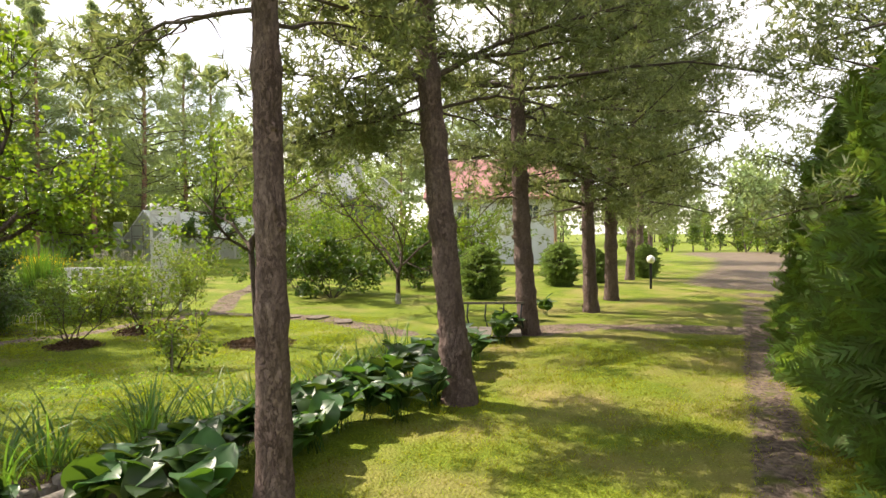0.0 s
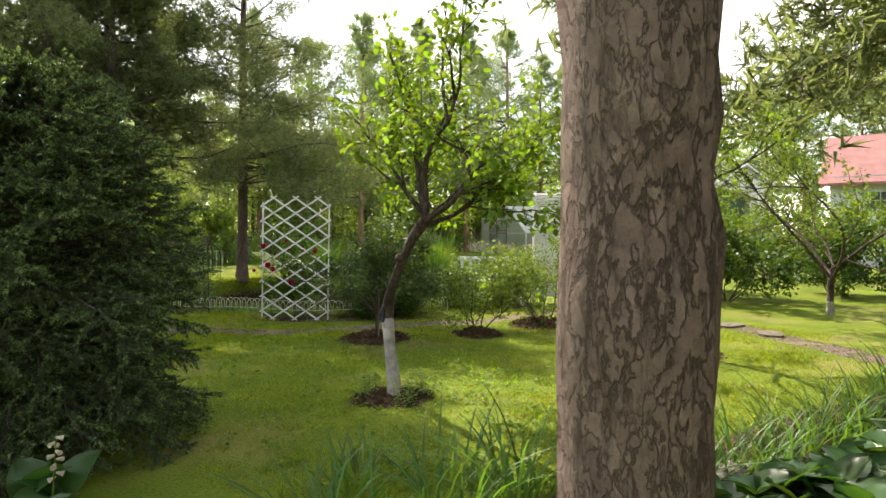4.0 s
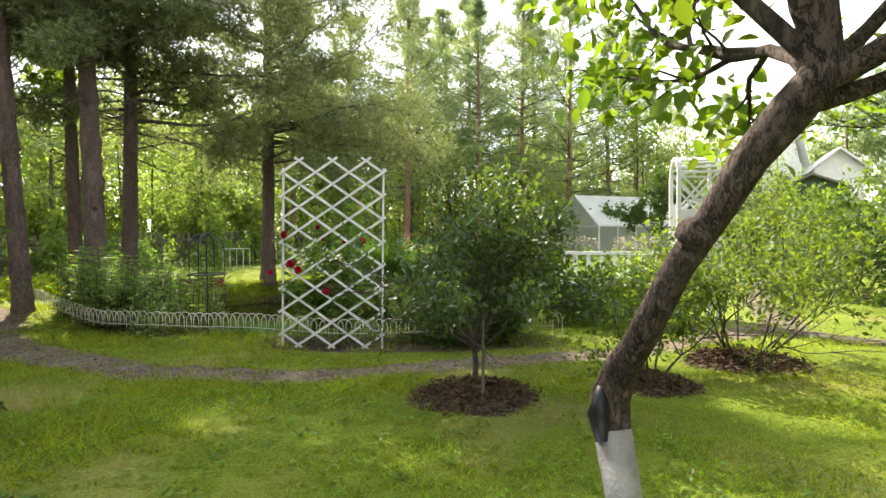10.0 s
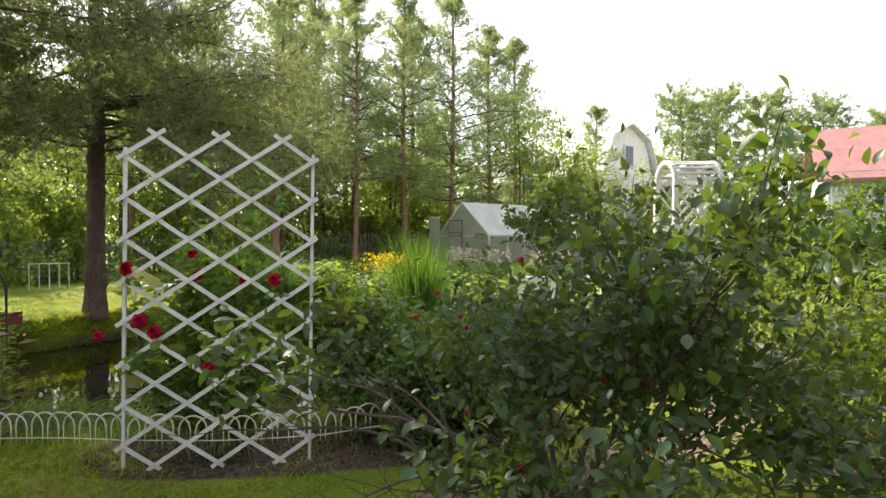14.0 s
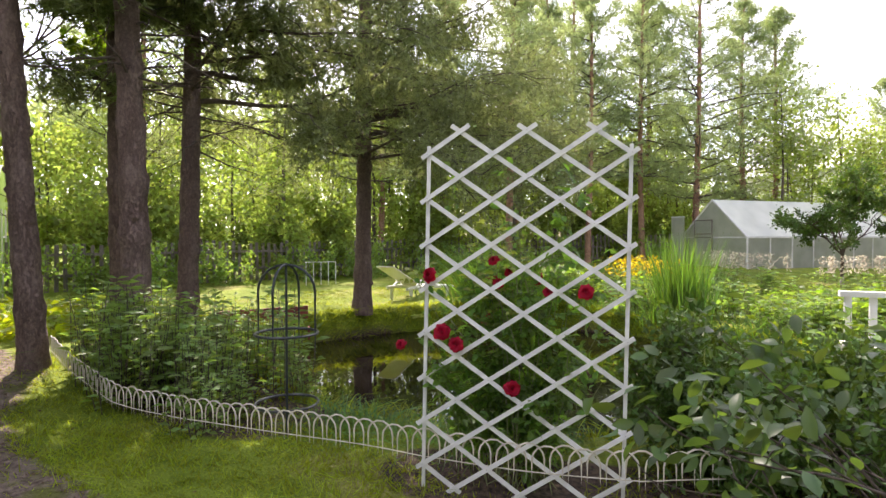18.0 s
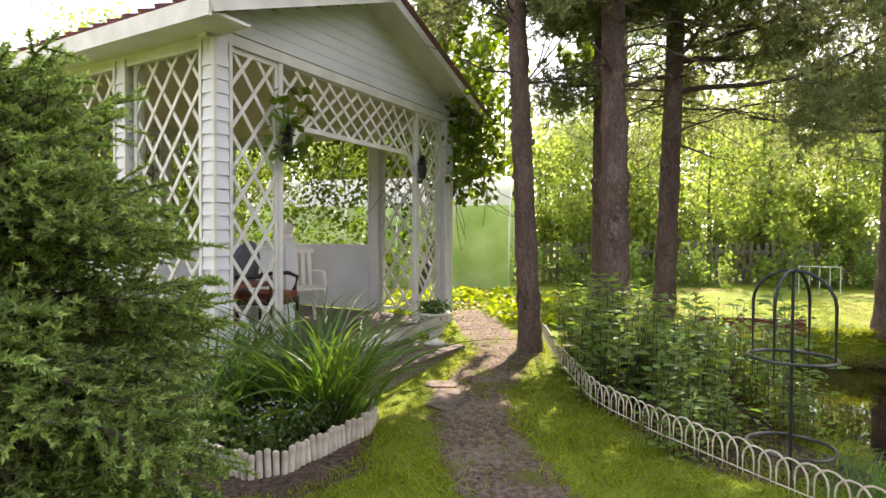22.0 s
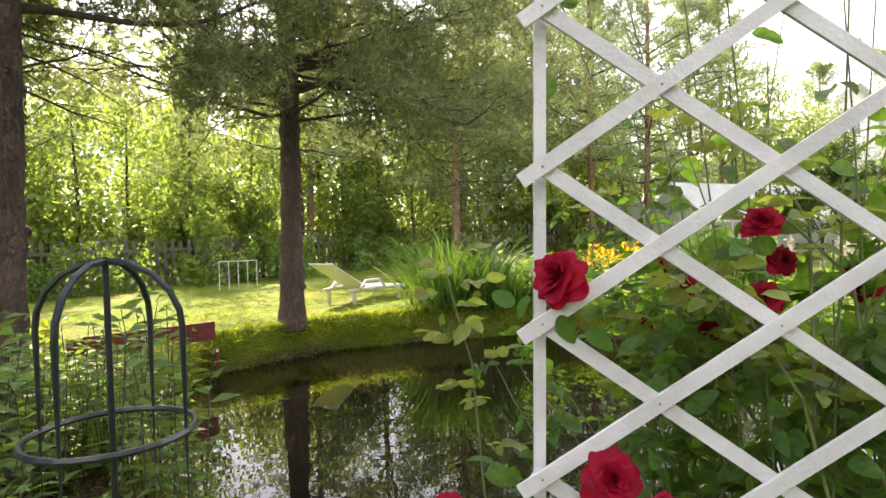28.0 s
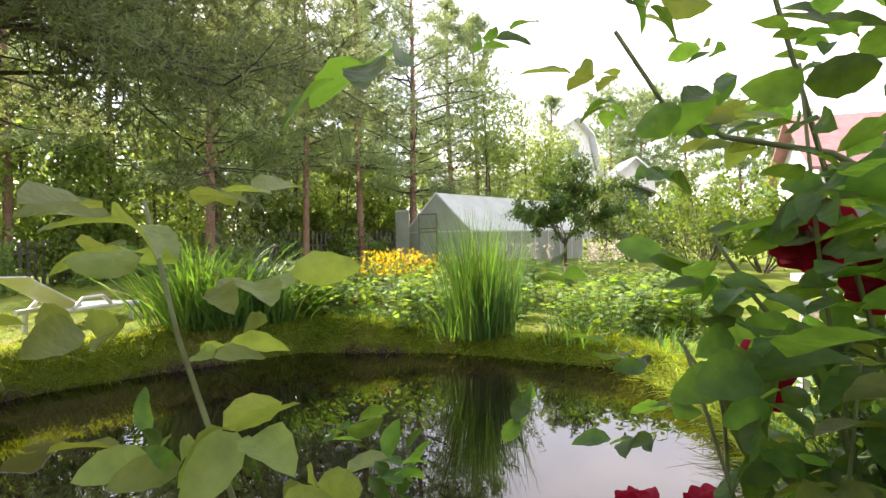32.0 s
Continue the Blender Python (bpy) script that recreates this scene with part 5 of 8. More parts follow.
def lattice(a, b, z0, z1, parent, across, spacing=0.25, width=0.032, clip=None):
    """Crossed laths in an upright panel from a to b, each one a part."""
    a, b = np.array([*a, 0.0]), np.array([*b, 0.0])
    d = b - a
    length = np.linalg.norm(d)
    d = d / length
    tall = z1 - z0
    steep = 1.35
    for sign, off in ((1, 0.006), (-1, -0.006)):
        k = -tall / steep
        while k < length + tall / steep:
            pts = []
            s0, s1 = k, k + sign * tall / steep
            lo, hi = max(0.0, min(s0, s1)), min(length, max(s0, s1))
            k += spacing
            if hi - lo < 0.03:
                continue
            zz = [z0 + (s - s0) * sign * steep for s in (lo, hi)]
            if clip:
                zz = [max(zz[i], clip(s)) for i, s in enumerate((lo, hi))]
                if abs(zz[0] - zz[1]) < 0.05:
                    continue
            part("lath", bar(a + d * lo + GUP * zz[0] + np.array(across) * off, a + d * hi + GUP * zz[1] + np.array(across) * off, width, 0.01, across), WHITE_PAINT, parent)


def gazebo():
    g = thing("gazebo", G_POSE, "white lattice garden gazebo with clad posts and gable roof", "gazebo")
    L, D, z0, z1 = G_LONG, G_DEEP, G_DECK, G_TOP
    floor_board = mesh_of("floor_board", *box((0.135, D + 0.1, 0.03)))
    for k in range(int(L / 0.14)):
        part("floor_board", floor_board, DECK, g, at=(0.07 + k * 0.14, D / 2, z0 - 0.015))
    part("plinth", joined([box((L, 0.04, z0 - 0.02), (L / 2, -0.05, (z0 - 0.03) / 2)), box((0.04, D, z0 - 0.02), (-0.07, D / 2, (z0 - 0.03) / 2))]), WHITE_PAINT, g)

    def clad_post(x, y):
        p = part("post", box((0.135, 0.135, z1 - z0 + 0.30), (0, 0, (z1 + z0 - 0.30) / 2)), SIDING, g, "post clad in narrow white siding", at=(x, y, 0))
        lo, hi = 0.084, 0.070
        strip = mesh_of("siding_strip", [(a * s, b * s, z) for s, z in ((lo, 0.004), (hi, 0.104)) for a, b in ((-1, -1), (1, -1), (1, 1), (-1, 1))], [[0, 1, 5, 4], [1, 2, 6, 5], [2, 3, 7, 6], [3, 0, 4, 7], [3, 2, 1, 0], [4, 5, 6, 7]])
        for k in range(int((z1 - z0 + 0.25) / 0.105)):
            part("siding_strip", strip, SIDING, p, at=(0, 0, z0 - 0.26 + k * 0.105))
        for cx, cy in ((1, 1), (1, -1), (-1, 1), (-1, -1)):
            part("corner_trim", box((0.03, 0.03, z1 - z0 + 0.27), (0.074 * cx, 0.074 * cy, (z1 + z0 - 0.27) / 2)), WHITE_PAINT, p)

    for x, y in [(0, 0), (L, 0), (0, 1.14), (0, 2.85), (0, D), (L, D), (L, 1.1), (1.2, D), (2.4, D)]:
        clad_post(x, y)
    for x in (0.66, 2.90):
        part("door_post", box((0.06, 0.06, z1 - z0), (x, 0, (z0 + z1) / 2), None, 0.008), WHITE_PAINT, g)
    part("lintel", box((L + 0.25, 0.10, 0.09), (L / 2, 0, z1 + 0.045)), WHITE_PAINT, g)
    for x in (0, L):
        part("lintel", box((0.10, D, 0.09), (x, D / 2, z1 + 0.046)), WHITE_PAINT, g)
    part("lintel", box((L, 0.10, 0.09), (L / 2, D, z1 + 0.047)), WHITE_PAINT, g)

    def frame_bars(a, b, low, high):
        a, b = np.array([*a, 0.0]), np.array([*b, 0.0])
        n = unit(np.cross(b - a, GUP))
        for z in (low, high):
            part("frame_bar", bar(a + GUP * z, b + GUP * z, 0.045, 0.03, n), WHITE_PAINT, g)
        for p in (a, b):
            part("frame_bar", bar(p + GUP * low, p + GUP * high, 0.04, 0.03, n), WHITE_PAINT, g)
        return n

    def panel(a, b, low, high, spacing=0.25):
        n = frame_bars(a, b, low, high)
        lattice(a, b, low, high, g, n, spacing)

    panel((0.10, 0), (0.62, 0), z0 + 0.06, z1 - 0.02)
    panel((2.94, 0), (L - 0.13, 0), z0 + 0.06, z1 - 0.02)
    panel((0, 0.13), (0, 1.02), z0 + 0.06, z1 - 0.02)
    panel((0, 2.98), (0, D - 0.13), z0 + 0.06, z1 - 0.02)
    panel((L, 0.10), (L, 1.0), z0 + 0.06, z1 - 0.02)
    panel((0, 1.27), (0, 2.72), z1 - 0.52, z1 - 0.02)
    # arched valance over the entrance
    arch = lambda s: z1 - 0.52 - 0.28 * smoothed(0.78, 1.0, abs(s - 1.12) / 1.12)
    lattice((0.69, 0), (2.87, 0), z1 - 0.80, z1 - 0.02, g, (0, 1, 0), 0.22, 0.030, arch)
    pts = [(0.69 + s, 0, float(arch(s))) for s in np.linspace(0, 2.18, 24)]
    part("valance_edge", joined([bar(p, q, 0.045, 0.03, (0, 1, 0)) for p, q in zip(pts, pts[1:])]), WHITE_PAINT, g)
    # low inner walls with siding
    def low_wall(a, b, high):
        a, b = np.array([*a, 0.0]), np.array([*b, 0.0])
        n = unit(np.cross(b - a, GUP))
        w = part("low_wall", bar(a + GUP * (z0 + high / 2), b + GUP * (z0 + high / 2), high, 0.06, n), SIDING, g)
        for k in range(int(high / 0.105)):
            z = z0 + 0.05 + k * 0.105
            part("siding_board", bar(a + GUP * z + n * 0.033, b + GUP * z + n * 0.033, 0.098, 0.012, n + GUP * 0.08), SIDING, w)
        part("sill", bar(a + GUP * (z0 + high + 0.012), b + GUP * (z0 + high + 0.012), 0.025, 0.11, n), WHITE_PAINT, w)

    low_wall((0.11, D), (L - 0.11, D), 0.92)
    low_wall((0.0, 1.25), (0.0, 2.74), 0.92)
    low_wall((L, 1.2), (L, D - 0.11), 0.92)
    # roof: two slopes with boarded gables
    over, front = 0.38, 0.42
    ridge, eave = 3.86, 3.02
    for side in (0, 1):
        xe, xr = (-over, L / 2) if side == 0 else (L + over, L / 2)
        slab = []
        for t in (0.0, 0.05):
            slab += [(xe, -front, eave + t), (xr, -front, ridge + t), (xr, D + front, ridge + t), (xe, D + front, eave + t)]
        q = [[0, 1, 2, 3], [7, 6, 5, 4], [0, 4, 5, 1], [1, 5, 6, 2], [2, 6, 7, 3], [3, 7, 4, 0]]
        part("roof_slope", (np.array(slab), np.array(q)), ROOF_DARK, g, "dark red corrugated roof sheet")
        n = 26
        for k in range(n):
            y = -front - 0.02 + (D + 2 * front + 0.04) * k / (n - 1)
            part("roof_rib", bar((xe, y, eave + 0.065), (xr, y, ridge + 0.065), 0.07, 0.03, (0, 1, 0)), ROOF_DARK, g)
        part("soffit", (np.array(slab[:4]) - [0, 0, 0.012], np.array([[3, 2, 1, 0]])), WHITE_PAINT, g)
        part("eave_board", bar((xe, -front, eave - 0.02), (xe, D + front, eave - 0.02), 0.14, 0.025, (1, 0, 0)), WHITE_PAINT, g)
        part("rake_board", bar((xe, -front - 0.012, eave - 0.0), (xr, -front - 0.012, ridge - 0.0), 0.13, 0.022, (0, 1, 0)), WHITE_PAINT, g)
    for y, face in ((-0.05, -1), (D + 0.05, 1)):
        z, k = z1 + 0.095, 0
        while z < ridge - 0.06:
            half = (ridge - z) / (ridge - eave) * (L / 2 + over) - 0.10
            half = min(half, L / 2 + 0.05)
            if half < 0.06:
                break
            part("gable_board", bar((L / 2 - half, y, z + 0.055), (L / 2 + half, y, z + 0.055), 0.106, 0.016, (0, face, 0.02)), SIDING, g)
            z += 0.108
    part("ceiling", box((L, D, 0.02), (L / 2, D / 2, z1 + 0.10)), CEILING, g, "cream boarded ceiling")
    # entrance steps
    for k in range(5):
        part("step_board", box((2.44, 0.152, 0.04), (1.42, -0.76 + k * 0.16, 0.19), None, 0.004), DECK, g, "weathered timber step board")
    part("step_riser", box((2.38, 0.03, 0.17), (1.42, -0.80, 0.085)), GREY_WOOD, g)
    for x in (0.24, 2.60):
        part("step_riser", box((0.03, 0.70, 0.17), (x, -0.44, 0.085)), GREY_WOOD, g)
    part("step_riser", box((2.7, 0.03, 0.14), (1.70, -0.078, 0.285)), WHITE_PAINT, g)
    # boxed eaves along both sides, a rail and lattice across the open back
    for x in (-0.19, L + 0.19):
        part("eave_box", box((0.36, D + 0.8, 0.025), (x, D / 2, eave - 0.045)), WHITE_PAINT, g)
        part("frieze", box((0.03, D, 0.16), (x * 0.3 if x < 0 else L + 0.057, D / 2, z1 + 0.02)), WHITE_PAINT, g)
    for a, b in ((0.1, 1.1), (1.3, 2.3), (2.5, L - 0.1)):
        panel((a, D), (b, D), z1 - 0.55, z1 - 0.02)
    return g


gazebo()


# ---------------------------------------------------------------- far surroundings
def greenhouse(at, yaw, w, d, wall, peak, label):
    g = thing("greenhouse", pose(*at, 0, 0, yaw), label, "greenhouse")
    for sx in (-1, 1):
        part("side_panel", box((0.02, d, wall), (sx * w / 2, d / 2, wall / 2)), POLY_WALL, g, "cloudy grey-green side sheet")
        for k in range(1, 8):
            part("stud", box((0.03, 0.045, wall), (sx * (w / 2 + 0.012), d * k / 8, wall / 2)), WHITE_PAINT, g)
        part("roof_panel", bar((sx * w / 4, 0, (wall + peak) / 2), (sx * w / 4, d, (wall + peak) / 2), math.hypot(w / 2, peak - wall), 0.02, (-sx * (peak - wall), 0, -w / 2)), POLY, g, "pale translucent roof sheet")
        part("eave_bar", bar((sx * (w / 2 + 0.02), -0.03, wall), (sx * (w / 2 + 0.02), d + 0.03, wall), 0.06, 0.05, (1, 0, 0)), WHITE_PAINT, g)
    for y in (0, d):
        v = np.array([(-w / 2, y, 0), (w / 2, y, 0), (w / 2, y, wall), (0, y, peak), (-w / 2, y, wall), (0, y, wall)])
        part("end_panel", (v, np.array([[0, 1, 2, 4], [4, 5, 2, 3]])), POLY_WALL, g)
        for a, b in (((-w / 2, y, 0), (-w / 2, y, wall)), ((w / 2, y, 0), (w / 2, y, wall)), ((-w / 2, y, wall), (0, y, peak)), ((w / 2, y, wall), (0, y, peak)), ((-w / 2, y, wall), (w / 2, y, wall))):
            part("frame_bar", bar(a, b, 0.05, 0.05, (0, 1, 0.01)), WHITE_PAINT, g)
    door = part("door", box((0.78, 0.04, 1.78), (-0.35, -0.03, 0.92)), POLY_WALL, g, "cloudy sheeted door in a metal frame")
    for a, b in (((-0.74, 0.02), (-0.74, 1.82)), ((0.04, 0.02), (0.04, 1.82)), ((-0.74, 1.82), (0.04, 1.82)), ((-0.74, 1.22), (0.04, 1.22)), ((-0.74, 1.34), (0.04, 1.34))):
        part("door_bar", bar((a[0], -0.06, a[1]), (b[0], -0.06, b[1]), 0.035, 0.03, (0, 1, 0)), GREY_WOOD, door)
    part("annex_panel", box((0.62, 0.03, 1.95), (-w / 2 + 0.30, -0.45, 0.97)), POLY_WALL, g, "open sheeted vestibule panel")
    part("annex_bar", bar((-w / 2 - 0.01, -0.45, 1.96), (-w / 2 + 0.62, -0.45, 1.96), 0.04, 0.04, (0, 1, 0)), WHITE_PAINT, g)
    return g


greenhouse((-15.85, 25.3, 0.22), -20.3, 2.88, 8.0, 1.22, 2.52, "white pitched greenhouse of milky sheets")


def tunnel_house(at, yaw, w, d, h, label):
    g = thing("tunnel_greenhouse", pose(*at, 0, 0, yaw), label, "greenhouse")
    ang = np.linspace(0, math.pi, 13)
    prof = [(-w / 2, 0.0)] + [(-w / 2 * math.cos(a), h * 0.42 + h * 0.58 * math.sin(a)) for a in ang] + [(w / 2, 0.0)]
    v = np.array([(x, y, z) for y in (0, d) for x, z in prof])
    n = len(prof)
    for low in (True, False):
        rows = [i for i in range(n - 1) if (prof[i][1] + prof[i + 1][1] < 1.45 * h) == low]
        part("lower_sheet" if low else "roof_sheet", mesh_of("cover", v, [[i, i + 1, n + i + 1, n + i] for i in rows], True), POLY_GREEN if low else POLY, g)
    for y in (0, d):
        pairs = [((prof[i], prof[n - 1 - i]), (prof[i + 1], prof[n - 2 - i])) for i in range(n // 2)]
        vv, qq = [], []
        for (a, b), (c, e) in pairs:
            k = len(vv)
            vv += [(a[0], y, a[1]), (b[0], y, b[1]), (e[0], y, e[1]), (c[0], y, c[1])]
            qq.append([k, k + 1, k + 2, k + 3])
        part("end_sheet", (np.array(vv), np.array(qq)), POLY_GREEN, g)
        part("end_hoop", tube([(x, y - 0.01, z) for x, z in prof], 0.025, 5), PLASTIC, g)
    for y in np.linspace(d / 5, d * 0.8, 4):
        part("hoop", tube([(x * 1.003, y, z * 1.003) for x, z in prof], 0.02, 5), PLASTIC, g)
    for x in (-0.4, 0.4):
        part("door_bar", bar((x, -0.02, 0), (x, -0.02, 1.9), 0.04, 0.03, (0, 1, 0)), PLASTIC, g)
    part("door_bar", bar((-0.4, -0.02, 1.3), (0.4, -0.02, 1.3), 0.04, 0.03, (0, 1, 0)), PLASTIC, g)
    return g


tunnel_house((-22.6, 6.1, 0.17), 172, 2.9, 7.0, 2.85, "rounded greenhouse of greenish translucent sheeting")


def picket_fence(pts, tall, label, mat, pitch=0.16, wide=0.09):
    ob = thing("picket_fence", (pts[0][0], pts[0][1], 0), label, "fence")
    q = np.random.default_rng(5)
    o = np.array([pts[0][0], pts[0][1], 0])
    for a, b in zip(pts, pts[1:]):
        a, b = np.array([*a, 0.0]), np.array([*b, 0.0])
        ln = np.linalg.norm(b - a)
        d = (b - a) / ln
        n = np.cross(d, GUP)
        for k in range(int(ln / pitch)):
            p = a + d * k * pitch + GUP * ground_at(*(a + d * k * pitch)[:2]) - o
            part("picket", bar(p, p + GUP * (tall + q.uniform(-0.05, 0.05)) + d * q.uniform(-0.02, 0.02), wide, 0.02, n), mat, ob)
        for h in (0.35, tall - 0.3):
            part("rail", bar(a - o + GUP * (h + 0.2) + n * 0.03, b - o + GUP * (h + 0.2) + n * 0.03, 0.07, 0.03, n), mat, ob)
    return ob


picket_fence([(-22.5, 2.0), (-23.5, 12.0), (-23.5, 22.0), (-20.0, 29.0), (-14.0, 33.0)], 1.15, "grey weathered picket fence before the woods", GREY_WOOD, 0.19)


def far_house(name, at, yaw, w, d, wall, peak, wall_mat, roof_mat, label, gambrel=False, windows=(), side_windows=()):
    h = thing(name, pose(*at, 0, 0, yaw), label, "house")
    part("wall", box((w, 0.2, wall), (0, 0, wall / 2)), wall_mat, h)
    part("wall", box((w, 0.2, wall), (0, d, wall / 2)), wall_mat, h)
    for x in (-w / 2, w / 2):
        part("wall", box((0.2, d, wall), (x, d / 2, wall / 2)), wall_mat, h)
    prof = [(-w / 2 - 0.4, wall - 0.15), (-w / 2 * 0.72, wall + (peak - wall) * 0.72), (0, peak), (w / 2 * 0.72, wall + (peak - wall) * 0.72), (w / 2 + 0.4, wall - 0.15)] if gambrel else [(-w / 2 - 0.5, wall - 0.3), (0, peak), (w / 2 + 0.5, wall - 0.3)]
    for (xa, za), (xb, zb) in zip(prof, prof[1:]):
        part("roof", (np.array([(xa, -0.5, za), (xb, -0.5, zb), (xb, d + 0.5, zb), (xa, d + 0.5, za), (xa, -0.5, za - 0.12), (xb, -0.5, zb - 0.12), (xb, d + 0.5, zb - 0.12), (xa, d + 0.5, za - 0.12)]),
                      np.array([[0, 1, 2, 3], [7, 6, 5, 4], [0, 4, 5, 1], [1, 5, 6, 2], [2, 6, 7, 3], [3, 7, 4, 0]])), roof_mat, h)
    top = [(x, z) for x, z in prof if abs(x) < w / 2]
    for y in (0.0, d):
        gv = [(-w / 2, y, wall - 0.1), (w / 2, y, wall - 0.1)] + [(x, y, z - 0.1) for x, z in reversed(top)]
        gm = bpy.data.meshes.new("gable")
        gm.from_pydata(gv, [], [list(range(len(gv)))])
        part("gable", gm, wall_mat, h)
    for y, z in side_windows:
        win = part("window", box((0.06, 0.75, 0.85), (-w / 2 - 0.11, y, z)), WHITE_PAINT, h)
        for dy in (-0.16, 0.16):
            for dz in (-0.18, 0.18):
                part("pane", box((0.03, 0.28, 0.32), (-w / 2 - 0.14, y + dy, z + dz)), GLASS, win)
    for k in range(int(wall / 0.22) if side_windows else 0):
        part("siding_board", bar((-w / 2 - 0.108, 0, 0.1 + k * 0.22), (-w / 2 - 0.108, d, 0.1 + k * 0.22), 0.21, 0.012, (-1, 0, 0.08)), wall_mat, h)
    for x, y, z, ww, wh in windows:
        win = part("window", box((ww + 0.16, 0.06, wh + 0.16), (x, y, z)), WHITE_PAINT, h)
        part("pane", box((ww / 2 - 0.03, 0.03, wh), (x - ww / 4, y - 0.03, z)), GLASS, win)
        part("pane", box((ww / 2 - 0.03, 0.03, wh), (x + ww / 4, y - 0.03, z)), GLASS, win)
    return h


far_house("house", (3.0, 34.2, 0.0), 90, 6.4, 6.2, 3.8, 5.9, SIDING, ROOF_RED, "white clapboard house with a red metal roof", side_windows=((1.0, 2.75), (4.6, 2.75)))
far_house("house", (-13.7, 48.8, 1.0), 66.5, 6.5, 10.0, 5.0, 8.7, PALE_WALL, ROOF_PALE, "pale house with a light gambrel roof and a porch", True, windows=((0, -0.12, 6.3, 1.0, 1.4), (-1.6, -0.12, 3.4, 1.2, 1.3), (1.4, -0.12, 3.4, 1.2, 1.3)))


PALE_BARK = material("pale birch bark", (0.45, 0.42, 0.38), 0.8, (0.22, 0.20, 0.18), 12.0)
FAR_SHRUBS = [shrub_meshes(770 + k, 2.2, 0.75, 8, 2, 18, 0.12, 0.02) for k in range(2)]


def far_woods(name, label, count, ring_pts, depth, tall, leaf, per, mat, seed, trunks=True):
    r = np.random.default_rng(seed)
    seg = np.cumsum([0] + [math.hypot(b[0] - a[0], b[1] - a[1]) for a, b in zip(ring_pts, ring_pts[1:])])
    wood, base = [], []
    for k in range(count):
        s = r.uniform(0, seg[-1])
        x, y = np.interp(s, seg, [p[0] for p in ring_pts]), np.interp(s, seg, [p[1] for p in ring_pts])
        x, y = x + r.normal() * depth, y + r.normal() * depth
        h = tall * r.uniform(0.6, 1.15)
        if trunks:
            wood.append(tube([(x, y, 0), (x + r.normal() * 0.2, y, h * 0.5), (x + r.normal() * 0.3, y, h * 0.92)], [0.05 + 0.008 * h, 0.04, 0.015], 5))
        n = per
        t = r.uniform(0, 2 * np.pi, n)
        f = r.uniform(0.12, 1.0, n)
        clump = r.integers(0, 14, n)
        ct, cf, cr = r.uniform(0, 6.28, 14), r.uniform(0.12, 0.98, 14), r.uniform(0.2, 1.0, 14)
        rad = h * 0.20 * (1 - cf[clump]) ** 0.5 * cr[clump]
        p = np.stack([x + rad * np.cos(ct[clump]), y + rad * np.sin(ct[clump]), cf[clump] * h], -1) + r.normal(size=(n, 3)) * [h * 0.065, h * 0.065, h * 0.05]
        p[:, 2] = np.maximum(p[:, 2], 0.1)
        base.append(p)
    base = np.concatenate(base)
    ob = thing(name, (0, 0, 0), label, "woods", kind="stuff")
    if wood:
        part("trunks", joined(wood), TWIG, ob)
    part("foliage", flat_leaves(base, r.normal(size=base.shape), leaf * r.uniform(0.6, 1.3, len(base)), 0.62, r=r), mat, ob)


WOODS = [(-26, -14), (-28, 2), (-27, 14), (-26, 24), (-20, 33), (-13, 37)]
far_woods("woodland_edge", "bright backlit young deciduous woods behind the fence", 120, WOODS, 2.2, 7.8, 0.16, 1500, WOOD_LEAF, 81)
far_woods("woodland_undergrowth", "undergrowth along the edge of the woods", 170, [(-24.5, -14), (-25, 2), (-24.6, 14), (-24.5, 22), (-21, 29), (-15, 34)], 0.9, 3.0, 0.15, 600, WOOD_LEAF, 82, False)
far_woods("fence_weeds", "tall weeds and grasses along the picket fence", 150, [(-21.8, 2.0), (-22.6, 12.0), (-22.6, 21.5), (-19.4, 28.2), (-13.6, 32.2)], 0.35, 1.25, 0.10, 150, HERB_LEAF, 85, False)
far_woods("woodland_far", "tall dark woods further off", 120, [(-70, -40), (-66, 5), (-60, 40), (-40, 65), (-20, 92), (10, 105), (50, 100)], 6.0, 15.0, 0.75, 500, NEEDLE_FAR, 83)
far_woods("woodland_behind", "woods and hedges behind the drive", 46, [(16, 16), (15, 4), (12, -8), (0, -16), (-15, -14)], 2.0, 6.0, 0.30, 600, HEDGE_LEAF, 84)
far_woods("drive_shrubs", "pale green shrubs at the end of the drive", 46, [(13, 52), (20, 54), (22, 42), (17, 31)], 1.6, 3.2, 0.22, 500, COOL_LEAF, 86)
FAR_PINES = [pine_meshes(91, 12.0, 0.14, 3.0, 4.0, 9000, 0.13, 0.023, (0.2, 0.1), 0.1, per=6, top=0.08, lush=2, twigged=False), pine_meshes(92, 12.6, 0.13, 3.6, 3.5, 9000, 0.13, 0.023, (0.0, 0.2), 0.1, per=6, top=0.07, lush=2, twigged=False), pine_meshes(93, 11.0, 0.13, 2.4, 4.3, 9000, 0.13, 0.023, (0.1, -0.2), 0.12, per=6, top=0.12, lush=2, twigged=False)]
OLD_PINES = [pine_meshes(94 + k, 12.0, 0.16, 4.5, 4.6, 2600, 0.30, 0.065, (0.3, 0.2), 0.15, per=6, top=0.55, lush=3, twigged=False) for k in range(2)]
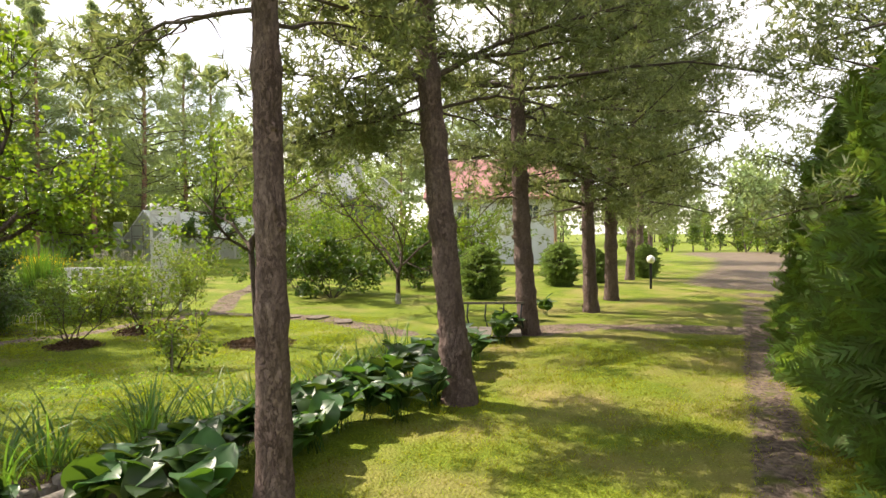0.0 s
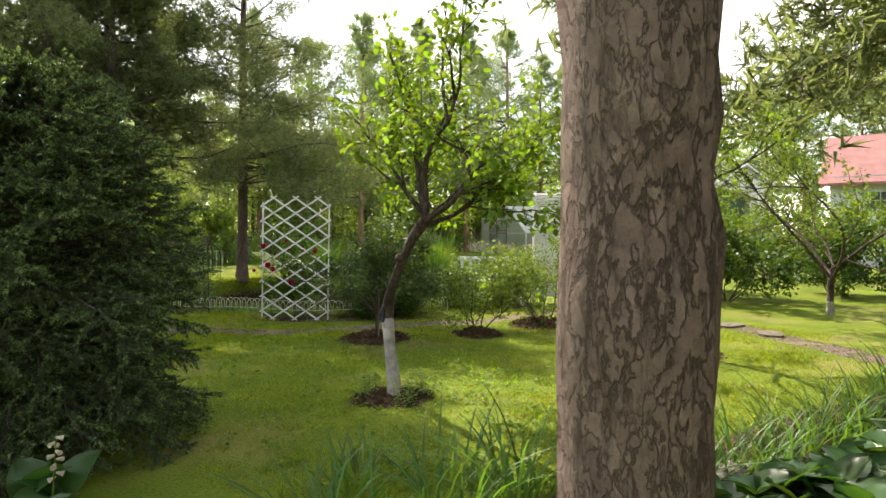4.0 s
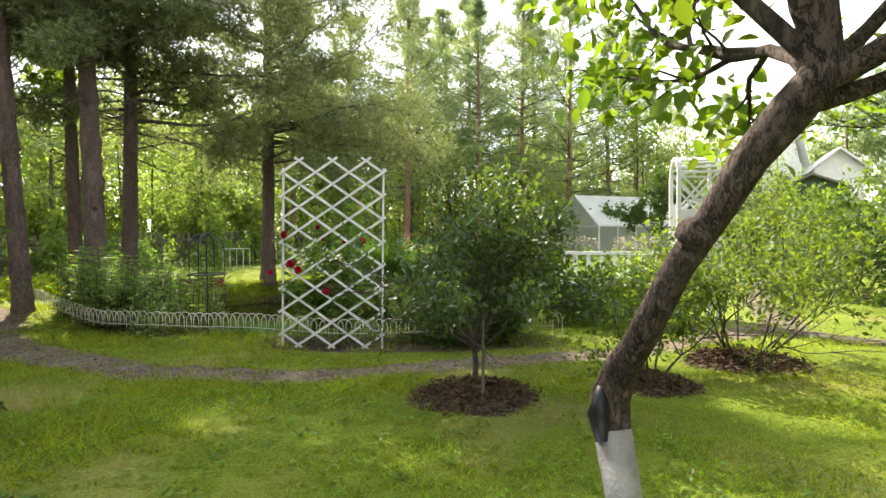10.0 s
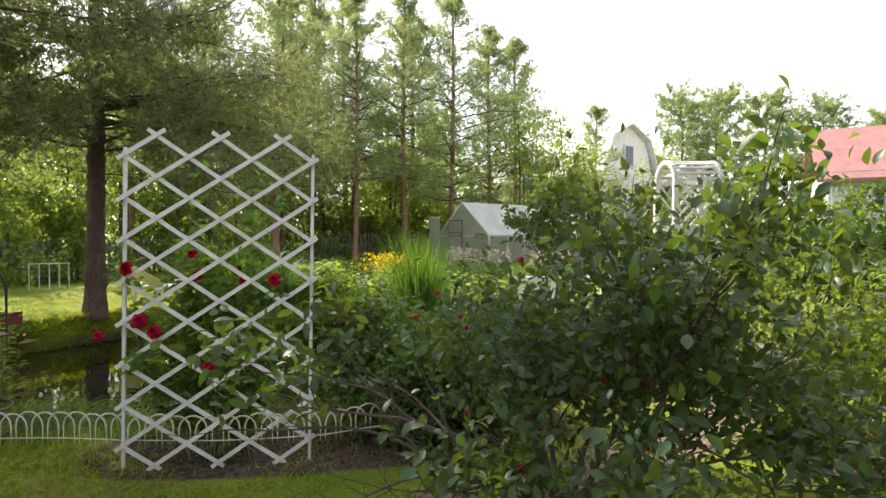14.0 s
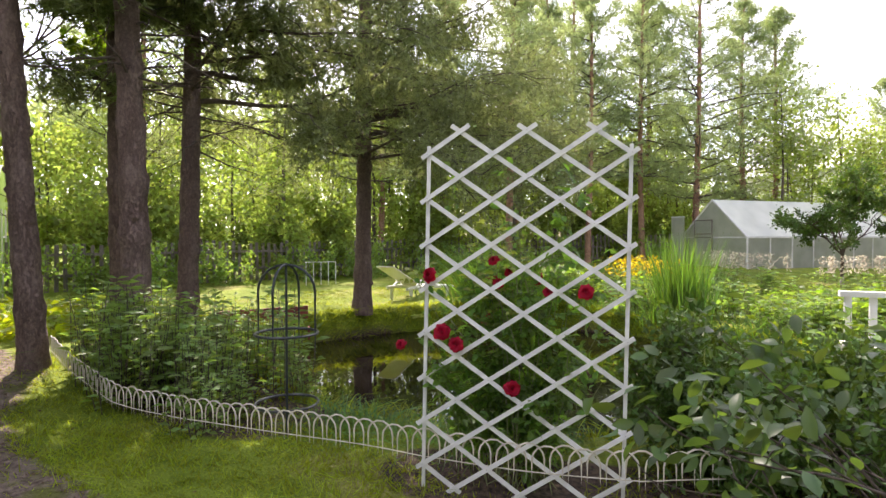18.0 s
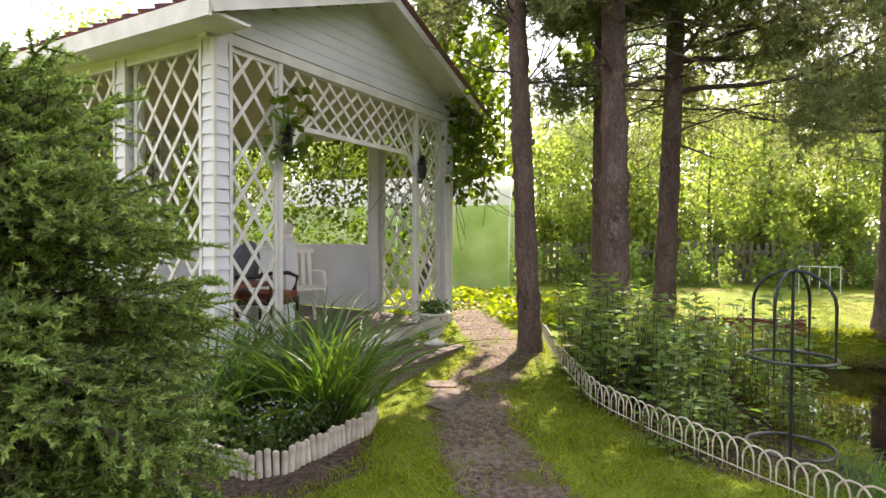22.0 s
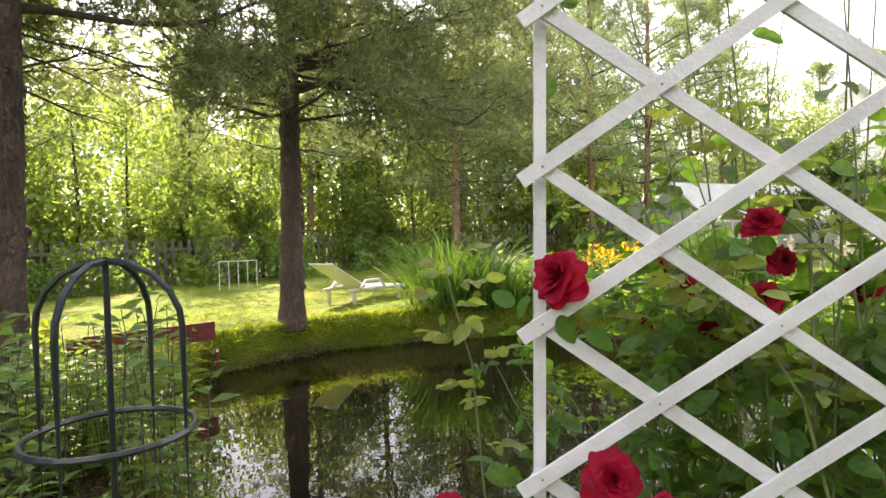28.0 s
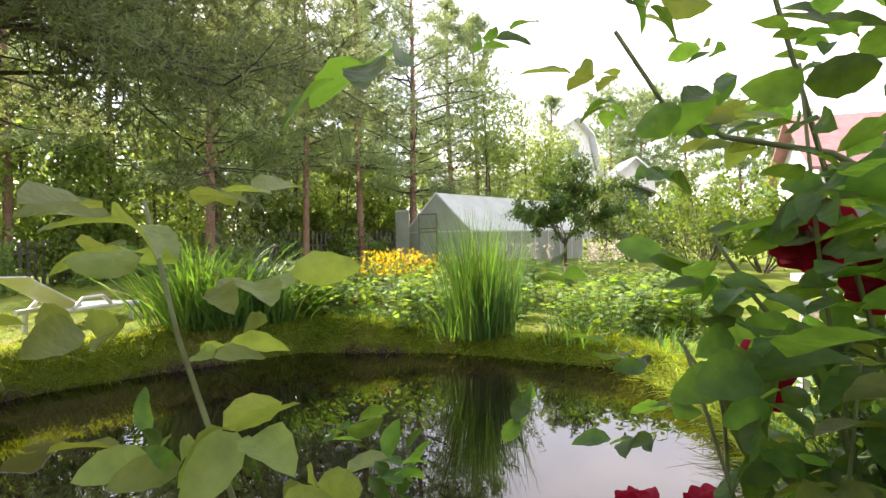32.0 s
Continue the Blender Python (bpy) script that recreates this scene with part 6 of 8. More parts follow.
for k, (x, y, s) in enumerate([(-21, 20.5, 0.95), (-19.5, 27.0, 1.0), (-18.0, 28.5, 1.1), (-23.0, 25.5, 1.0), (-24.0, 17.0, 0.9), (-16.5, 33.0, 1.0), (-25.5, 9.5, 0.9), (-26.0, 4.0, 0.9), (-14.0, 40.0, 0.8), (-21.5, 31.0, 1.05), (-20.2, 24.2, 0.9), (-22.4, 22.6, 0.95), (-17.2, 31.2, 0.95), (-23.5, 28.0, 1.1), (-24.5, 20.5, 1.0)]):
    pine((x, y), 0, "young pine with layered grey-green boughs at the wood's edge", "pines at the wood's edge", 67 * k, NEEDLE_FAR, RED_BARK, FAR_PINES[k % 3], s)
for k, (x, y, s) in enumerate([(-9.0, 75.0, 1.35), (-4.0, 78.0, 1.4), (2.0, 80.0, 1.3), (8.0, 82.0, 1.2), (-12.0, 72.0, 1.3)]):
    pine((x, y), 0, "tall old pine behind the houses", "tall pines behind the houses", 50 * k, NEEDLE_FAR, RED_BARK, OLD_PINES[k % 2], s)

far_house("entrance_porch", (-9.6, 47.6, 1.0), 20, 2.6, 2.4, 4.2, 5.4, PALE_WALL, ROOF_PALE, "small white gabled porch before the pale house")
far_house("garden_shed", (-10.2, 43.0, 1.0), 4, 2.6, 2.6, 3.0, 3.5, material("dark green boards", (0.075, 0.11, 0.075), 0.8, (0.05, 0.075, 0.05), 6.0), GREY_WOOD, "low dark green boarded garden shed")
BIRCH = [shrub_meshes(760 + k, 6.5, 0.10, 4, 1, 14, 0.13, 0.035, kids=(4, 7)) for k in range(2)]
for k, (x, y, s) in enumerate([(-13.6, 36.5, 1.0), (-12.6, 37.5, 0.9), (-11.6, 36.0, 0.8), (-14.6, 38.0, 1.0), (-10.6, 38.5, 0.8)]):
    shrub((x, y), 0, "slender young birch with thin pale stems and sparse leaves", YOUNG_LEAF, "young birches before the house", "birch", BIRCH[k % 2], 50 * k, s, "birch_tree", PALE_BARK)
for k, (x, y, s) in enumerate([(-8.2, 21.5, 1.0), (-6.6, 23.0, 1.2), (-4.8, 21.0, 1.0), (-7.4, 27.0, 1.3), (-3.0, 22.5, 1.2), (-1.0, 24.5, 1.4), (-9.8, 29.0, 1.2)]):
    shrub((x, y), 0, "full leafy garden shrub beyond the lawn", APPLE_LEAF if k % 2 else COOL_LEAF, "shrubs beyond the lawn", "shrub", FAR_SHRUBS[k % 2], 55 * k, s)

# ---------------------------------------------------------------- beds, flowers and garden things


def broad_leaf(size, width, arch, seed):
    """One thick spoon-shaped leaf with a sunken midrib and wavy rim, on its stalk."""
    r = np.random.default_rng(seed)
    s = np.concatenate([[0.0, 0.26], 0.30 + 0.70 * np.sin(np.linspace(0.05, math.pi / 2, 9)) ** 1.2])
    u = np.clip((s - 0.27) / 0.73, 0, 1)
    w = np.maximum(0.035, np.sin(np.pi * u ** 0.85) ** 0.62) * width / 2
    rows = []
    for a, b, f in zip(s, w, u):
        z = arch * math.sin(a * 2.6) - 0.25 * a * a * arch
        for side in np.linspace(-1, 1, 7):
            wav = (0.035 * math.sin(a * 9 + side * 2.2 + seed) + 0.018 * math.sin(a * 21 + side * 5 + 2 * seed)) * size * abs(side) * f ** 0.5
            rows.append((side * b * size * (1 - 0.10 * side * side), a * size, (z + 0.15 * side * side * b) * size + wav + r.normal() * 0.0015))
    q = [[i * 7 + j, i * 7 + j + 1, (i + 1) * 7 + j + 1, (i + 1) * 7 + j] for i in range(len(s) - 1) for j in range(6)]
    return mesh_of("leaf", np.array(rows), q, True)


BERGENIA_LEAVES = [broad_leaf(0.31, 0.64, 0.45, 1), broad_leaf(0.28, 0.72, 0.6, 2), broad_leaf(0.34, 0.60, 0.3, 3)]


def bergenia(x, y, seed, count=8, size=1.0, mat=BERGENIA, label="bergenia clump with big glossy dark green leaves", group="bergenia bed under the pines"):
    r = np.random.default_rng(seed)
    ob = thing("bergenia_plant", pose(x, y, ground_at(x, y) - 0.01, 0, 0, r.uniform(0, 360)), label, "bergenia", group)
    for k in range(count):
        m = Matrix.Rotation(k * 2.4 + r.uniform(-0.3, 0.3), 4, "Z") @ Matrix.Translation((0, 0.02 + 0.05 * r.uniform(), 0.02)) @ Matrix.Rotation(radians(r.uniform(34, 80)), 4, "X") @ Matrix.Rotation(r.uniform(-0.4, 0.4), 4, "Y") @ Matrix.Scale(size * r.uniform(0.8, 1.2), 4)
        part("leaf", BERGENIA_LEAVES[k % 3], mat, ob, at=m)


spots = np.random.default_rng(61)
for k in range(46):
    s = k / 45
    bx, by = np.interp(s, [0, 0.3, 0.6, 1], [-1.75, -1.15, -0.62, -0.05]), np.interp(s, [0, 0.3, 0.6, 1], [3.55, 4.55, 5.9, 8.2])
    off = spots.uniform(-0.42, 0.30)
    bergenia(bx + off, by - off * 0.4 + spots.uniform(-0.1, 0.1), 300 + k, 11 if s < 0.7 else 7, 1.12)
for k, (x, y) in enumerate([(-2.75, 3.25), (-2.45, 3.5), (-3.05, 3.05), (-2.6, 3.0), (-3.55, 2.35), (-3.8, 2.15), (0.35, 9.0), (0.5, 9.9), (0.9, 11.2), (1.2, 12.0), (0.3, 10.6)]):
    bergenia(x, y, 360 + k, 14 if k < 6 else 11, 1.2 if k < 6 else 1.12)
for k, (x, y) in enumerate([(-3.75, 2.62), (-4.02, 2.48), (-4.25, 2.62), (-3.6, 2.38)]):
    bergenia(x, y, 380 + k, 10, 0.95, HOSTA, "hosta clump with broad grey-green leaves before the spruce", "hostas before the spruce")
spike = thing("hosta_flower_spike", (-4.12, 2.6, ground_at(-4.12, 2.6)), "slender hosta flower stalk with small pale bells", "flower stalk")
part("stalk", tube([(0, 0, -0.02), (0.01, 0, 0.3), (0.0, 0.02, 0.52)], [0.005, 0.004, 0.002], 6), FERN, spike)
bell = mesh_of("bell", *lathe([(0.001, 0.0), (0.006, 0.004), (0.009, 0.02), (0.013, 0.032)], 8), smooth=True)
for k in range(10):
    part("bell", bell, PALE_FLOWER, spike, at=Matrix.Translation((0.003, 0.014, 0.33 + k * 0.02)) @ Matrix.Rotation(k * 2.4, 4, "Z") @ Matrix.Rotation(radians(105), 4, "X"))
twig_r = np.random.default_rng(395)
seedling = thing("sapling", (-1.98, 1.60, ground_at(-1.98, 1.60)), "thin young tree with a few broad toothed leaves", "sapling")
seedling_stem = np.array([(0, 0, -0.03), (0.03, 0.02, 0.6), (0.05, 0.03, 1.2), (0.12, 0.06, 1.46), (0.20, 0.09, 1.56)])
part("stem", mesh_of("stem", *tube(seedling_stem, [0.011, 0.009, 0.006, 0.004, 0.002], 7), smooth=True), TWIG, seedling)


def blade_clump(name, x, y, count, height, width, label, category, group, mat, seed, spread=0.5, foot=0.1, bend=0.5, steps=5, lift=0.0):
    r = np.random.default_rng(seed)
    ob = thing(name, (x, y, ground_at(x, y) + lift), label, category, group)
    base = np.concatenate([r.normal(size=(count, 2)) * foot, np.full((count, 1), -0.02)], 1)
    way = np.concatenate([base[:, :2] / foot * 0.3 * spread + r.normal(size=(count, 2)) * 0.35 * spread, np.ones((count, 1))], 1)
    tall = height * r.uniform(0.55, 1.15, count)
    if name != "daylily_clump":
        tagged(part("foliage", blade_quads(base, way, tall, width, bend, steps, r), mat, ob), kind="stuff")
        return ob
    order = np.argsort(np.arctan2(base[:, 1], base[:, 0]))
    for fan in np.array_split(order, max(4, count // 16)):
        part("leaf_fan", blade_quads(base[fan], way[fan], tall[fan], width, bend, steps, r), mat, ob)
    return ob


for k, (x, y, h) in enumerate([(-2.75, 4.35, 0.55), (-2.35, 4.75, 0.6), (-2.95, 4.0, 0.5), (-2.05, 5.35, 0.62), (-1.75, 6.0, 0.55), (-1.6, 6.6, 0.6), (-3.25, 3.45, 0.45), (-1.3, 7.4, 0.6), (-1.05, 8.1, 0.65), (-2.5, 5.1, 0.5), (-1.9, 5.7, 0.5), (-1.45, 7.0, 0.55), (-3.5, 3.9, 0.35)]):
    blade_clump("iris_clump", x, y, 52, h * 1.3, 0.018, "clump of upright iris blades beside the ditch", "iris", "irises along the ditch", BLADE, 400 + k, 0.7, 0.10, 0.35)

log = mesh_of("log", *tube([(0, -0.11, 0), (0, 0.11, 0)], [0.062, 0.060], 9), smooth=True)
edging = thing("log_edging", (0, 0, 0), "row of short weathered logs edging the ditch", "edging")
LOG_LINE = [(-3.55, 2.55), (-2.62, 4.05), (-2.15, 5.2), (-1.75, 6.1)]
log_run = np.concatenate([[0], np.cumsum([math.dist(a, b) for a, b in zip(LOG_LINE, LOG_LINE[1:])])])
for k in range(int(log_run[-1] / 0.115)):
    x, y = np.interp(k * 0.115, log_run, [p[0] for p in LOG_LINE]), np.interp(k * 0.115, log_run, [p[1] for p in LOG_LINE])
    part("log", log, GREY_WOOD, edging, at=pose(x, y, ground_at(x, y) - 0.03 + 0.02 * math.sin(k * 1.9), 90, 0, 0) @ Matrix.Rotation(radians(8 * math.sin(k * 2.3)), 4, "X"))

old_log = thing("fallen_log", (0, 0, 0), "long weathered grey log lying beside the ditch", "log")
log_way = [(-2.30, 3.55), (-2.16, 3.95), (-2.02, 4.4), (-1.93, 4.85), (-1.86, 5.35)]
part("trunk", mesh_of("trunk", *tube([(x, y, max(ground_at(x, y), -0.06) + 0.06) for x, y in log_way], [0.085, 0.095, 0.10, 0.095, 0.085], 12), smooth=True), GREY_WOOD, old_log)

# rose bush on the trellis


def rose_mesh(radius, seed):
    """A full double rose: whorls of broad cupped petals with rolled, ruffled rims round a tight heart."""
    r = np.random.default_rng(seed)
    pieces = []
    n = 9
    for whorl, (count, lean, ln, wide) in enumerate([(3, 0.05, 0.66, 0.42), (4, 0.16, 0.74, 0.55), (5, 0.32, 0.80, 0.62), (5, 0.54, 0.86, 0.70), (5, 0.82, 0.92, 0.76), (6, 1.12, 0.94, 0.78), (6, 1.42, 0.92, 0.78)]):
        for k in range(count):
            t = k * 2 * math.pi / count + whorl * 0.62 + r.uniform(-0.25, 0.25)
            tip, phase, curl = r.uniform(0.90, 1.02), r.uniform(0, 6.28), r.uniform(0.5, 1.8)
            rows = []
            for a in np.linspace(0, 1, n):
                for b in np.linspace(-1, 1, n):
                    f = a * (1 - 0.05 * b * b) * tip
                    ang = lean * (0.45 + 0.75 * f)
                    out = 0.05 + ln * math.sin(ang) * f + 0.07 * curl * max(0.0, f - 0.70) ** 1.5 * 6 * (0.4 + lean)
                    up = ln * math.cos(ang) * f - 0.05 * curl * max(0.0, f - 0.78) * 6 * lean
                    half = wide * ln * 1.12 * max(0.02, 1 - abs(1.96 * a - 1.0) ** 3.2) ** 0.5
                    sweep = b * min(1.15, half / max(out, 0.28))
                    ruffle = 0.05 * math.sin(3.6 * b + phase) * f * f
                    rows.append(np.array([math.cos(t + sweep) * (out + ruffle), math.sin(t + sweep) * (out + ruffle), up + ruffle * 1.2]) * radius)
            q = [[i * n + j, i * n + j + 1, (i + 1) * n + j + 1, (i + 1) * n + j] for i in range(n - 1) for j in range(n - 1)]
            pieces.append((np.array(rows), np.array(q)))
    return mesh_of("flower", *joined(pieces), smooth=True)


ROSES = [rose_mesh(0.060, 1), rose_mesh(0.054, 2)]


def compound_leaves(points, ways, size, r):
    """Rose leaves: five or seven leaflets on a stalk."""
    base, way, ln = [], [], []
    for p, d in zip(points, unit(ways)):
        side = unit(np.cross(d, [0, 0, 1.0]) + r.normal(size=3) * 0.2)
        for f, s in ((0.45, -1), (0.45, 1), (0.8, -1), (0.8, 1), (1.15, 0)):
            base.append(p + d * size * 1.6 * f)
            way.append(d * 0.55 + side * s * 0.85 + [0, 0, -0.1] if s else d)
            ln.append(size * (0.8 + 0.35 * f) * r.uniform(0.85, 1.15))
    return np.array(base), np.array(way), np.array(ln)


def toothed_leaves(base, along, size, width, r, face=None, rows=9):
    """Rose leaflets: broad ovals with a toothed rim, a sunken midrib and a wavy curl."""
    n = len(base)
    along = unit(along)
    nrm = r.normal(size=(n, 3)) * 0.7 + np.array([0, 0, 1.0]) if face is None else np.asarray(face, float)
    nrm = unit(nrm - along * (nrm * along).sum(-1, keepdims=True))
    side = np.cross(along, nrm)
    size = np.asarray(size)[:, None]
    curl, wave = r.uniform(0.05, 0.38, (n, 1)), r.uniform(0, 6.28, (n, 1))
    vs = []
    for k in range(rows):
        s = k / (rows - 1)
        w = (math.sin(math.pi * s ** 0.82) ** 0.62 if 0 < s < 1 else 0.02) * (1.04 if k % 2 else 0.95)
        c = base + along * size * s - nrm * size * curl * s * s
        for e in (-1, -0.5, 0, 0.5, 1):
            vs.append(c + side * size * width * 0.52 * w * e + nrm * size * (0.10 * abs(e) ** 1.5 * w + 0.025 * abs(e) * np.sin(wave + 9 * s + 2 * e)))
    v = np.stack(vs, 1).reshape(-1, 3)
    k = np.arange(n)[:, None] * rows * 5
    q = np.concatenate([k + [i * 5 + j, i * 5 + j + 1, i * 5 + j + 6, i * 5 + j + 5] for i in range(rows - 1) for j in range(4)])
    return v, q


def rose_bush():
    r = np.random.default_rng(77)
    u, out = TRELLIS_ALONG, np.cross(TRELLIS_ALONG, [0, 0, 1.0])
    ob = thing("climbing_rose", (-9.4, 7.3, 0.0), "climbing rose with crimson double flowers woven through the trellis", "rose")
    pts, ways = [], []
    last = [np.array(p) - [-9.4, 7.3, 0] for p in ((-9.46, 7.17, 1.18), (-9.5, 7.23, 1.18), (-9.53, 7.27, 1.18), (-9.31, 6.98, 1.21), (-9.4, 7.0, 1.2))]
    for k in range(64):
        a = r.uniform(-0.05, 1.05)
        start = u * (0.25 + 0.5 * r.uniform()) - out * r.uniform(0.08, 0.3) + [0, 0, -0.03]
        goal = u * a - out * r.uniform(-0.02, 0.38) + [0, 0, r.uniform(0.6, 2.05) if k > 8 else r.uniform(0.5, 1.3)]
        mid = (start + goal) / 2 - out * 0.1 + r.normal(size=3) * 0.08
        c = np.array([start * (1 - t) ** 2 + mid * 2 * t * (1 - t) + goal * t * t for t in np.linspace(0, 1, 9)])
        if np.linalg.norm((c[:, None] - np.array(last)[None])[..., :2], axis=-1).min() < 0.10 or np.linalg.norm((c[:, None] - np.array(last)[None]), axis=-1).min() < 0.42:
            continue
        part("cane", mesh_of("cane", *tube(c, np.linspace(0.0034, 0.0014, 9), 5), smooth=True), ROSE_STEM, ob)
        for j in range(15):
            f = r.uniform(0.25, 1.0) * 8
            i = min(int(f), 7)
            p = c[i] + (c[i + 1] - c[i]) * (f - i)
            pts.append(p)
            ways.append(r.normal(size=3) + [0, 0, 0.2] + out * 0.3)
    pts, ways = np.array(pts), np.array(ways)
    b, w, ln = compound_leaves(pts, ways, 0.055, r)
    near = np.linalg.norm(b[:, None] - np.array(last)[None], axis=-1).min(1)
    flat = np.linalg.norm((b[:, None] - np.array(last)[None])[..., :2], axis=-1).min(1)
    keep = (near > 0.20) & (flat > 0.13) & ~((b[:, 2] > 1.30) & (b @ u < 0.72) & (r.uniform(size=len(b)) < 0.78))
    part("foliage", mesh_of("foliage", *toothed_leaves(b[keep], w[keep], ln[keep] * 0.92, 0.56, r), smooth=True), ROSE_LEAF, ob)
    for k, (a, z, o, s) in enumerate([(0.022, 1.232, 0.026, 0.80), (0.09, 0.915, 0.04, 0.9), (0.17, 0.85, 0.04, 0.75), (0.37, 1.31, -0.06, 0.62), (0.68, 1.14, -0.05, 0.6), (0.87, 1.15, 0.04, 0.8), (0.48, 0.62, 0.04, 0.75), (-0.17, 0.82, -0.05, 0.6),
                                      (0.39, 1.18, -0.10, 0.55), (0.45, 1.24, -0.16, 0.55), (0.36, 1.10, -0.26, 0.5), (0.31, 1.21, -0.39, 0.6), (0.35, 1.18, -0.36, 0.55), (0.29, 1.09, -0.42, 0.6), (0.25, 0.92, -0.53, 0.6), (0.30, 0.93, -0.49, 0.6), (0.62, 1.2, -0.2, 0.7)]):
        p = u * a + [0, 0, z - 0.01] + out * o
        face = unit(out * (1 if o > -0.2 else -0.3) + np.array([r.normal() * 0.25, r.normal() * 0.25, 0.45]))
        if k == 0:
            face = unit(np.array([-0.12, -0.9, 0.34]))
        if o <= -0.2:
            face = unit(np.array([-0.6, -0.7, 0.35]) + r.normal(size=3) * 0.2)
        m = Matrix.Translation(p) @ Vector(face).to_track_quat("Z", "Y").to_matrix().to_4x4() @ Matrix.Scale(s, 4)
        f = part("flower", ROSES[k % 2], RED_PETAL, ob, "crimson double rose", at=m)
    # the leafy shoot that leans out over the water, and high arching sprays
    for path, n, size in (([(-0.38, 0.52, 0.0), (-0.44, 0.38, 0.6), (-0.455, 0.36, 0.95), (-0.49, 0.325, 1.13), (-0.505, 0.31, 1.24)], 12, 0.076),
                          ([(0.12, 0.5, 0.9), (0.12, 0.50, 1.20), (0.02, 0.51, 1.27), (-0.06, 0.515, 1.29), (-0.11, 0.50, 1.32), (-0.15, 0.47, 1.38)], 6, 0.05),
                          ([(0.3, 0.45, 0.9), (0.3, 0.40, 1.3), (0.22, 0.38, 1.45), (0.10, 0.38, 1.53)], 10, 0.055), ([(0.2, 0.5, 0.5), (0.08, 0.5, 0.85), (0.02, 0.46, 1.02)], 8, 0.06), ([(0.25, 0.45, 0.8), (0.2, 0.36, 1.1), (0.13, 0.30, 1.19)], 8, 0.055), ([(0.35, 0.4, 0.7), (0.30, 0.33, 1.0), (0.22, 0.27, 1.16), (0.14, 0.24, 1.22)], 9, 0.06), ([(0.3, 0.5, 0.6), (0.2, 0.46, 0.9), (0.1, 0.42, 1.06), (0.03, 0.40, 1.12)], 9, 0.06), ([(0.4, 0.5, 0.8), (0.36, 0.42, 1.2), (0.28, 0.36, 1.3), (0.2, 0.33, 1.33)], 9, 0.055), ([(0.15, 0.6, 0.4), (0.05, 0.55, 0.8), (-0.05, 0.5, 0.93)], 8, 0.06)):
        c = np.array(path)
        part("shoot", mesh_of("shoot", *tube(c, np.linspace(0.0038, 0.0018, len(c)), 6), smooth=True), ROSE_STEM, ob)
        q, d = [], []
        for j in range(n):
            f = (0.35 + 0.65 * j / (n - 1)) * (len(c) - 1)
            i = min(int(f), len(c) - 2)
            q.append(c[i] + (c[i + 1] - c[i]) * (f - i))
            t = j * 2.4
            d.append([math.cos(t), math.sin(t), 0.15])
        b, w, ln = compound_leaves(np.array(q), np.array(d), size * 0.72, r)
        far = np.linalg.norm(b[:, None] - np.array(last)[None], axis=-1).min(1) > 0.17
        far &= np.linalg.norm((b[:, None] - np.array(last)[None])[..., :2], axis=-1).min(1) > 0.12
        part("shoot_foliage", mesh_of("shoot_foliage", *toothed_leaves(b[far], w[far], ln[far] * 0.92, 0.54, r), smooth=True), FRESH_ROSE_LEAF, ob, "fresh yellow-green leaves")
    for root, tip, size, facing in (((-0.052, -0.014, 1.176), (-0.096, -0.026, 1.198), 0.047, (-0.1, -1, 0.6)), ((-0.026, -0.008, 1.190), (-0.046, -0.022, 1.156), 0.042, (-0.4, -1, 0.2)),
                                    ((0.032, -0.012, 1.165), (0.052, -0.004, 1.120), 0.050, (0.2, -1, 0.1)), ((0.06, 0.02, 1.14), (0.11, 0.03, 1.11), 0.05, (0.1, -0.8, 0.6))):
        root, tip = np.array(root), np.array(tip)
        part("leaf", mesh_of("leaf", *toothed_leaves(root[None], (tip - root)[None], np.array([size]), 0.60, r, np.array([facing]), 21), smooth=True), SHADED_ROSE_LEAF, ob, "large leaf beside the bloom, coloured as in shade")
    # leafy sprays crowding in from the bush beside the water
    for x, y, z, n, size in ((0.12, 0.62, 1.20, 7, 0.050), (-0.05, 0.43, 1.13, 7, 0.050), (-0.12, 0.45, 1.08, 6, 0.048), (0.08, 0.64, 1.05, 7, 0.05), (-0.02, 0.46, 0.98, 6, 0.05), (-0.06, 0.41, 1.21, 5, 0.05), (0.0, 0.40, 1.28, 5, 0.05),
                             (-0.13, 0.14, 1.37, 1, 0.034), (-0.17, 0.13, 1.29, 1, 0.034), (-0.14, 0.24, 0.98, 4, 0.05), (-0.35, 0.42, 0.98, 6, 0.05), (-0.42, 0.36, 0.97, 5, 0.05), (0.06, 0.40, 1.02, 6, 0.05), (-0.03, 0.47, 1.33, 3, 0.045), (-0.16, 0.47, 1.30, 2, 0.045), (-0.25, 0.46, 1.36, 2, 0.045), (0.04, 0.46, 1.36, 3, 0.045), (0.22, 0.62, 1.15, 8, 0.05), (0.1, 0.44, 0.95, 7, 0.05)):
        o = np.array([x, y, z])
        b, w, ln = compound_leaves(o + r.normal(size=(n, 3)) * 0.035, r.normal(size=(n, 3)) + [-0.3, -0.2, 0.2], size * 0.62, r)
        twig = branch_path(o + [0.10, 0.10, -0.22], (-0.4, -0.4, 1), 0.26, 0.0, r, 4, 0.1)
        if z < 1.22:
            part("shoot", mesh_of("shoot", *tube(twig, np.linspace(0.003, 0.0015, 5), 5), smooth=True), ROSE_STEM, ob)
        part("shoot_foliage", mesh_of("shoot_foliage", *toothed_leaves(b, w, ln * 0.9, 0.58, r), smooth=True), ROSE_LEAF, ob)


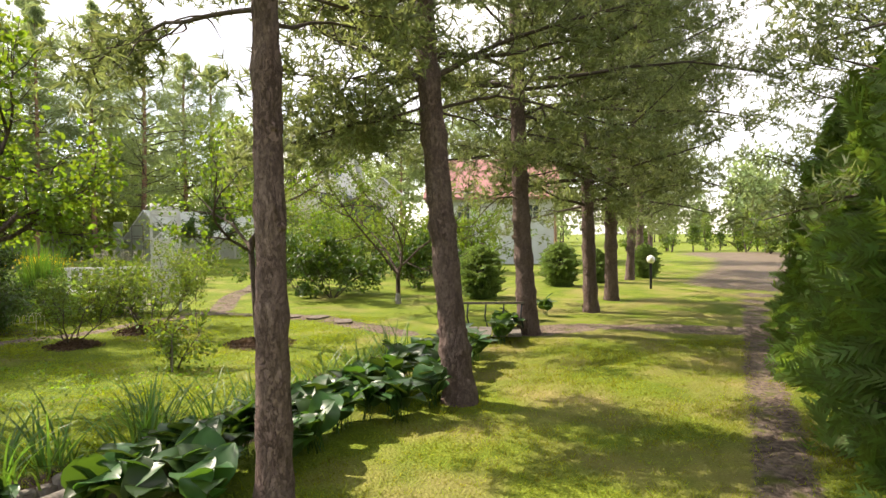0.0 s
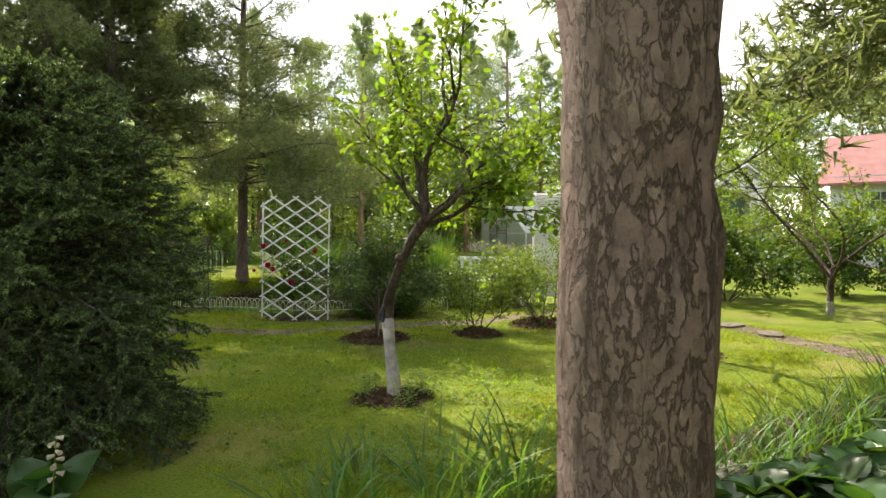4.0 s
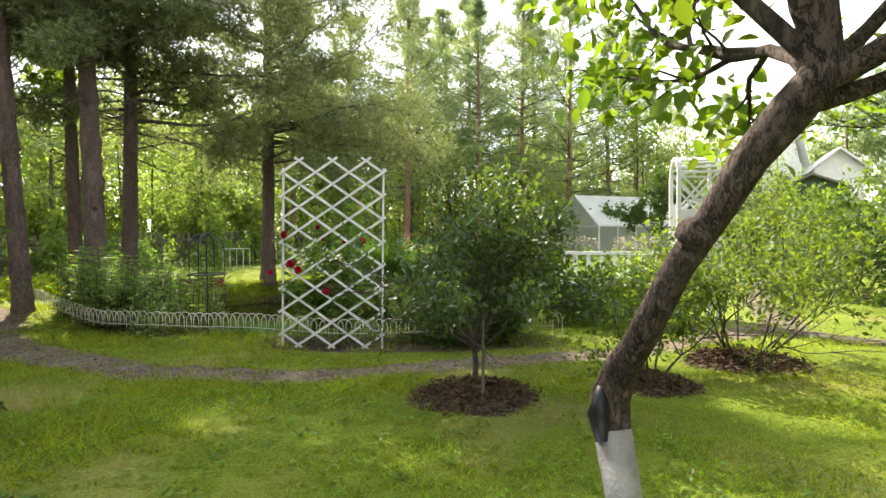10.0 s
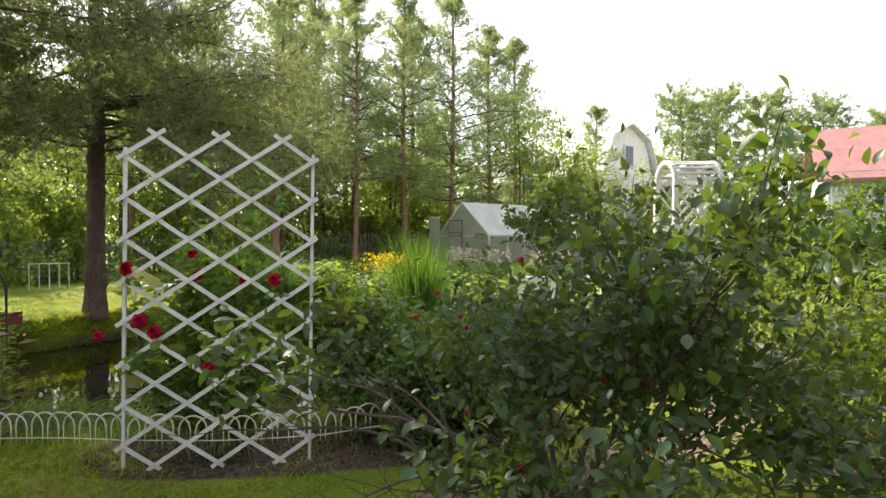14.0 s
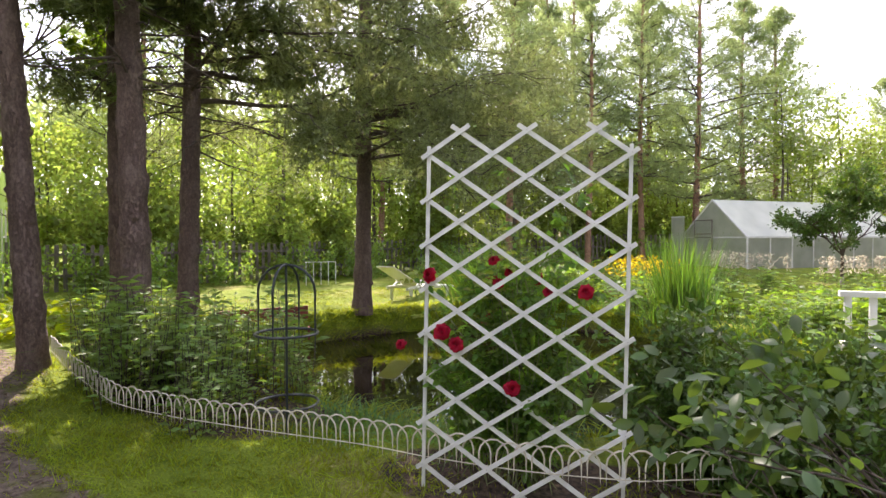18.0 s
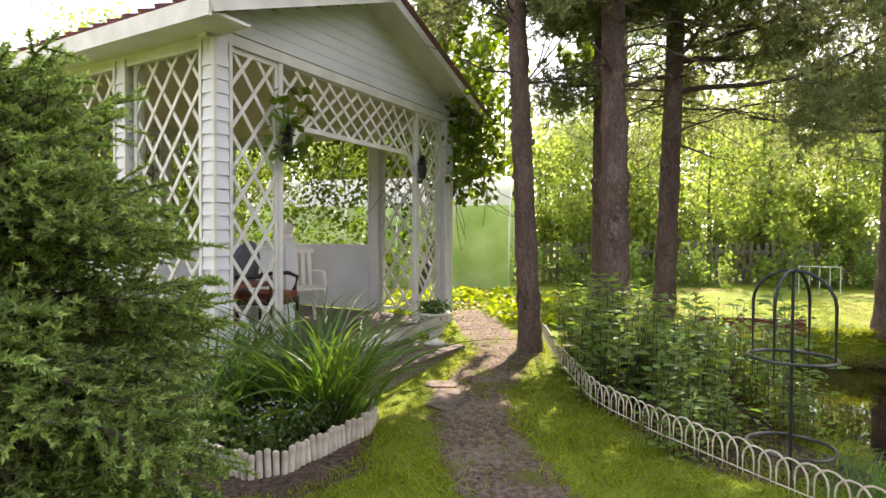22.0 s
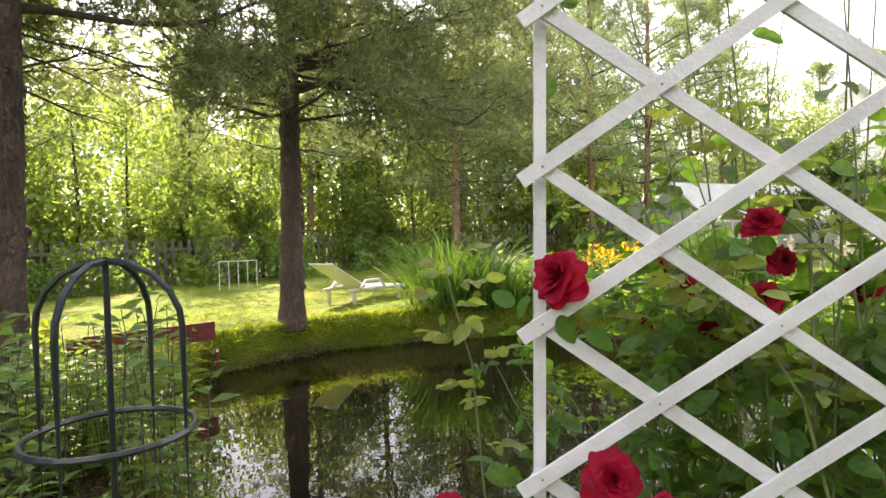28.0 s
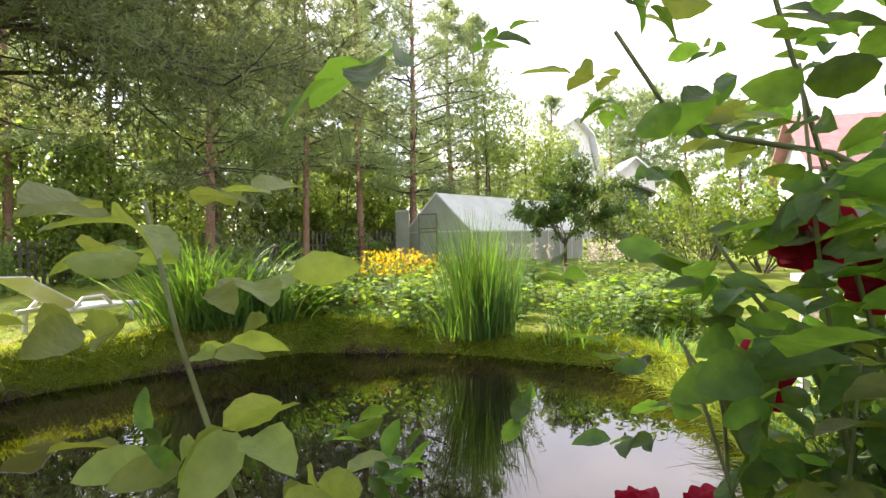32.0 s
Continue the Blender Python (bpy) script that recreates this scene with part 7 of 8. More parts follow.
ROSE_STEM = material("green rose stem", (0.19, 0.24, 0.09), 0.6, (0.13, 0.13, 0.06), 30.0)
rose_bush()
for k in range(11):
    t = 2.4 * k
    at = seedling_stem[2] + (seedling_stem[4] - seedling_stem[2]) * (0.1 + 0.085 * k)
    part("leaf", mesh_of("leaf", *toothed_leaves(at[None], np.array([[math.cos(t), math.sin(t), -0.25]]), np.array([0.085 + 0.01 * (k % 3)]), 0.75, twig_r), smooth=True), APPLE_LEAF, seedling)

# raised bed before the gazebo
BED_RIM = [(-11.25, 3.05), (-10.95, 3.35), (-10.72, 3.68), (-10.58, 3.98), (-10.66, 4.18), (-10.95, 4.33), (-11.35, 4.52), (-11.68, 4.52), (-11.9, 4.25)]
rim = thing("bed_edging", (0, 0, 0), "low edging of short white-painted round stakes", "edging")
stake = mesh_of("stake", *joined([tube([(0, 0, -0.05), (0, 0, 0.135), (0, 0, 0.145)], [0.0205, 0.0205, 0.014], 9)]), smooth=True)
seg = np.concatenate([[0], np.cumsum([math.dist(a, b) for a, b in zip(BED_RIM, BED_RIM[1:])])])
for k in range(int(seg[-1] / 0.047)):
    x, y = np.interp(k * 0.047, seg, [p[0] for p in BED_RIM]), np.interp(k * 0.047, seg, [p[1] for p in BED_RIM])
    part("stake", stake, STAKE_WHITE, rim, at=pose(x, y, ground_at(x, y) + 0.012 * math.sin(k * 1.7), 4 * math.sin(k), 4 * math.cos(k * 1.3), 0))
blade_clump("daylily_clump", -11.60, 4.14, 360, 1.42, 0.027, "daylily clump with long arching green blades", "daylily", "", BLADE, 501, 0.62, 0.15, 0.50, 8, 0.05)
blade_clump("daylily_clump", -11.50, 3.48, 110, 1.22, 0.028, "smaller daylily clump beside the clad post", "daylily", "", BLADE, 502, 0.6, 0.10, 0.48, 8, 0.05)
blade_clump("daylily_clump", -11.05, 3.40, 60, 1.05, 0.034, "upright broad-bladed iris in the raised bed", "iris", "", BLADE, 503, 0.6, 0.08, 0.35, 6, 0.05)
q5 = np.random.default_rng(505)
gx5 = np.stack([q5.uniform(-11.7, -10.7, 6500), q5.uniform(3.3, 4.45, 6500)], -1)
ok = (gx5[:, 1] < 4.05 + (-10.62 - gx5[:, 0]) * 0.42) & (gx5[:, 0] < -10.68 - (3.98 - gx5[:, 1]) * 0.5)
gx5 = gx5[ok]
base5 = np.stack([gx5[:, 0], gx5[:, 1], ground_height(gx5[:, 0], gx5[:, 1]) + q5.uniform(0.04, 0.25, len(gx5))], -1)
tagged(part("bedding_plants", leaf_quads(base5, q5.normal(size=base5.shape) + [0, 0, 0.5], 0.035, 0.6, r=q5), HEDGE_LEAF), "low leafy bedding plants with small blue flowers", "bedding plants", kind="stuff")
bloom = base5[q5.uniform(size=len(base5)) < 0.10] + [0, 0, 0.06]
tagged(part("bedding_flowers", leaf_quads(bloom, q5.normal(size=bloom.shape) + [0, 0, 1], 0.022, 0.9, r=q5), BLUE_FLOWER), "tiny pale blue flowers over the bedding", "flowers", kind="stuff")


def herb_meshes(seed, height, stems=16, spread=0.2, leaf=0.10, width=0.26, per=16):
    r = np.random.default_rng(seed)
    wood, base, way = [], [], []
    for k in range(stems):
        o = r.normal(size=2) * spread * 0.5
        h = height * r.uniform(0.7, 1.1)
        c = branch_path((*o, -0.02), (o[0] * 0.6, o[1] * 0.6, 1), h, 0.0, r, 6, 0.05)
        wood.append(tube(c, np.linspace(0.005, 0.002, 7), 4))
        f = np.linspace(0.12, 1.0, per) * 6
        i = np.minimum(f.astype(int), 5)
        base.append(c[i] + (c[i + 1] - c[i]) * (f - i)[:, None])
        t = np.arange(per) * 2.4 + r.uniform(0, 6)
        way.append(np.stack([np.cos(t), np.sin(t), 0.35 + 0 * t], -1))
    base, way = np.concatenate(base), np.concatenate(way)
    return mesh_of("stems", *joined(wood)), mesh_of("leaves", *leaf_quads(base, way, leaf * r.uniform(0.6, 1.2, len(base)), width, 0.06, 0.3, 1.4, r))


HERBS = [herb_meshes(601, 0.85, 12, 0.24, 0.13, 0.36, 16), herb_meshes(602, 0.7, 12, 0.24, 0.12, 0.42, 14), herb_meshes(603, 1.0, 13, 0.24, 0.13, 0.30, 18)]
LUSH_HERBS = [herb_meshes(604 + k, 0.75, 16, 0.42, 0.17, 0.48, 13) for k in range(2)]
q6 = np.random.default_rng(610)
n = 0
while n < 36:
    x, y = q6.uniform(-13.4, -10.85), q6.uniform(6.15, 7.75)
    if line_distance(np.array(x), np.array(y), FENCE) < 0.17 or pond_distance(x, y) < 0.05 or y < np.interp(x, [-13.7, -12.9, -11.9, -11.1, -10.3], [6.0, 6.05, 6.2, 6.5, 6.95]) or math.hypot(x + 13.6, y - 6.75) < 0.3 or (x > -11.3 and y > 6.9):
        continue
    shrub((x, y), 0, "leafy upright perennial not yet in flower", HERB_LEAF, "perennials behind the border fence", "perennial", HERBS[n % 3], q6.uniform(0, 360), q6.uniform(0.75, 1.05) * (1.0 if x < -11.6 else 0.72), "perennial_plant")
    n += 1
for k in range(14):
    x, y = np.interp(k / 13, [0, 0.5, 1], [-10.9, -9.9, -9.3]) + q6.uniform(-0.15, 0.15), np.interp(k / 13, [0, 0.5, 1], [7.35, 7.75, 8.4]) + q6.uniform(-0.15, 0.15)
    blade_clump("bank_grass", x, y, 60, 0.38, 0.008, "tuft of long grass on the pond bank", "grass", "grass tufts round the pond", BLADE, 640 + k, 1.2, 0.12, 0.6, 3)

# fern and low yellow-green cover beyond the pines
fern = thing("fern", (-13.72, 6.45, ground_at(-13.72, 6.45)), "bright green fern against the pine trunk", "fern")
for k in range(9):
    t = k * 0.7
    c = np.array([(math.cos(t) * 0.22 * s**1.3, math.sin(t) * 0.22 * s**1.3, 0.82 * s - 0.22 * s**3) for s in np.linspace(0, 1, 16)])
    base, way = [], []
    for i in range(2, 16):
        d = unit(c[i] - c[i - 1])
        sd = unit(np.cross(d, [math.cos(t), math.sin(t), 0.3]))
        for s in (-1, 1):
            base.append(c[i])
            way.append(sd * s + d * 0.35)
    ln = np.repeat(0.13 * np.sin(np.linspace(0.5, 3.0, 14)), 2)
    part("frond", joined([leaf_quads(np.array(base), np.array(way), ln, 0.28, 0.03, 0.1, r=np.random.default_rng(k)), tube(c, 0.003, 3)]), FERN, fern)
for name, mat, x0, x1, y0, y1, count, size, high, label in (("ground_cover", YOUNG_LEAF, -19.5, -15.2, 3.6, 8.2, 5200, 0.13, 0.26, "low yellow-green leafy ground cover in sun"), ("strawberry_bed", YOUNG_LEAF, -16.5, -14.2, 3.2, 5.0, 1800, 0.10, 0.18, "leafy bed beside the path")):
    x, y = q6.uniform(x0, x1, count), q6.uniform(y0, y1, count)
    keep = ~in_trail(x, y, 0.1)
    x, y = x[keep], y[keep]
    p = np.stack([x, y, ground_height(x, y) + q6.uniform(0.03, 1, len(x)) * high * (0.6 + 0.4 * np.sin(x * 3) * np.sin(y * 4))], -1)
    tagged(part(name, leaf_quads(p, q6.normal(size=p.shape) * [1, 1, 0.4], size * q6.uniform(0.6, 1.2, len(p)), 0.75, r=q6), mat), label, "ground cover", kind="stuff")

# pond plants
rim_d = np.concatenate([[0], np.cumsum([math.dist(a, b) for a, b in zip(POND, POND[1:] + POND[:1])])])
loop = POND + POND[:1]
s = q6.uniform(0, rim_d[-1], 9000)
x, y = np.interp(s, rim_d, [p[0] for p in loop]) + q6.normal(size=9000) * 0.13, np.interp(s, rim_d, [p[1] for p in loop]) + q6.normal(size=9000) * 0.13
keep = (pond_distance(x, y) > -0.04)
x, y = x[keep], y[keep]
p = np.stack([x, y, ground_height(x, y)], -1)
inward = np.stack([px - x, py - y, 0 * x], -1)
way = unit(inward) * 0.5 + q6.normal(size=p.shape) * 0.35 + [0, 0, 0.9]
tagged(part("bank_fringe", blade_quads(p, way, q6.uniform(0.10, 0.34, len(p)), 0.010, 0.7, 3, q6), LAWN_BLADE), "long grass hanging over the pond's earth bank", "grass", kind="stuff")
for k, (x, y, c, h, w, b) in enumerate([(-11.45, 14.3, 360, 1.60, 0.020, 0.10), (-11.25, 14.35, 220, 1.45, 0.018, 0.12), (-11.75, 14.4, 130, 1.0, 0.014, 0.5), (-14.72, 12.95, 300, 1.45, 0.030, 0.3), (-14.42, 13.3, 280, 1.40, 0.030, 0.32), (-14.15, 13.75, 200, 1.2, 0.026, 0.45), (-12.6, 14.5, 80, 0.5, 0.012, 0.7), (-13.2, 14.4, 80, 0.5, 0.012, 0.7), (-11.9, 14.3, 90, 0.6, 0.012, 0.7), (-10.2, 14.0, 90, 0.6, 0.014, 0.6), (-9.2, 13.6, 70, 0.5, 0.012, 0.6), (-8.7, 11.2, 70, 0.5, 0.012, 0.6), (-8.6, 10.2, 60, 0.45, 0.012, 0.6), (-13.2, 15.6, 90, 0.65, 0.018, 0.6), (-14.1, 15.4, 90, 0.7, 0.018, 0.6), (-14.9, 14.7, 90, 0.7, 0.018, 0.6)]):
    blade_clump("water_iris", x, y, c, h, w, "tall clump of rushes and iris at the water's edge", "water iris", "marsh plants round the pond", BLADE, 660 + k, 0.55 if b > 0.15 else 0.28, 0.2 if b > 0.15 else 0.15, b, 5)
for k, (x, y, s2) in enumerate([(-13.6, 16.6, 1.0), (-13.2, 16.9, 0.9), (-14.0, 17.0, 0.9)]):
    ob = shrub((x, y), 0, "clump of yellow loosestrife in full flower", COOL_LEAF, "yellow flowers beyond the pond", "flowers", HERBS[1], 60 * k, s2, "yellow_flower_clump")
    r8 = np.random.default_rng(680 + k)
    pts = np.stack([r8.normal(size=260) * 0.28, r8.normal(size=260) * 0.28, r8.uniform(0.40, 0.85, 260)], -1)
    part("blossoms", leaf_quads(pts, r8.normal(size=pts.shape) + [0, 0, 1], 0.07, 0.8, r=r8), YELLOW_PETAL, ob, "bright yellow blossoms")
for k, (x, y) in enumerate([(-12.0, 17.4), (-11.4, 17.8), (-10.2, 17.6), (-9.7, 18.0), (-12.4, 17.9)]):
    ob = shrub((x, y), 0, "astilbe with pale feathery plumes", COOL_LEAF, "astilbes before the greenhouse", "flowers", HERBS[0], 70 * k, 0.95, "astilbe_plant")
    r8 = np.random.default_rng(690 + k)
    pts = np.concatenate([np.stack([r8.normal(size=22) * 0.03 + cx, r8.normal(size=22) * 0.03 + cy, r8.uniform(0.75, 1.08, 22)], -1) for cx, cy in r8.normal(size=(12, 2)) * 0.22])
    for j in range(12):
        one = pts[j * 22:j * 22 + 22]
        tagged(part("plume", leaf_quads(one, r8.normal(size=one.shape) + [0, 0, 1], 0.06, 0.5, r=r8), PALE_FLOWER, ob), "pale pinkish plume", kind="stuff")
for k in range(75):
    x, y = q6.uniform(-15.2, -8.6), q6.uniform(13.2, 17.6)
    if pond_distance(x, y) < 0.25 or (y > 16.2 and -14.4 < x < -12.8):
        continue
    shrub((x, y), 0, "leafy perennial on the far side of the pond", FERN if k % 2 else HERB_LEAF, "perennials beyond the pond", "perennial", LUSH_HERBS[k % 2], 40 * k, 0.6 + 0.35 * (k % 5) / 4, "perennial_plant")
for a, b in (((-15.25, 8.1), (-15.1, 9.5)), ((-15.1, 9.52), (-15.55, 9.75)), ((-14.6, 14.95), (-12.4, 15.65))):
    m = ((a[0] + b[0]) / 2, (a[1] + b[1]) / 2)
    ob = thing("bed_board", (m[0], m[1], ground_at(*m)), "weathered red-brown board edging a bed", "edging", "red bed boards")
    part("board", bar((a[0] - m[0], a[1] - m[1], 0.09), (b[0] - m[0], b[1] - m[1], 0.09), 0.20, 0.03, unit(np.cross([b[0] - a[0], b[1] - a[1], 0], GUP))), RED_BOARD, ob)

# sun lounger on the far lawn
lounger = thing("sun_lounger", pose(-16.5, 12.75, ground_at(-16.5, 12.75) + 0.0, 0, 0, 10), "white plastic sun lounger with a raised backrest", "sun lounger")
for x in (-0.28, 0.28):
    part("side_rail", tube([(x, -0.58, 0.24), (x, 0.0, 0.25), (x, 0.75, 0.22), (x, 0.92, 0.20)], [0.035, 0.035, 0.033, 0.03], 7), PLASTIC, lounger)
for k in range(8):
    part("slat", box((0.56, 0.085, 0.016), (0, -0.05 + k * 0.12, 0.27 - 0.004 * k)), PLASTIC, lounger)
back = part("backrest", bar((0, -0.12, 0.28), (0, -0.92, 0.70), 0.50, 0.022, (0, 0.47, 0.88)), PLASTIC, lounger)
for x in (-0.27, 0.27):
    for y in (-0.45, 0.72):
        part("leg", tube([(x, y, 0.24), (x * 1.05, y, -0.02)], [0.04, 0.03], 7), PLASTIC, lounger)
    part("armrest", tube([(x * 1.15, -0.35, 0.26), (x * 1.15, -0.2, 0.38), (x * 1.15, 0.15, 0.38), (x * 1.15, 0.3, 0.26)], 0.025, 6), PLASTIC, lounger)

# gazebo furniture


def local_thing(name, x, y, z, turn, label, category, group=""):
    return thing(name, G_POSE @ pose(x, y, z, 0, 0, turn), label, category, group)


inner = local_thing("low_partition", 0, 0, 0, 0, "low siding-clad partition with a ball-topped newel", "partition")
part("panel", box((1.45, 0.05, 0.92), (0.88, 0.94, G_DECK + 0.46)), SIDING, inner)
for k in range(8):
    part("siding_board", bar((0.12, 0.91, G_DECK + 0.06 + k * 0.11), (1.6, 0.91, G_DECK + 0.06 + k * 0.11), 0.103, 0.012, (0, -1, 0.1)), SIDING, inner)
part("cap", box((1.5, 0.10, 0.03), (0.88, 0.94, G_DECK + 0.94)), WHITE_PAINT, inner)
newel = part("newel", box((0.15, 0.15, 1.02), (1.68, 0.94, G_DECK + 0.51), None, 0.01), SIDING, inner)
part("newel_cap", lathe([(0.001, 0.0), (0.11, 0.0), (0.115, 0.02), (0.06, 0.045), (0.05, 0.06), (0.075, 0.09), (0.085, 0.13), (0.07, 0.175), (0.001, 0.195)], 16), WHITE_PAINT, newel, at=(1.68, 0.94, G_DECK + 1.02))

chair = local_thing("black_armchair", 1.05, 0.55, G_DECK, 200, "black armchair with a red cushion and rounded back", "armchair")
disc = mesh_of("back", *lathe([(0.001, 0.0), (0.25, 0.0), (0.27, 0.02), (0.25, 0.05), (0.001, 0.06)], 24), smooth=True)
part("back", disc, CUSHION, chair, at=pose(0, -0.22, 0.74, 80, 0, 0))
part("seat", box((0.48, 0.46, 0.05), (0, 0, 0.42), None, 0.02), BLACK, chair)
part("cushion", box((0.46, 0.44, 0.06), (0, 0, 0.475), None, 0.03), RED_BOARD, chair, "faded red cushion")
for x in (-0.25, 0.25):
    part("arm", mesh_of("arm", *tube([(x, -0.2, 0.66), (x, 0.10, 0.68), (x, 0.20, 0.64), (x, 0.17, 0.52), (x, 0.12, 0.42)], 0.022, 7), smooth=True), BLACK, chair)
    for y in (-0.2, 0.2):
        part("leg", tube([(x * 0.9, y, 0.41), (x, y * 1.1, 0.0)], [0.018, 0.014], 6), BLACK, chair)
table = local_thing("garden_table", 0.55, 0.45, G_DECK, 0, "red-brown wooden table behind the lattice", "table")
part("tabletop", box((0.55, 0.6, 0.03), (0, 0, 0.62), None, 0.01), TABLE_WOOD, table)
for x in (-0.23, 0.23):
    for y in (-0.25, 0.25):
        part("leg", box((0.045, 0.045, 0.605), (x, y, 0.3025)), TABLE_WOOD, table)
white = local_thing("white_chair", 2.15, 1.15, G_DECK, 150, "white plastic garden chair beside the partition", "chair")
part("seat", box((0.46, 0.44, 0.03), (0, 0, 0.43), None, 0.02), PLASTIC, white)
for k in range(5):
    part("back_slat", bar((-0.17 + k * 0.085, -0.21, 0.45), (-0.17 + k * 0.085, -0.27, 0.86), 0.05, 0.015, (0, 1, 0)), PLASTIC, white)
part("back_rail", bar((-0.23, -0.275, 0.87), (0.23, -0.275, 0.87), 0.05, 0.025, (0, 1, 0.1)), PLASTIC, white)
for x in (-0.21, 0.21):
    for y in (-0.2, 0.19):
        part("leg", tube([(x, y, 0.43), (x * 1.12, y * 1.15, 0)], [0.028, 0.02], 6), PLASTIC, white)
    part("armrest", tube([(x * 1.1, -0.22, 0.62), (x * 1.12, 0.12, 0.63), (x * 1.12, 0.2, 0.44)], 0.02, 6), PLASTIC, white)
bench = local_thing("white_bench", 3.05, 2.9, G_DECK, 90, "white bench against the gazebo's back corner", "bench")
part("seat", box((1.2, 0.4, 0.04), (0, 0, 0.43)), PLASTIC, bench)
part("back", box((1.2, 0.03, 0.42), (0, -0.2, 0.68)), PLASTIC, bench)
for x in (-0.55, 0.55):
    part("leg", box((0.05, 0.36, 0.41), (x, 0, 0.205)), PLASTIC, bench)

pot = local_thing("flower_urn", 2.52, -0.50, 0.21, 0, "white footed urn planted with low greenery", "planter")
part("urn", mesh_of("urn", *lathe([(0.001, 0.0), (0.12, 0.0), (0.12, 0.025), (0.06, 0.05), (0.05, 0.09), (0.09, 0.13), (0.155, 0.22), (0.175, 0.32), (0.19, 0.335), (0.19, 0.36), (0.165, 0.36), (0.15, 0.30), (0.001, 0.29)], 24), smooth=True), PLASTIC, pot)
r9 = np.random.default_rng(700)
pp = np.stack([r9.normal(size=420) * 0.085, r9.normal(size=420) * 0.085, r9.uniform(0.30, 0.47, 420)], -1)
tagged(part("planting", leaf_quads(pp, r9.normal(size=pp.shape) + [0, 0, 0.6], 0.05, 0.55, r=r9), HEDGE_LEAF, pot), kind="stuff")
for x in (0.66, 2.90):
    lamp = local_thing("wall_lantern", x, -0.10, 2.12, 0, "black bracket lantern with a tiered top", "lantern", "lanterns beside the entrance")
    part("body", lathe([(0.001, 0.0), (0.035, 0.0), (0.045, 0.02), (0.05, 0.16), (0.03, 0.18)], 12), BLACK, lamp)
    for k in range(3):
        part("tier", lathe([(0.001, 0.0), (0.075 - 0.012 * k, 0.0), (0.03, 0.03), (0.001, 0.03)], 14), BLACK, lamp, at=(0, 0, 0.18 + k * 0.035))
    part("bracket", tube([(0, 0.07, -0.03), (0, 0.02, -0.05), (0, 0.0, 0.0)], 0.014, 6), BLACK, lamp)

# creeper over the gazebo's back and far side
r10 = np.random.default_rng(710)
vine = local_thing("virginia_creeper", 0, 0, 0, 0, "virginia creeper hanging over the gazebo's back and far side", "creeper")


def creeper_patch(count, x0, x1, y0, y1, z0, z1, size, mat=CREEPER):
    p = np.stack([r10.uniform(x0, x1, count), r10.uniform(y0, y1, count), r10.uniform(z0, z1, count)], -1)
    return leaf_quads(p, r10.normal(size=p.shape) * [1, 1, 0.6] - [0, 0, 0.6], size * r10.uniform(0.6, 1.2, count), 0.75, r=r10)


part("foliage", creeper_patch(4600, -0.2, G_LONG + 0.3, G_DEEP + 0.15, G_DEEP + 0.75, 1.0, 3.0, 0.085), CREEPER, vine)
part("foliage", creeper_patch(1700, G_LONG + 0.13, G_LONG + 0.5, 0.3, G_DEEP, 0.9, 3.1, 0.10), CREEPER, vine)
part("foliage", creeper_patch(620, G_LONG + 0.05, G_LONG + 0.75, -0.55, 0.4, 1.9, 3.5, 0.12), CREEPER, vine)
part("foliage", creeper_patch(700, G_LONG + 0.5, G_LONG + 2.0, -0.4, 1.6, 2.5, 4.3, 0.13), CREEPER, vine)
part("foliage", creeper_patch(60, 0.45, 0.85, -0.22, -0.1, 2.05, 2.75, 0.13), CREEPER, vine)
part("foliage", creeper_patch(260, G_LONG - 0.35, G_LONG + 0.35, -0.5, -0.15, 2.1, 3.4, 0.12), CREEPER, vine)
part("foliage", creeper_patch(900, G_LONG + 0.15, G_LONG + 1.7, -0.7, 1.0, 2.35, 4.4, 0.13), CREEPER, vine)
part("foliage", creeper_patch(1500, G_LONG + 0.12, G_LONG + 0.4, 1.15, G_DEEP, 1.3, 3.0, 0.085), CREEPER, vine)
for k in range(380):
    x, y = (r10.uniform(0, G_LONG), G_DEEP + r10.uniform(0.06, 0.35)) if k < 310 else (G_LONG + r10.uniform(0.1, 0.6), r10.uniform(-0.4, G_DEEP))
    c = branch_path((x, y, 3.0), (r10.normal() * 0.2, r10.normal() * 0.1, -1), r10.uniform(0.9, 2.2), 0.0, r10, 8, 0.18)
    part("vine_stem", tube(c, 0.0045, 4), TWIG, vine)
for k in range(16):
    c = branch_path((G_LONG + 0.4, r10.uniform(-0.3, 0.4), r10.uniform(2.6, 3.3)), (0.8, r10.normal() * 0.5, -0.1), r10.uniform(0.8, 1.8), -0.06, r10, 8, 0.25)
    part("vine_stem", tube(c, 0.007, 4), TWIG, vine)

for k, (x, y) in enumerate([(-8.25, 11.1), (-7.7, 11.25), (-7.2, 11.0), (-8.0, 10.6), (-7.4, 10.5), (-6.9, 11.4)]):
    shrub((x, y), 0, "leafy perennial before the white bench", HERB_LEAF, "perennials before the bench", "perennial", LUSH_HERBS[k % 2], 50 * k, 1.0, "perennial_plant")

fruit_tree((-16.6, 3.9), 745, 6.6, "broad-leaved tree with dark limbs behind the gazebo", 0.14, 46, CREEPER, 2.7, 0.06, 0.3, lean=(0.0, 1.2), kids=(4, 6))

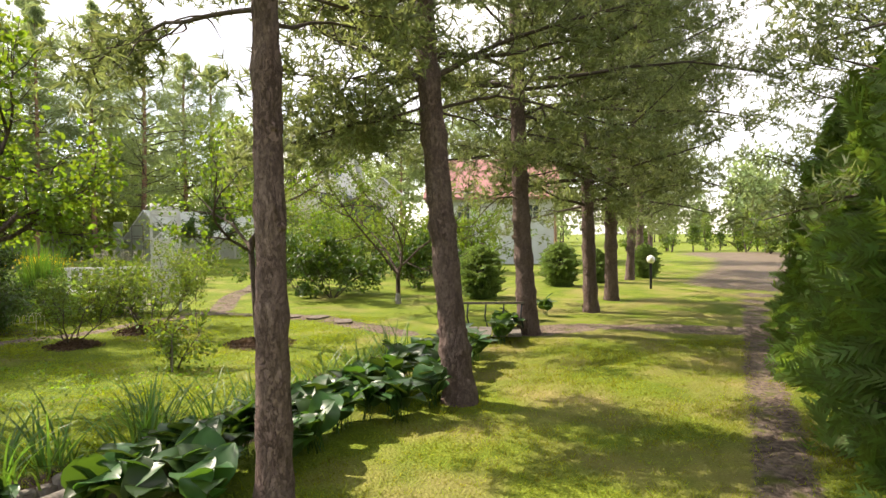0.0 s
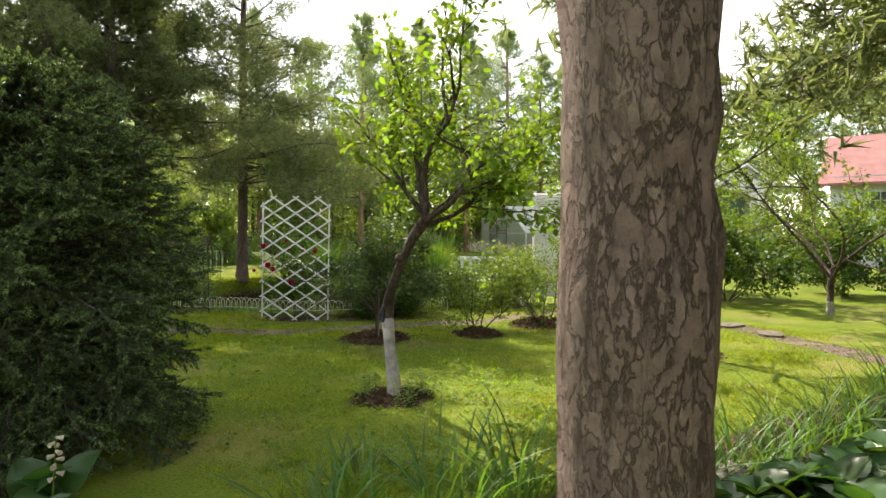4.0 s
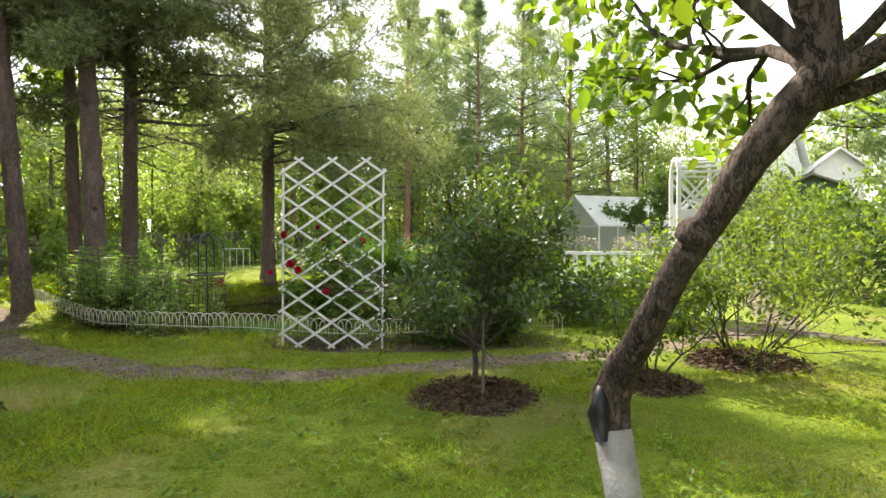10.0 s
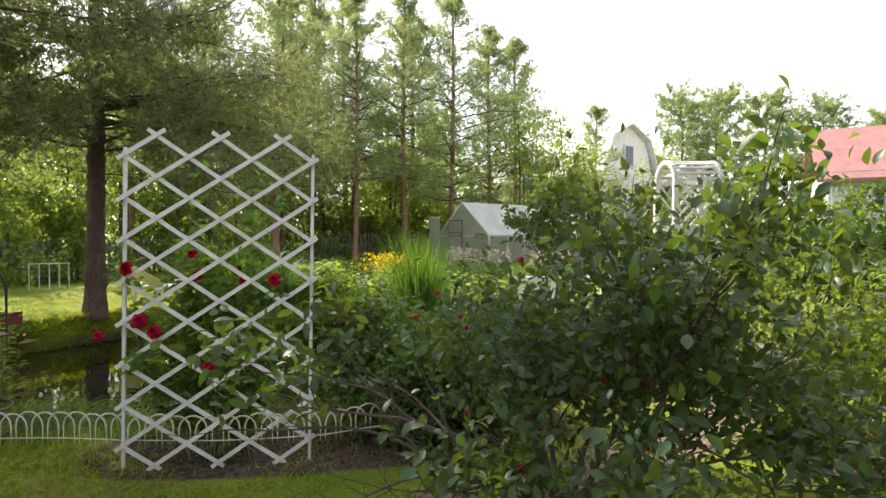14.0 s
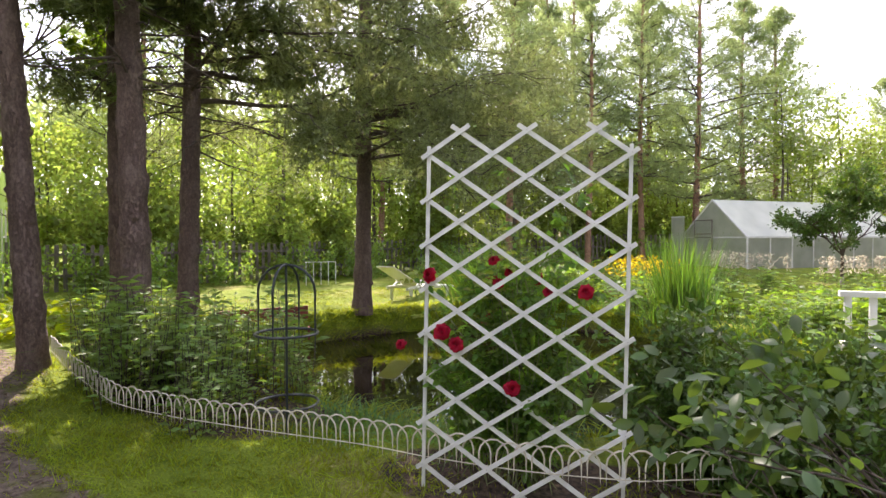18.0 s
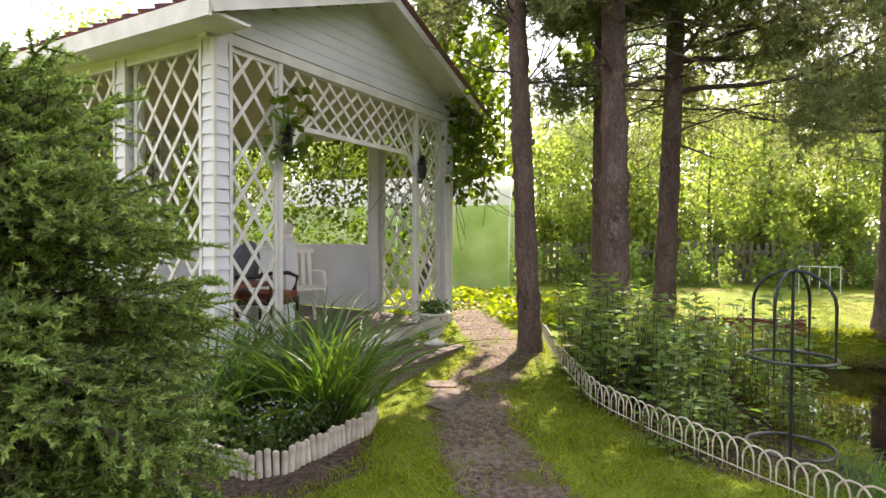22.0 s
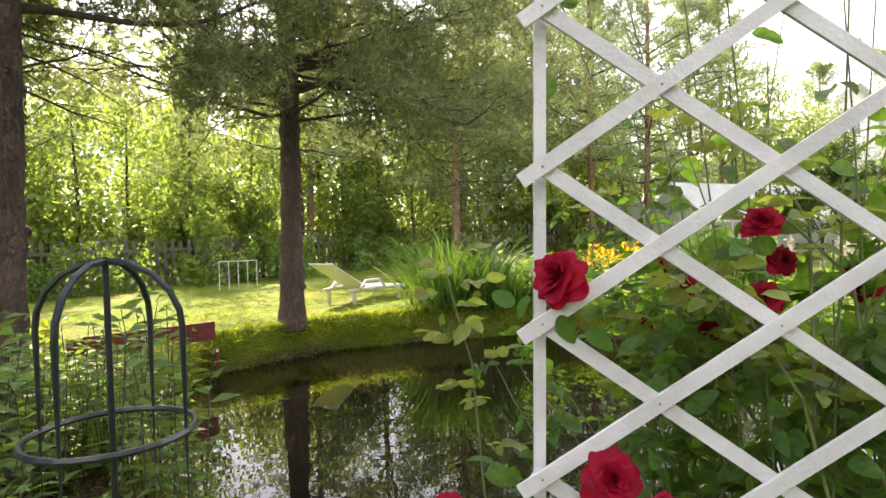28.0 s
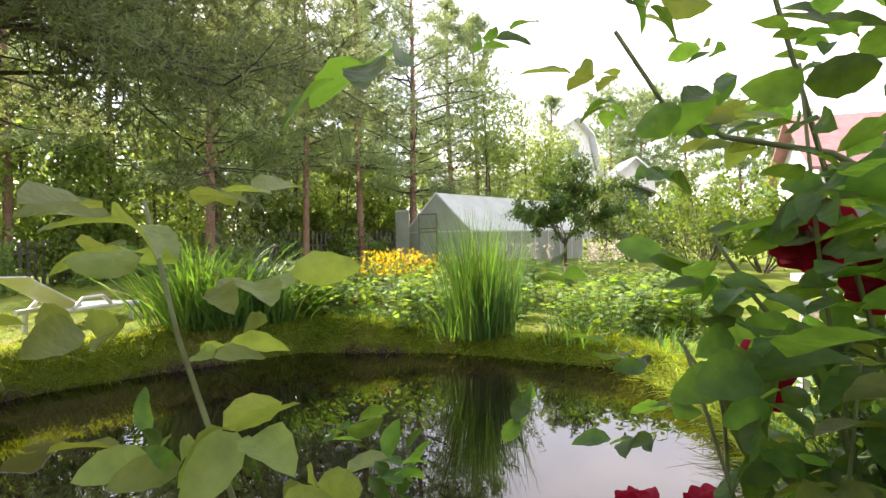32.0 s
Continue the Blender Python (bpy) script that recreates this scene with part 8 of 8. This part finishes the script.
# drive side: lamp, clipped shrubs, rail
lp = thing("garden_lamp", (4.6, 17.57, ground_at(4.6, 17.57)), "short black garden lamp with a white globe", "garden lamp")
part("pole", tube([(0, 0, -0.05), (0, 0, 0.74)], 0.035, 10), BLACK, lp)
part("globe", mesh_of("globe", *lathe([(0.001, -0.11)] + [(0.115 * math.cos(a), 0.115 * math.sin(a)) for a in np.linspace(-1.2, 1.4, 9)] + [(0.001, 0.115)], 18), smooth=True), GLOBE, lp, at=(0, 0, 0.84))
BALLS = conifer_meshes(45, 1.35, 0.72, 1000, 0.12, 0.026, 6, 0.0, 1, 0.1, True)
for x, y, s2 in ((-0.15, 14.9, 1.0), (2.1, 18.2, 1.0), (5.4, 21.5, 0.9), (3.4, 19.5, 0.8)):
    conifer("clipped_yew", (x, y), 0, "dense rounded dark green clipped shrub", "clipped shrub", SPRUCE, "rounded shrubs behind the pines", BALLS, 0, s2)
rail = thing("bridge_rail", (0.1, 9.75, ground_at(0.1, 9.75)), "dark iron footbridge rail with curved balusters over the ditch", "railing")
for x in (-0.56, -0.28, 0.0, 0.28, 0.56):
    part("baluster", mesh_of("baluster", *tube([(x, 0.1 * x, -0.06), (x + 0.03, 0.1 * x, 0.14), (x - 0.02, 0.1 * x, 0.34), (x, 0.1 * x, 0.54)], 0.013, 7), smooth=True), DARK_IRON, rail)
part("top_bar", bar((-0.6, -0.06, 0.55), (0.6, 0.06, 0.55), 0.035, 0.03, (0, 1, 0)), GREY_WOOD, rail)
for k in range(5):
    part("board", box((0.20, 0.7, 0.03), (-0.45 + k * 0.22, -0.35, 0.16)), GREY_WOOD, rail)

# white arbour, bench and stakes
arbour = thing("garden_arbour", pose(-6.67, 12.10, ground_at(-6.67, 12.10), 0, 0, -57), "white arched garden arbour with lattice sides", "arbour")
for x in (-0.22, 0.22):
    for y in (-0.26, 0.26):
        part("post", box((0.05, 0.05, 2.0), (x, y, 0.985)), WHITE_PAINT, arbour)
    part("side_panel", box((0.02, 0.47, 1.35), (x, 0, 0.85)), WHITE_PAINT, arbour)
    for sgn in (1, -1):
        for k in range(-3, 18):
            z0 = k * 0.12
            a, b = (x, -0.26 * sgn, z0), (x, 0.26 * sgn, z0 + 0.6)
            if z0 > 1.2 and z0 + 0.6 < 2.05:
                part("lath", bar(a, b, 0.025, 0.01, (1, 0, 0)), WHITE_PAINT, arbour)
for y in (-0.26, 0.26):
    part("arch", joined([bar((0.22 * math.cos(a), y, 1.98 + 0.25 * math.sin(a)), (0.22 * math.cos(b), y, 1.98 + 0.25 * math.sin(b)), 0.05, 0.04, (0, 1, 0)) for a, b in zip(np.linspace(0, math.pi, 13), np.linspace(0, math.pi, 13)[1:])]), WHITE_PAINT, arbour)
for a in np.linspace(0.1, math.pi - 0.1, 11):
    part("lath", bar((0.22 * math.cos(a), -0.28, 1.99 + 0.25 * math.sin(a)), (0.22 * math.cos(a + 0.1), 0.28, 1.99 + 0.25 * math.sin(a + 0.1)), 0.03, 0.012, (math.cos(a), 0, math.sin(a))), WHITE_PAINT, arbour)
wb = thing("white_garden_bench", pose(-7.85, 11.9, ground_at(-7.85, 11.9), 0, 0, 24), "white painted garden bench with a railed back by the pond", "bench")
part("top_rail", box((1.5, 0.10, 0.05), (0, 0, 0.88)), WHITE_PAINT, wb)
for k in range(8):
    part("back_slat", box((0.06, 0.03, 0.50), (-0.68 + k * 0.194, 0, 0.62)), WHITE_PAINT, wb)
part("seat", box((1.5, 0.45, 0.04), (0, -0.24, 0.42)), WHITE_PAINT, wb)
for x in (-0.7, 0.7):
    for y in (-0.42, 0.0):
        part("leg", box((0.06, 0.06, 0.43), (x, y, 0.20)), WHITE_PAINT, wb)
for x, y, h in ((-6.45, 7.03, 0.75), (-3.44, 6.95, 0.45)):
    st = thing("garden_stake", (x, y, ground_at(x, y)), "thin pale wooden stake pushed into the ground", "stake", "plant stakes")
    part("stake_pole", tube([(0, 0, -0.1), (0.01, 0.0, h)], 0.011, 7), GREY_WOOD, st)
for k, (x, y) in enumerate([(-4.3, 11.45), (-3.7, 11.3), (-3.1, 11.2), (-2.5, 10.8), (-8.0, 12.6), (-7.5, 12.9)]):
    slab = thing("stepping_stone", pose(x, y, ground_at(x, y) + 0.012, 0, 0, 35 * k), "flat pale stepping stone in the grass", "stepping stone", "stepping stones")
    part("stone", box((0.45, 0.30, 0.05), (0, 0, -0.01), None, 0.06), PATH_STONE, slab)
fruit_tree((-11.3, 22.5), 720, 3.5, "small round-headed tree before the greenhouse", 0.085, 90, HEDGE_LEAF, 0.9, 0.045, 0.2, kids=(4, 6))

r12 = np.random.default_rng(730)
berry = mesh_of("berry", *lathe([(0.001, -0.009), (0.007, -0.006), (0.009, 0.0), (0.007, 0.006), (0.001, 0.009)], 8), smooth=True)
bush_ob = next(o for o in scene.objects if o.get("label", "").startswith("bushy currant"))
for k in range(16):
    a, h = r12.uniform(3.4, 5.6), r12.uniform(0.55, 1.35)
    part("berry", berry, RED_PETAL, bush_ob, "small red berry", at=(math.cos(a) * r12.uniform(0.35, 0.6), math.sin(a) * r12.uniform(0.35, 0.6), h))

# litter, weeds and oddments on the ground
r13 = np.random.default_rng(740)
lx, ly = [], []
for pts, half in TRAILS[:3]:
    for a, b in zip(pts, pts[1:]):
        k = int(130 * math.dist(a, b))
        f = r13.uniform(size=k)
        lx.append(a[0] + (b[0] - a[0]) * f + r13.normal(size=k) * 0.28)
        ly.append(a[1] + (b[1] - a[1]) * f + r13.normal(size=k) * 0.28)
lx, ly = np.concatenate(lx), np.concatenate(ly)
p = np.stack([lx, ly, ground_height(lx, ly) + 0.008], -1)
tagged(part("fallen_leaves", leaf_quads(p, r13.normal(size=p.shape) * [1, 1, 0.15], r13.uniform(0.012, 0.035, len(p)), 0.5, 0.1, r=r13), DRY_LEAF), "dry leaves and pine litter strewn along the trodden path", "leaf litter", kind="stuff")
wx, wy = r13.uniform(-9.0, -2.6, 420), r13.uniform(3.7, 7.2, 420)
ok = ~on_beds(wx, wy) & ~in_trail(wx, wy, 0.05)
wx, wy = np.repeat(wx[ok], 9), np.repeat(wy[ok], 9)
wx, wy = wx + r13.normal(size=len(wx)) * 0.05, wy + r13.normal(size=len(wy)) * 0.05
p = np.stack([wx, wy, ground_height(wx, wy) + r13.uniform(0.01, 0.05, len(wx))], -1)
tagged(part("lawn_weeds", leaf_quads(p, r13.normal(size=p.shape) * [1, 1, 0.3] + [0, 0, 0.2], r13.uniform(0.025, 0.055, len(p)), 0.55, r=r13), FERN), "clover and broad-leaved weeds growing in the lawn", "weeds", kind="stuff")
for k, (x, y, s) in enumerate([(-12.23, 5.05, 1.0), (-12.0, 5.0, 0.6), (-12.6, 4.95, 0.7)]):
    slab = thing("flat_stone", pose(x, y, ground_at(x, y) + 0.004, 3, 2, 50 * k), "flat grey-brown stone sunk in the trodden path", "stone", "stones in the path")
    part("stone", box((0.42 * s, 0.26 * s, 0.045), (0, 0, -0.012), None, 0.07), PATH_STONE, slab)
rack = thing("white_rack", pose(-20.9, 12.9, ground_at(-20.9, 12.9), 0, 0, 70), "small white tubular rack standing by the picket fence", "rack")
for x in (-0.4, -0.2, 0.0, 0.2, 0.4):
    part("upright", tube([(x, 0, -0.02), (x, 0, 0.62)], 0.010, 6), OLD_WHITE, rack)
part("top_rail", tube([(-0.42, 0, 0.62), (0.42, 0, 0.62)], 0.011, 6), OLD_WHITE, rack)
for k, (x, y) in enumerate([(-4.25, 5.15), (-4.7, 5.12), (-4.35, 5.45)]):
    shrub((x, y), 0, "young sucker shoot at the cherry's foot", YOUNG_LEAF, "suckers at the cherry's foot", "sucker shoot", HERBS[1], 90 * k, 0.34, "sucker_shoot")
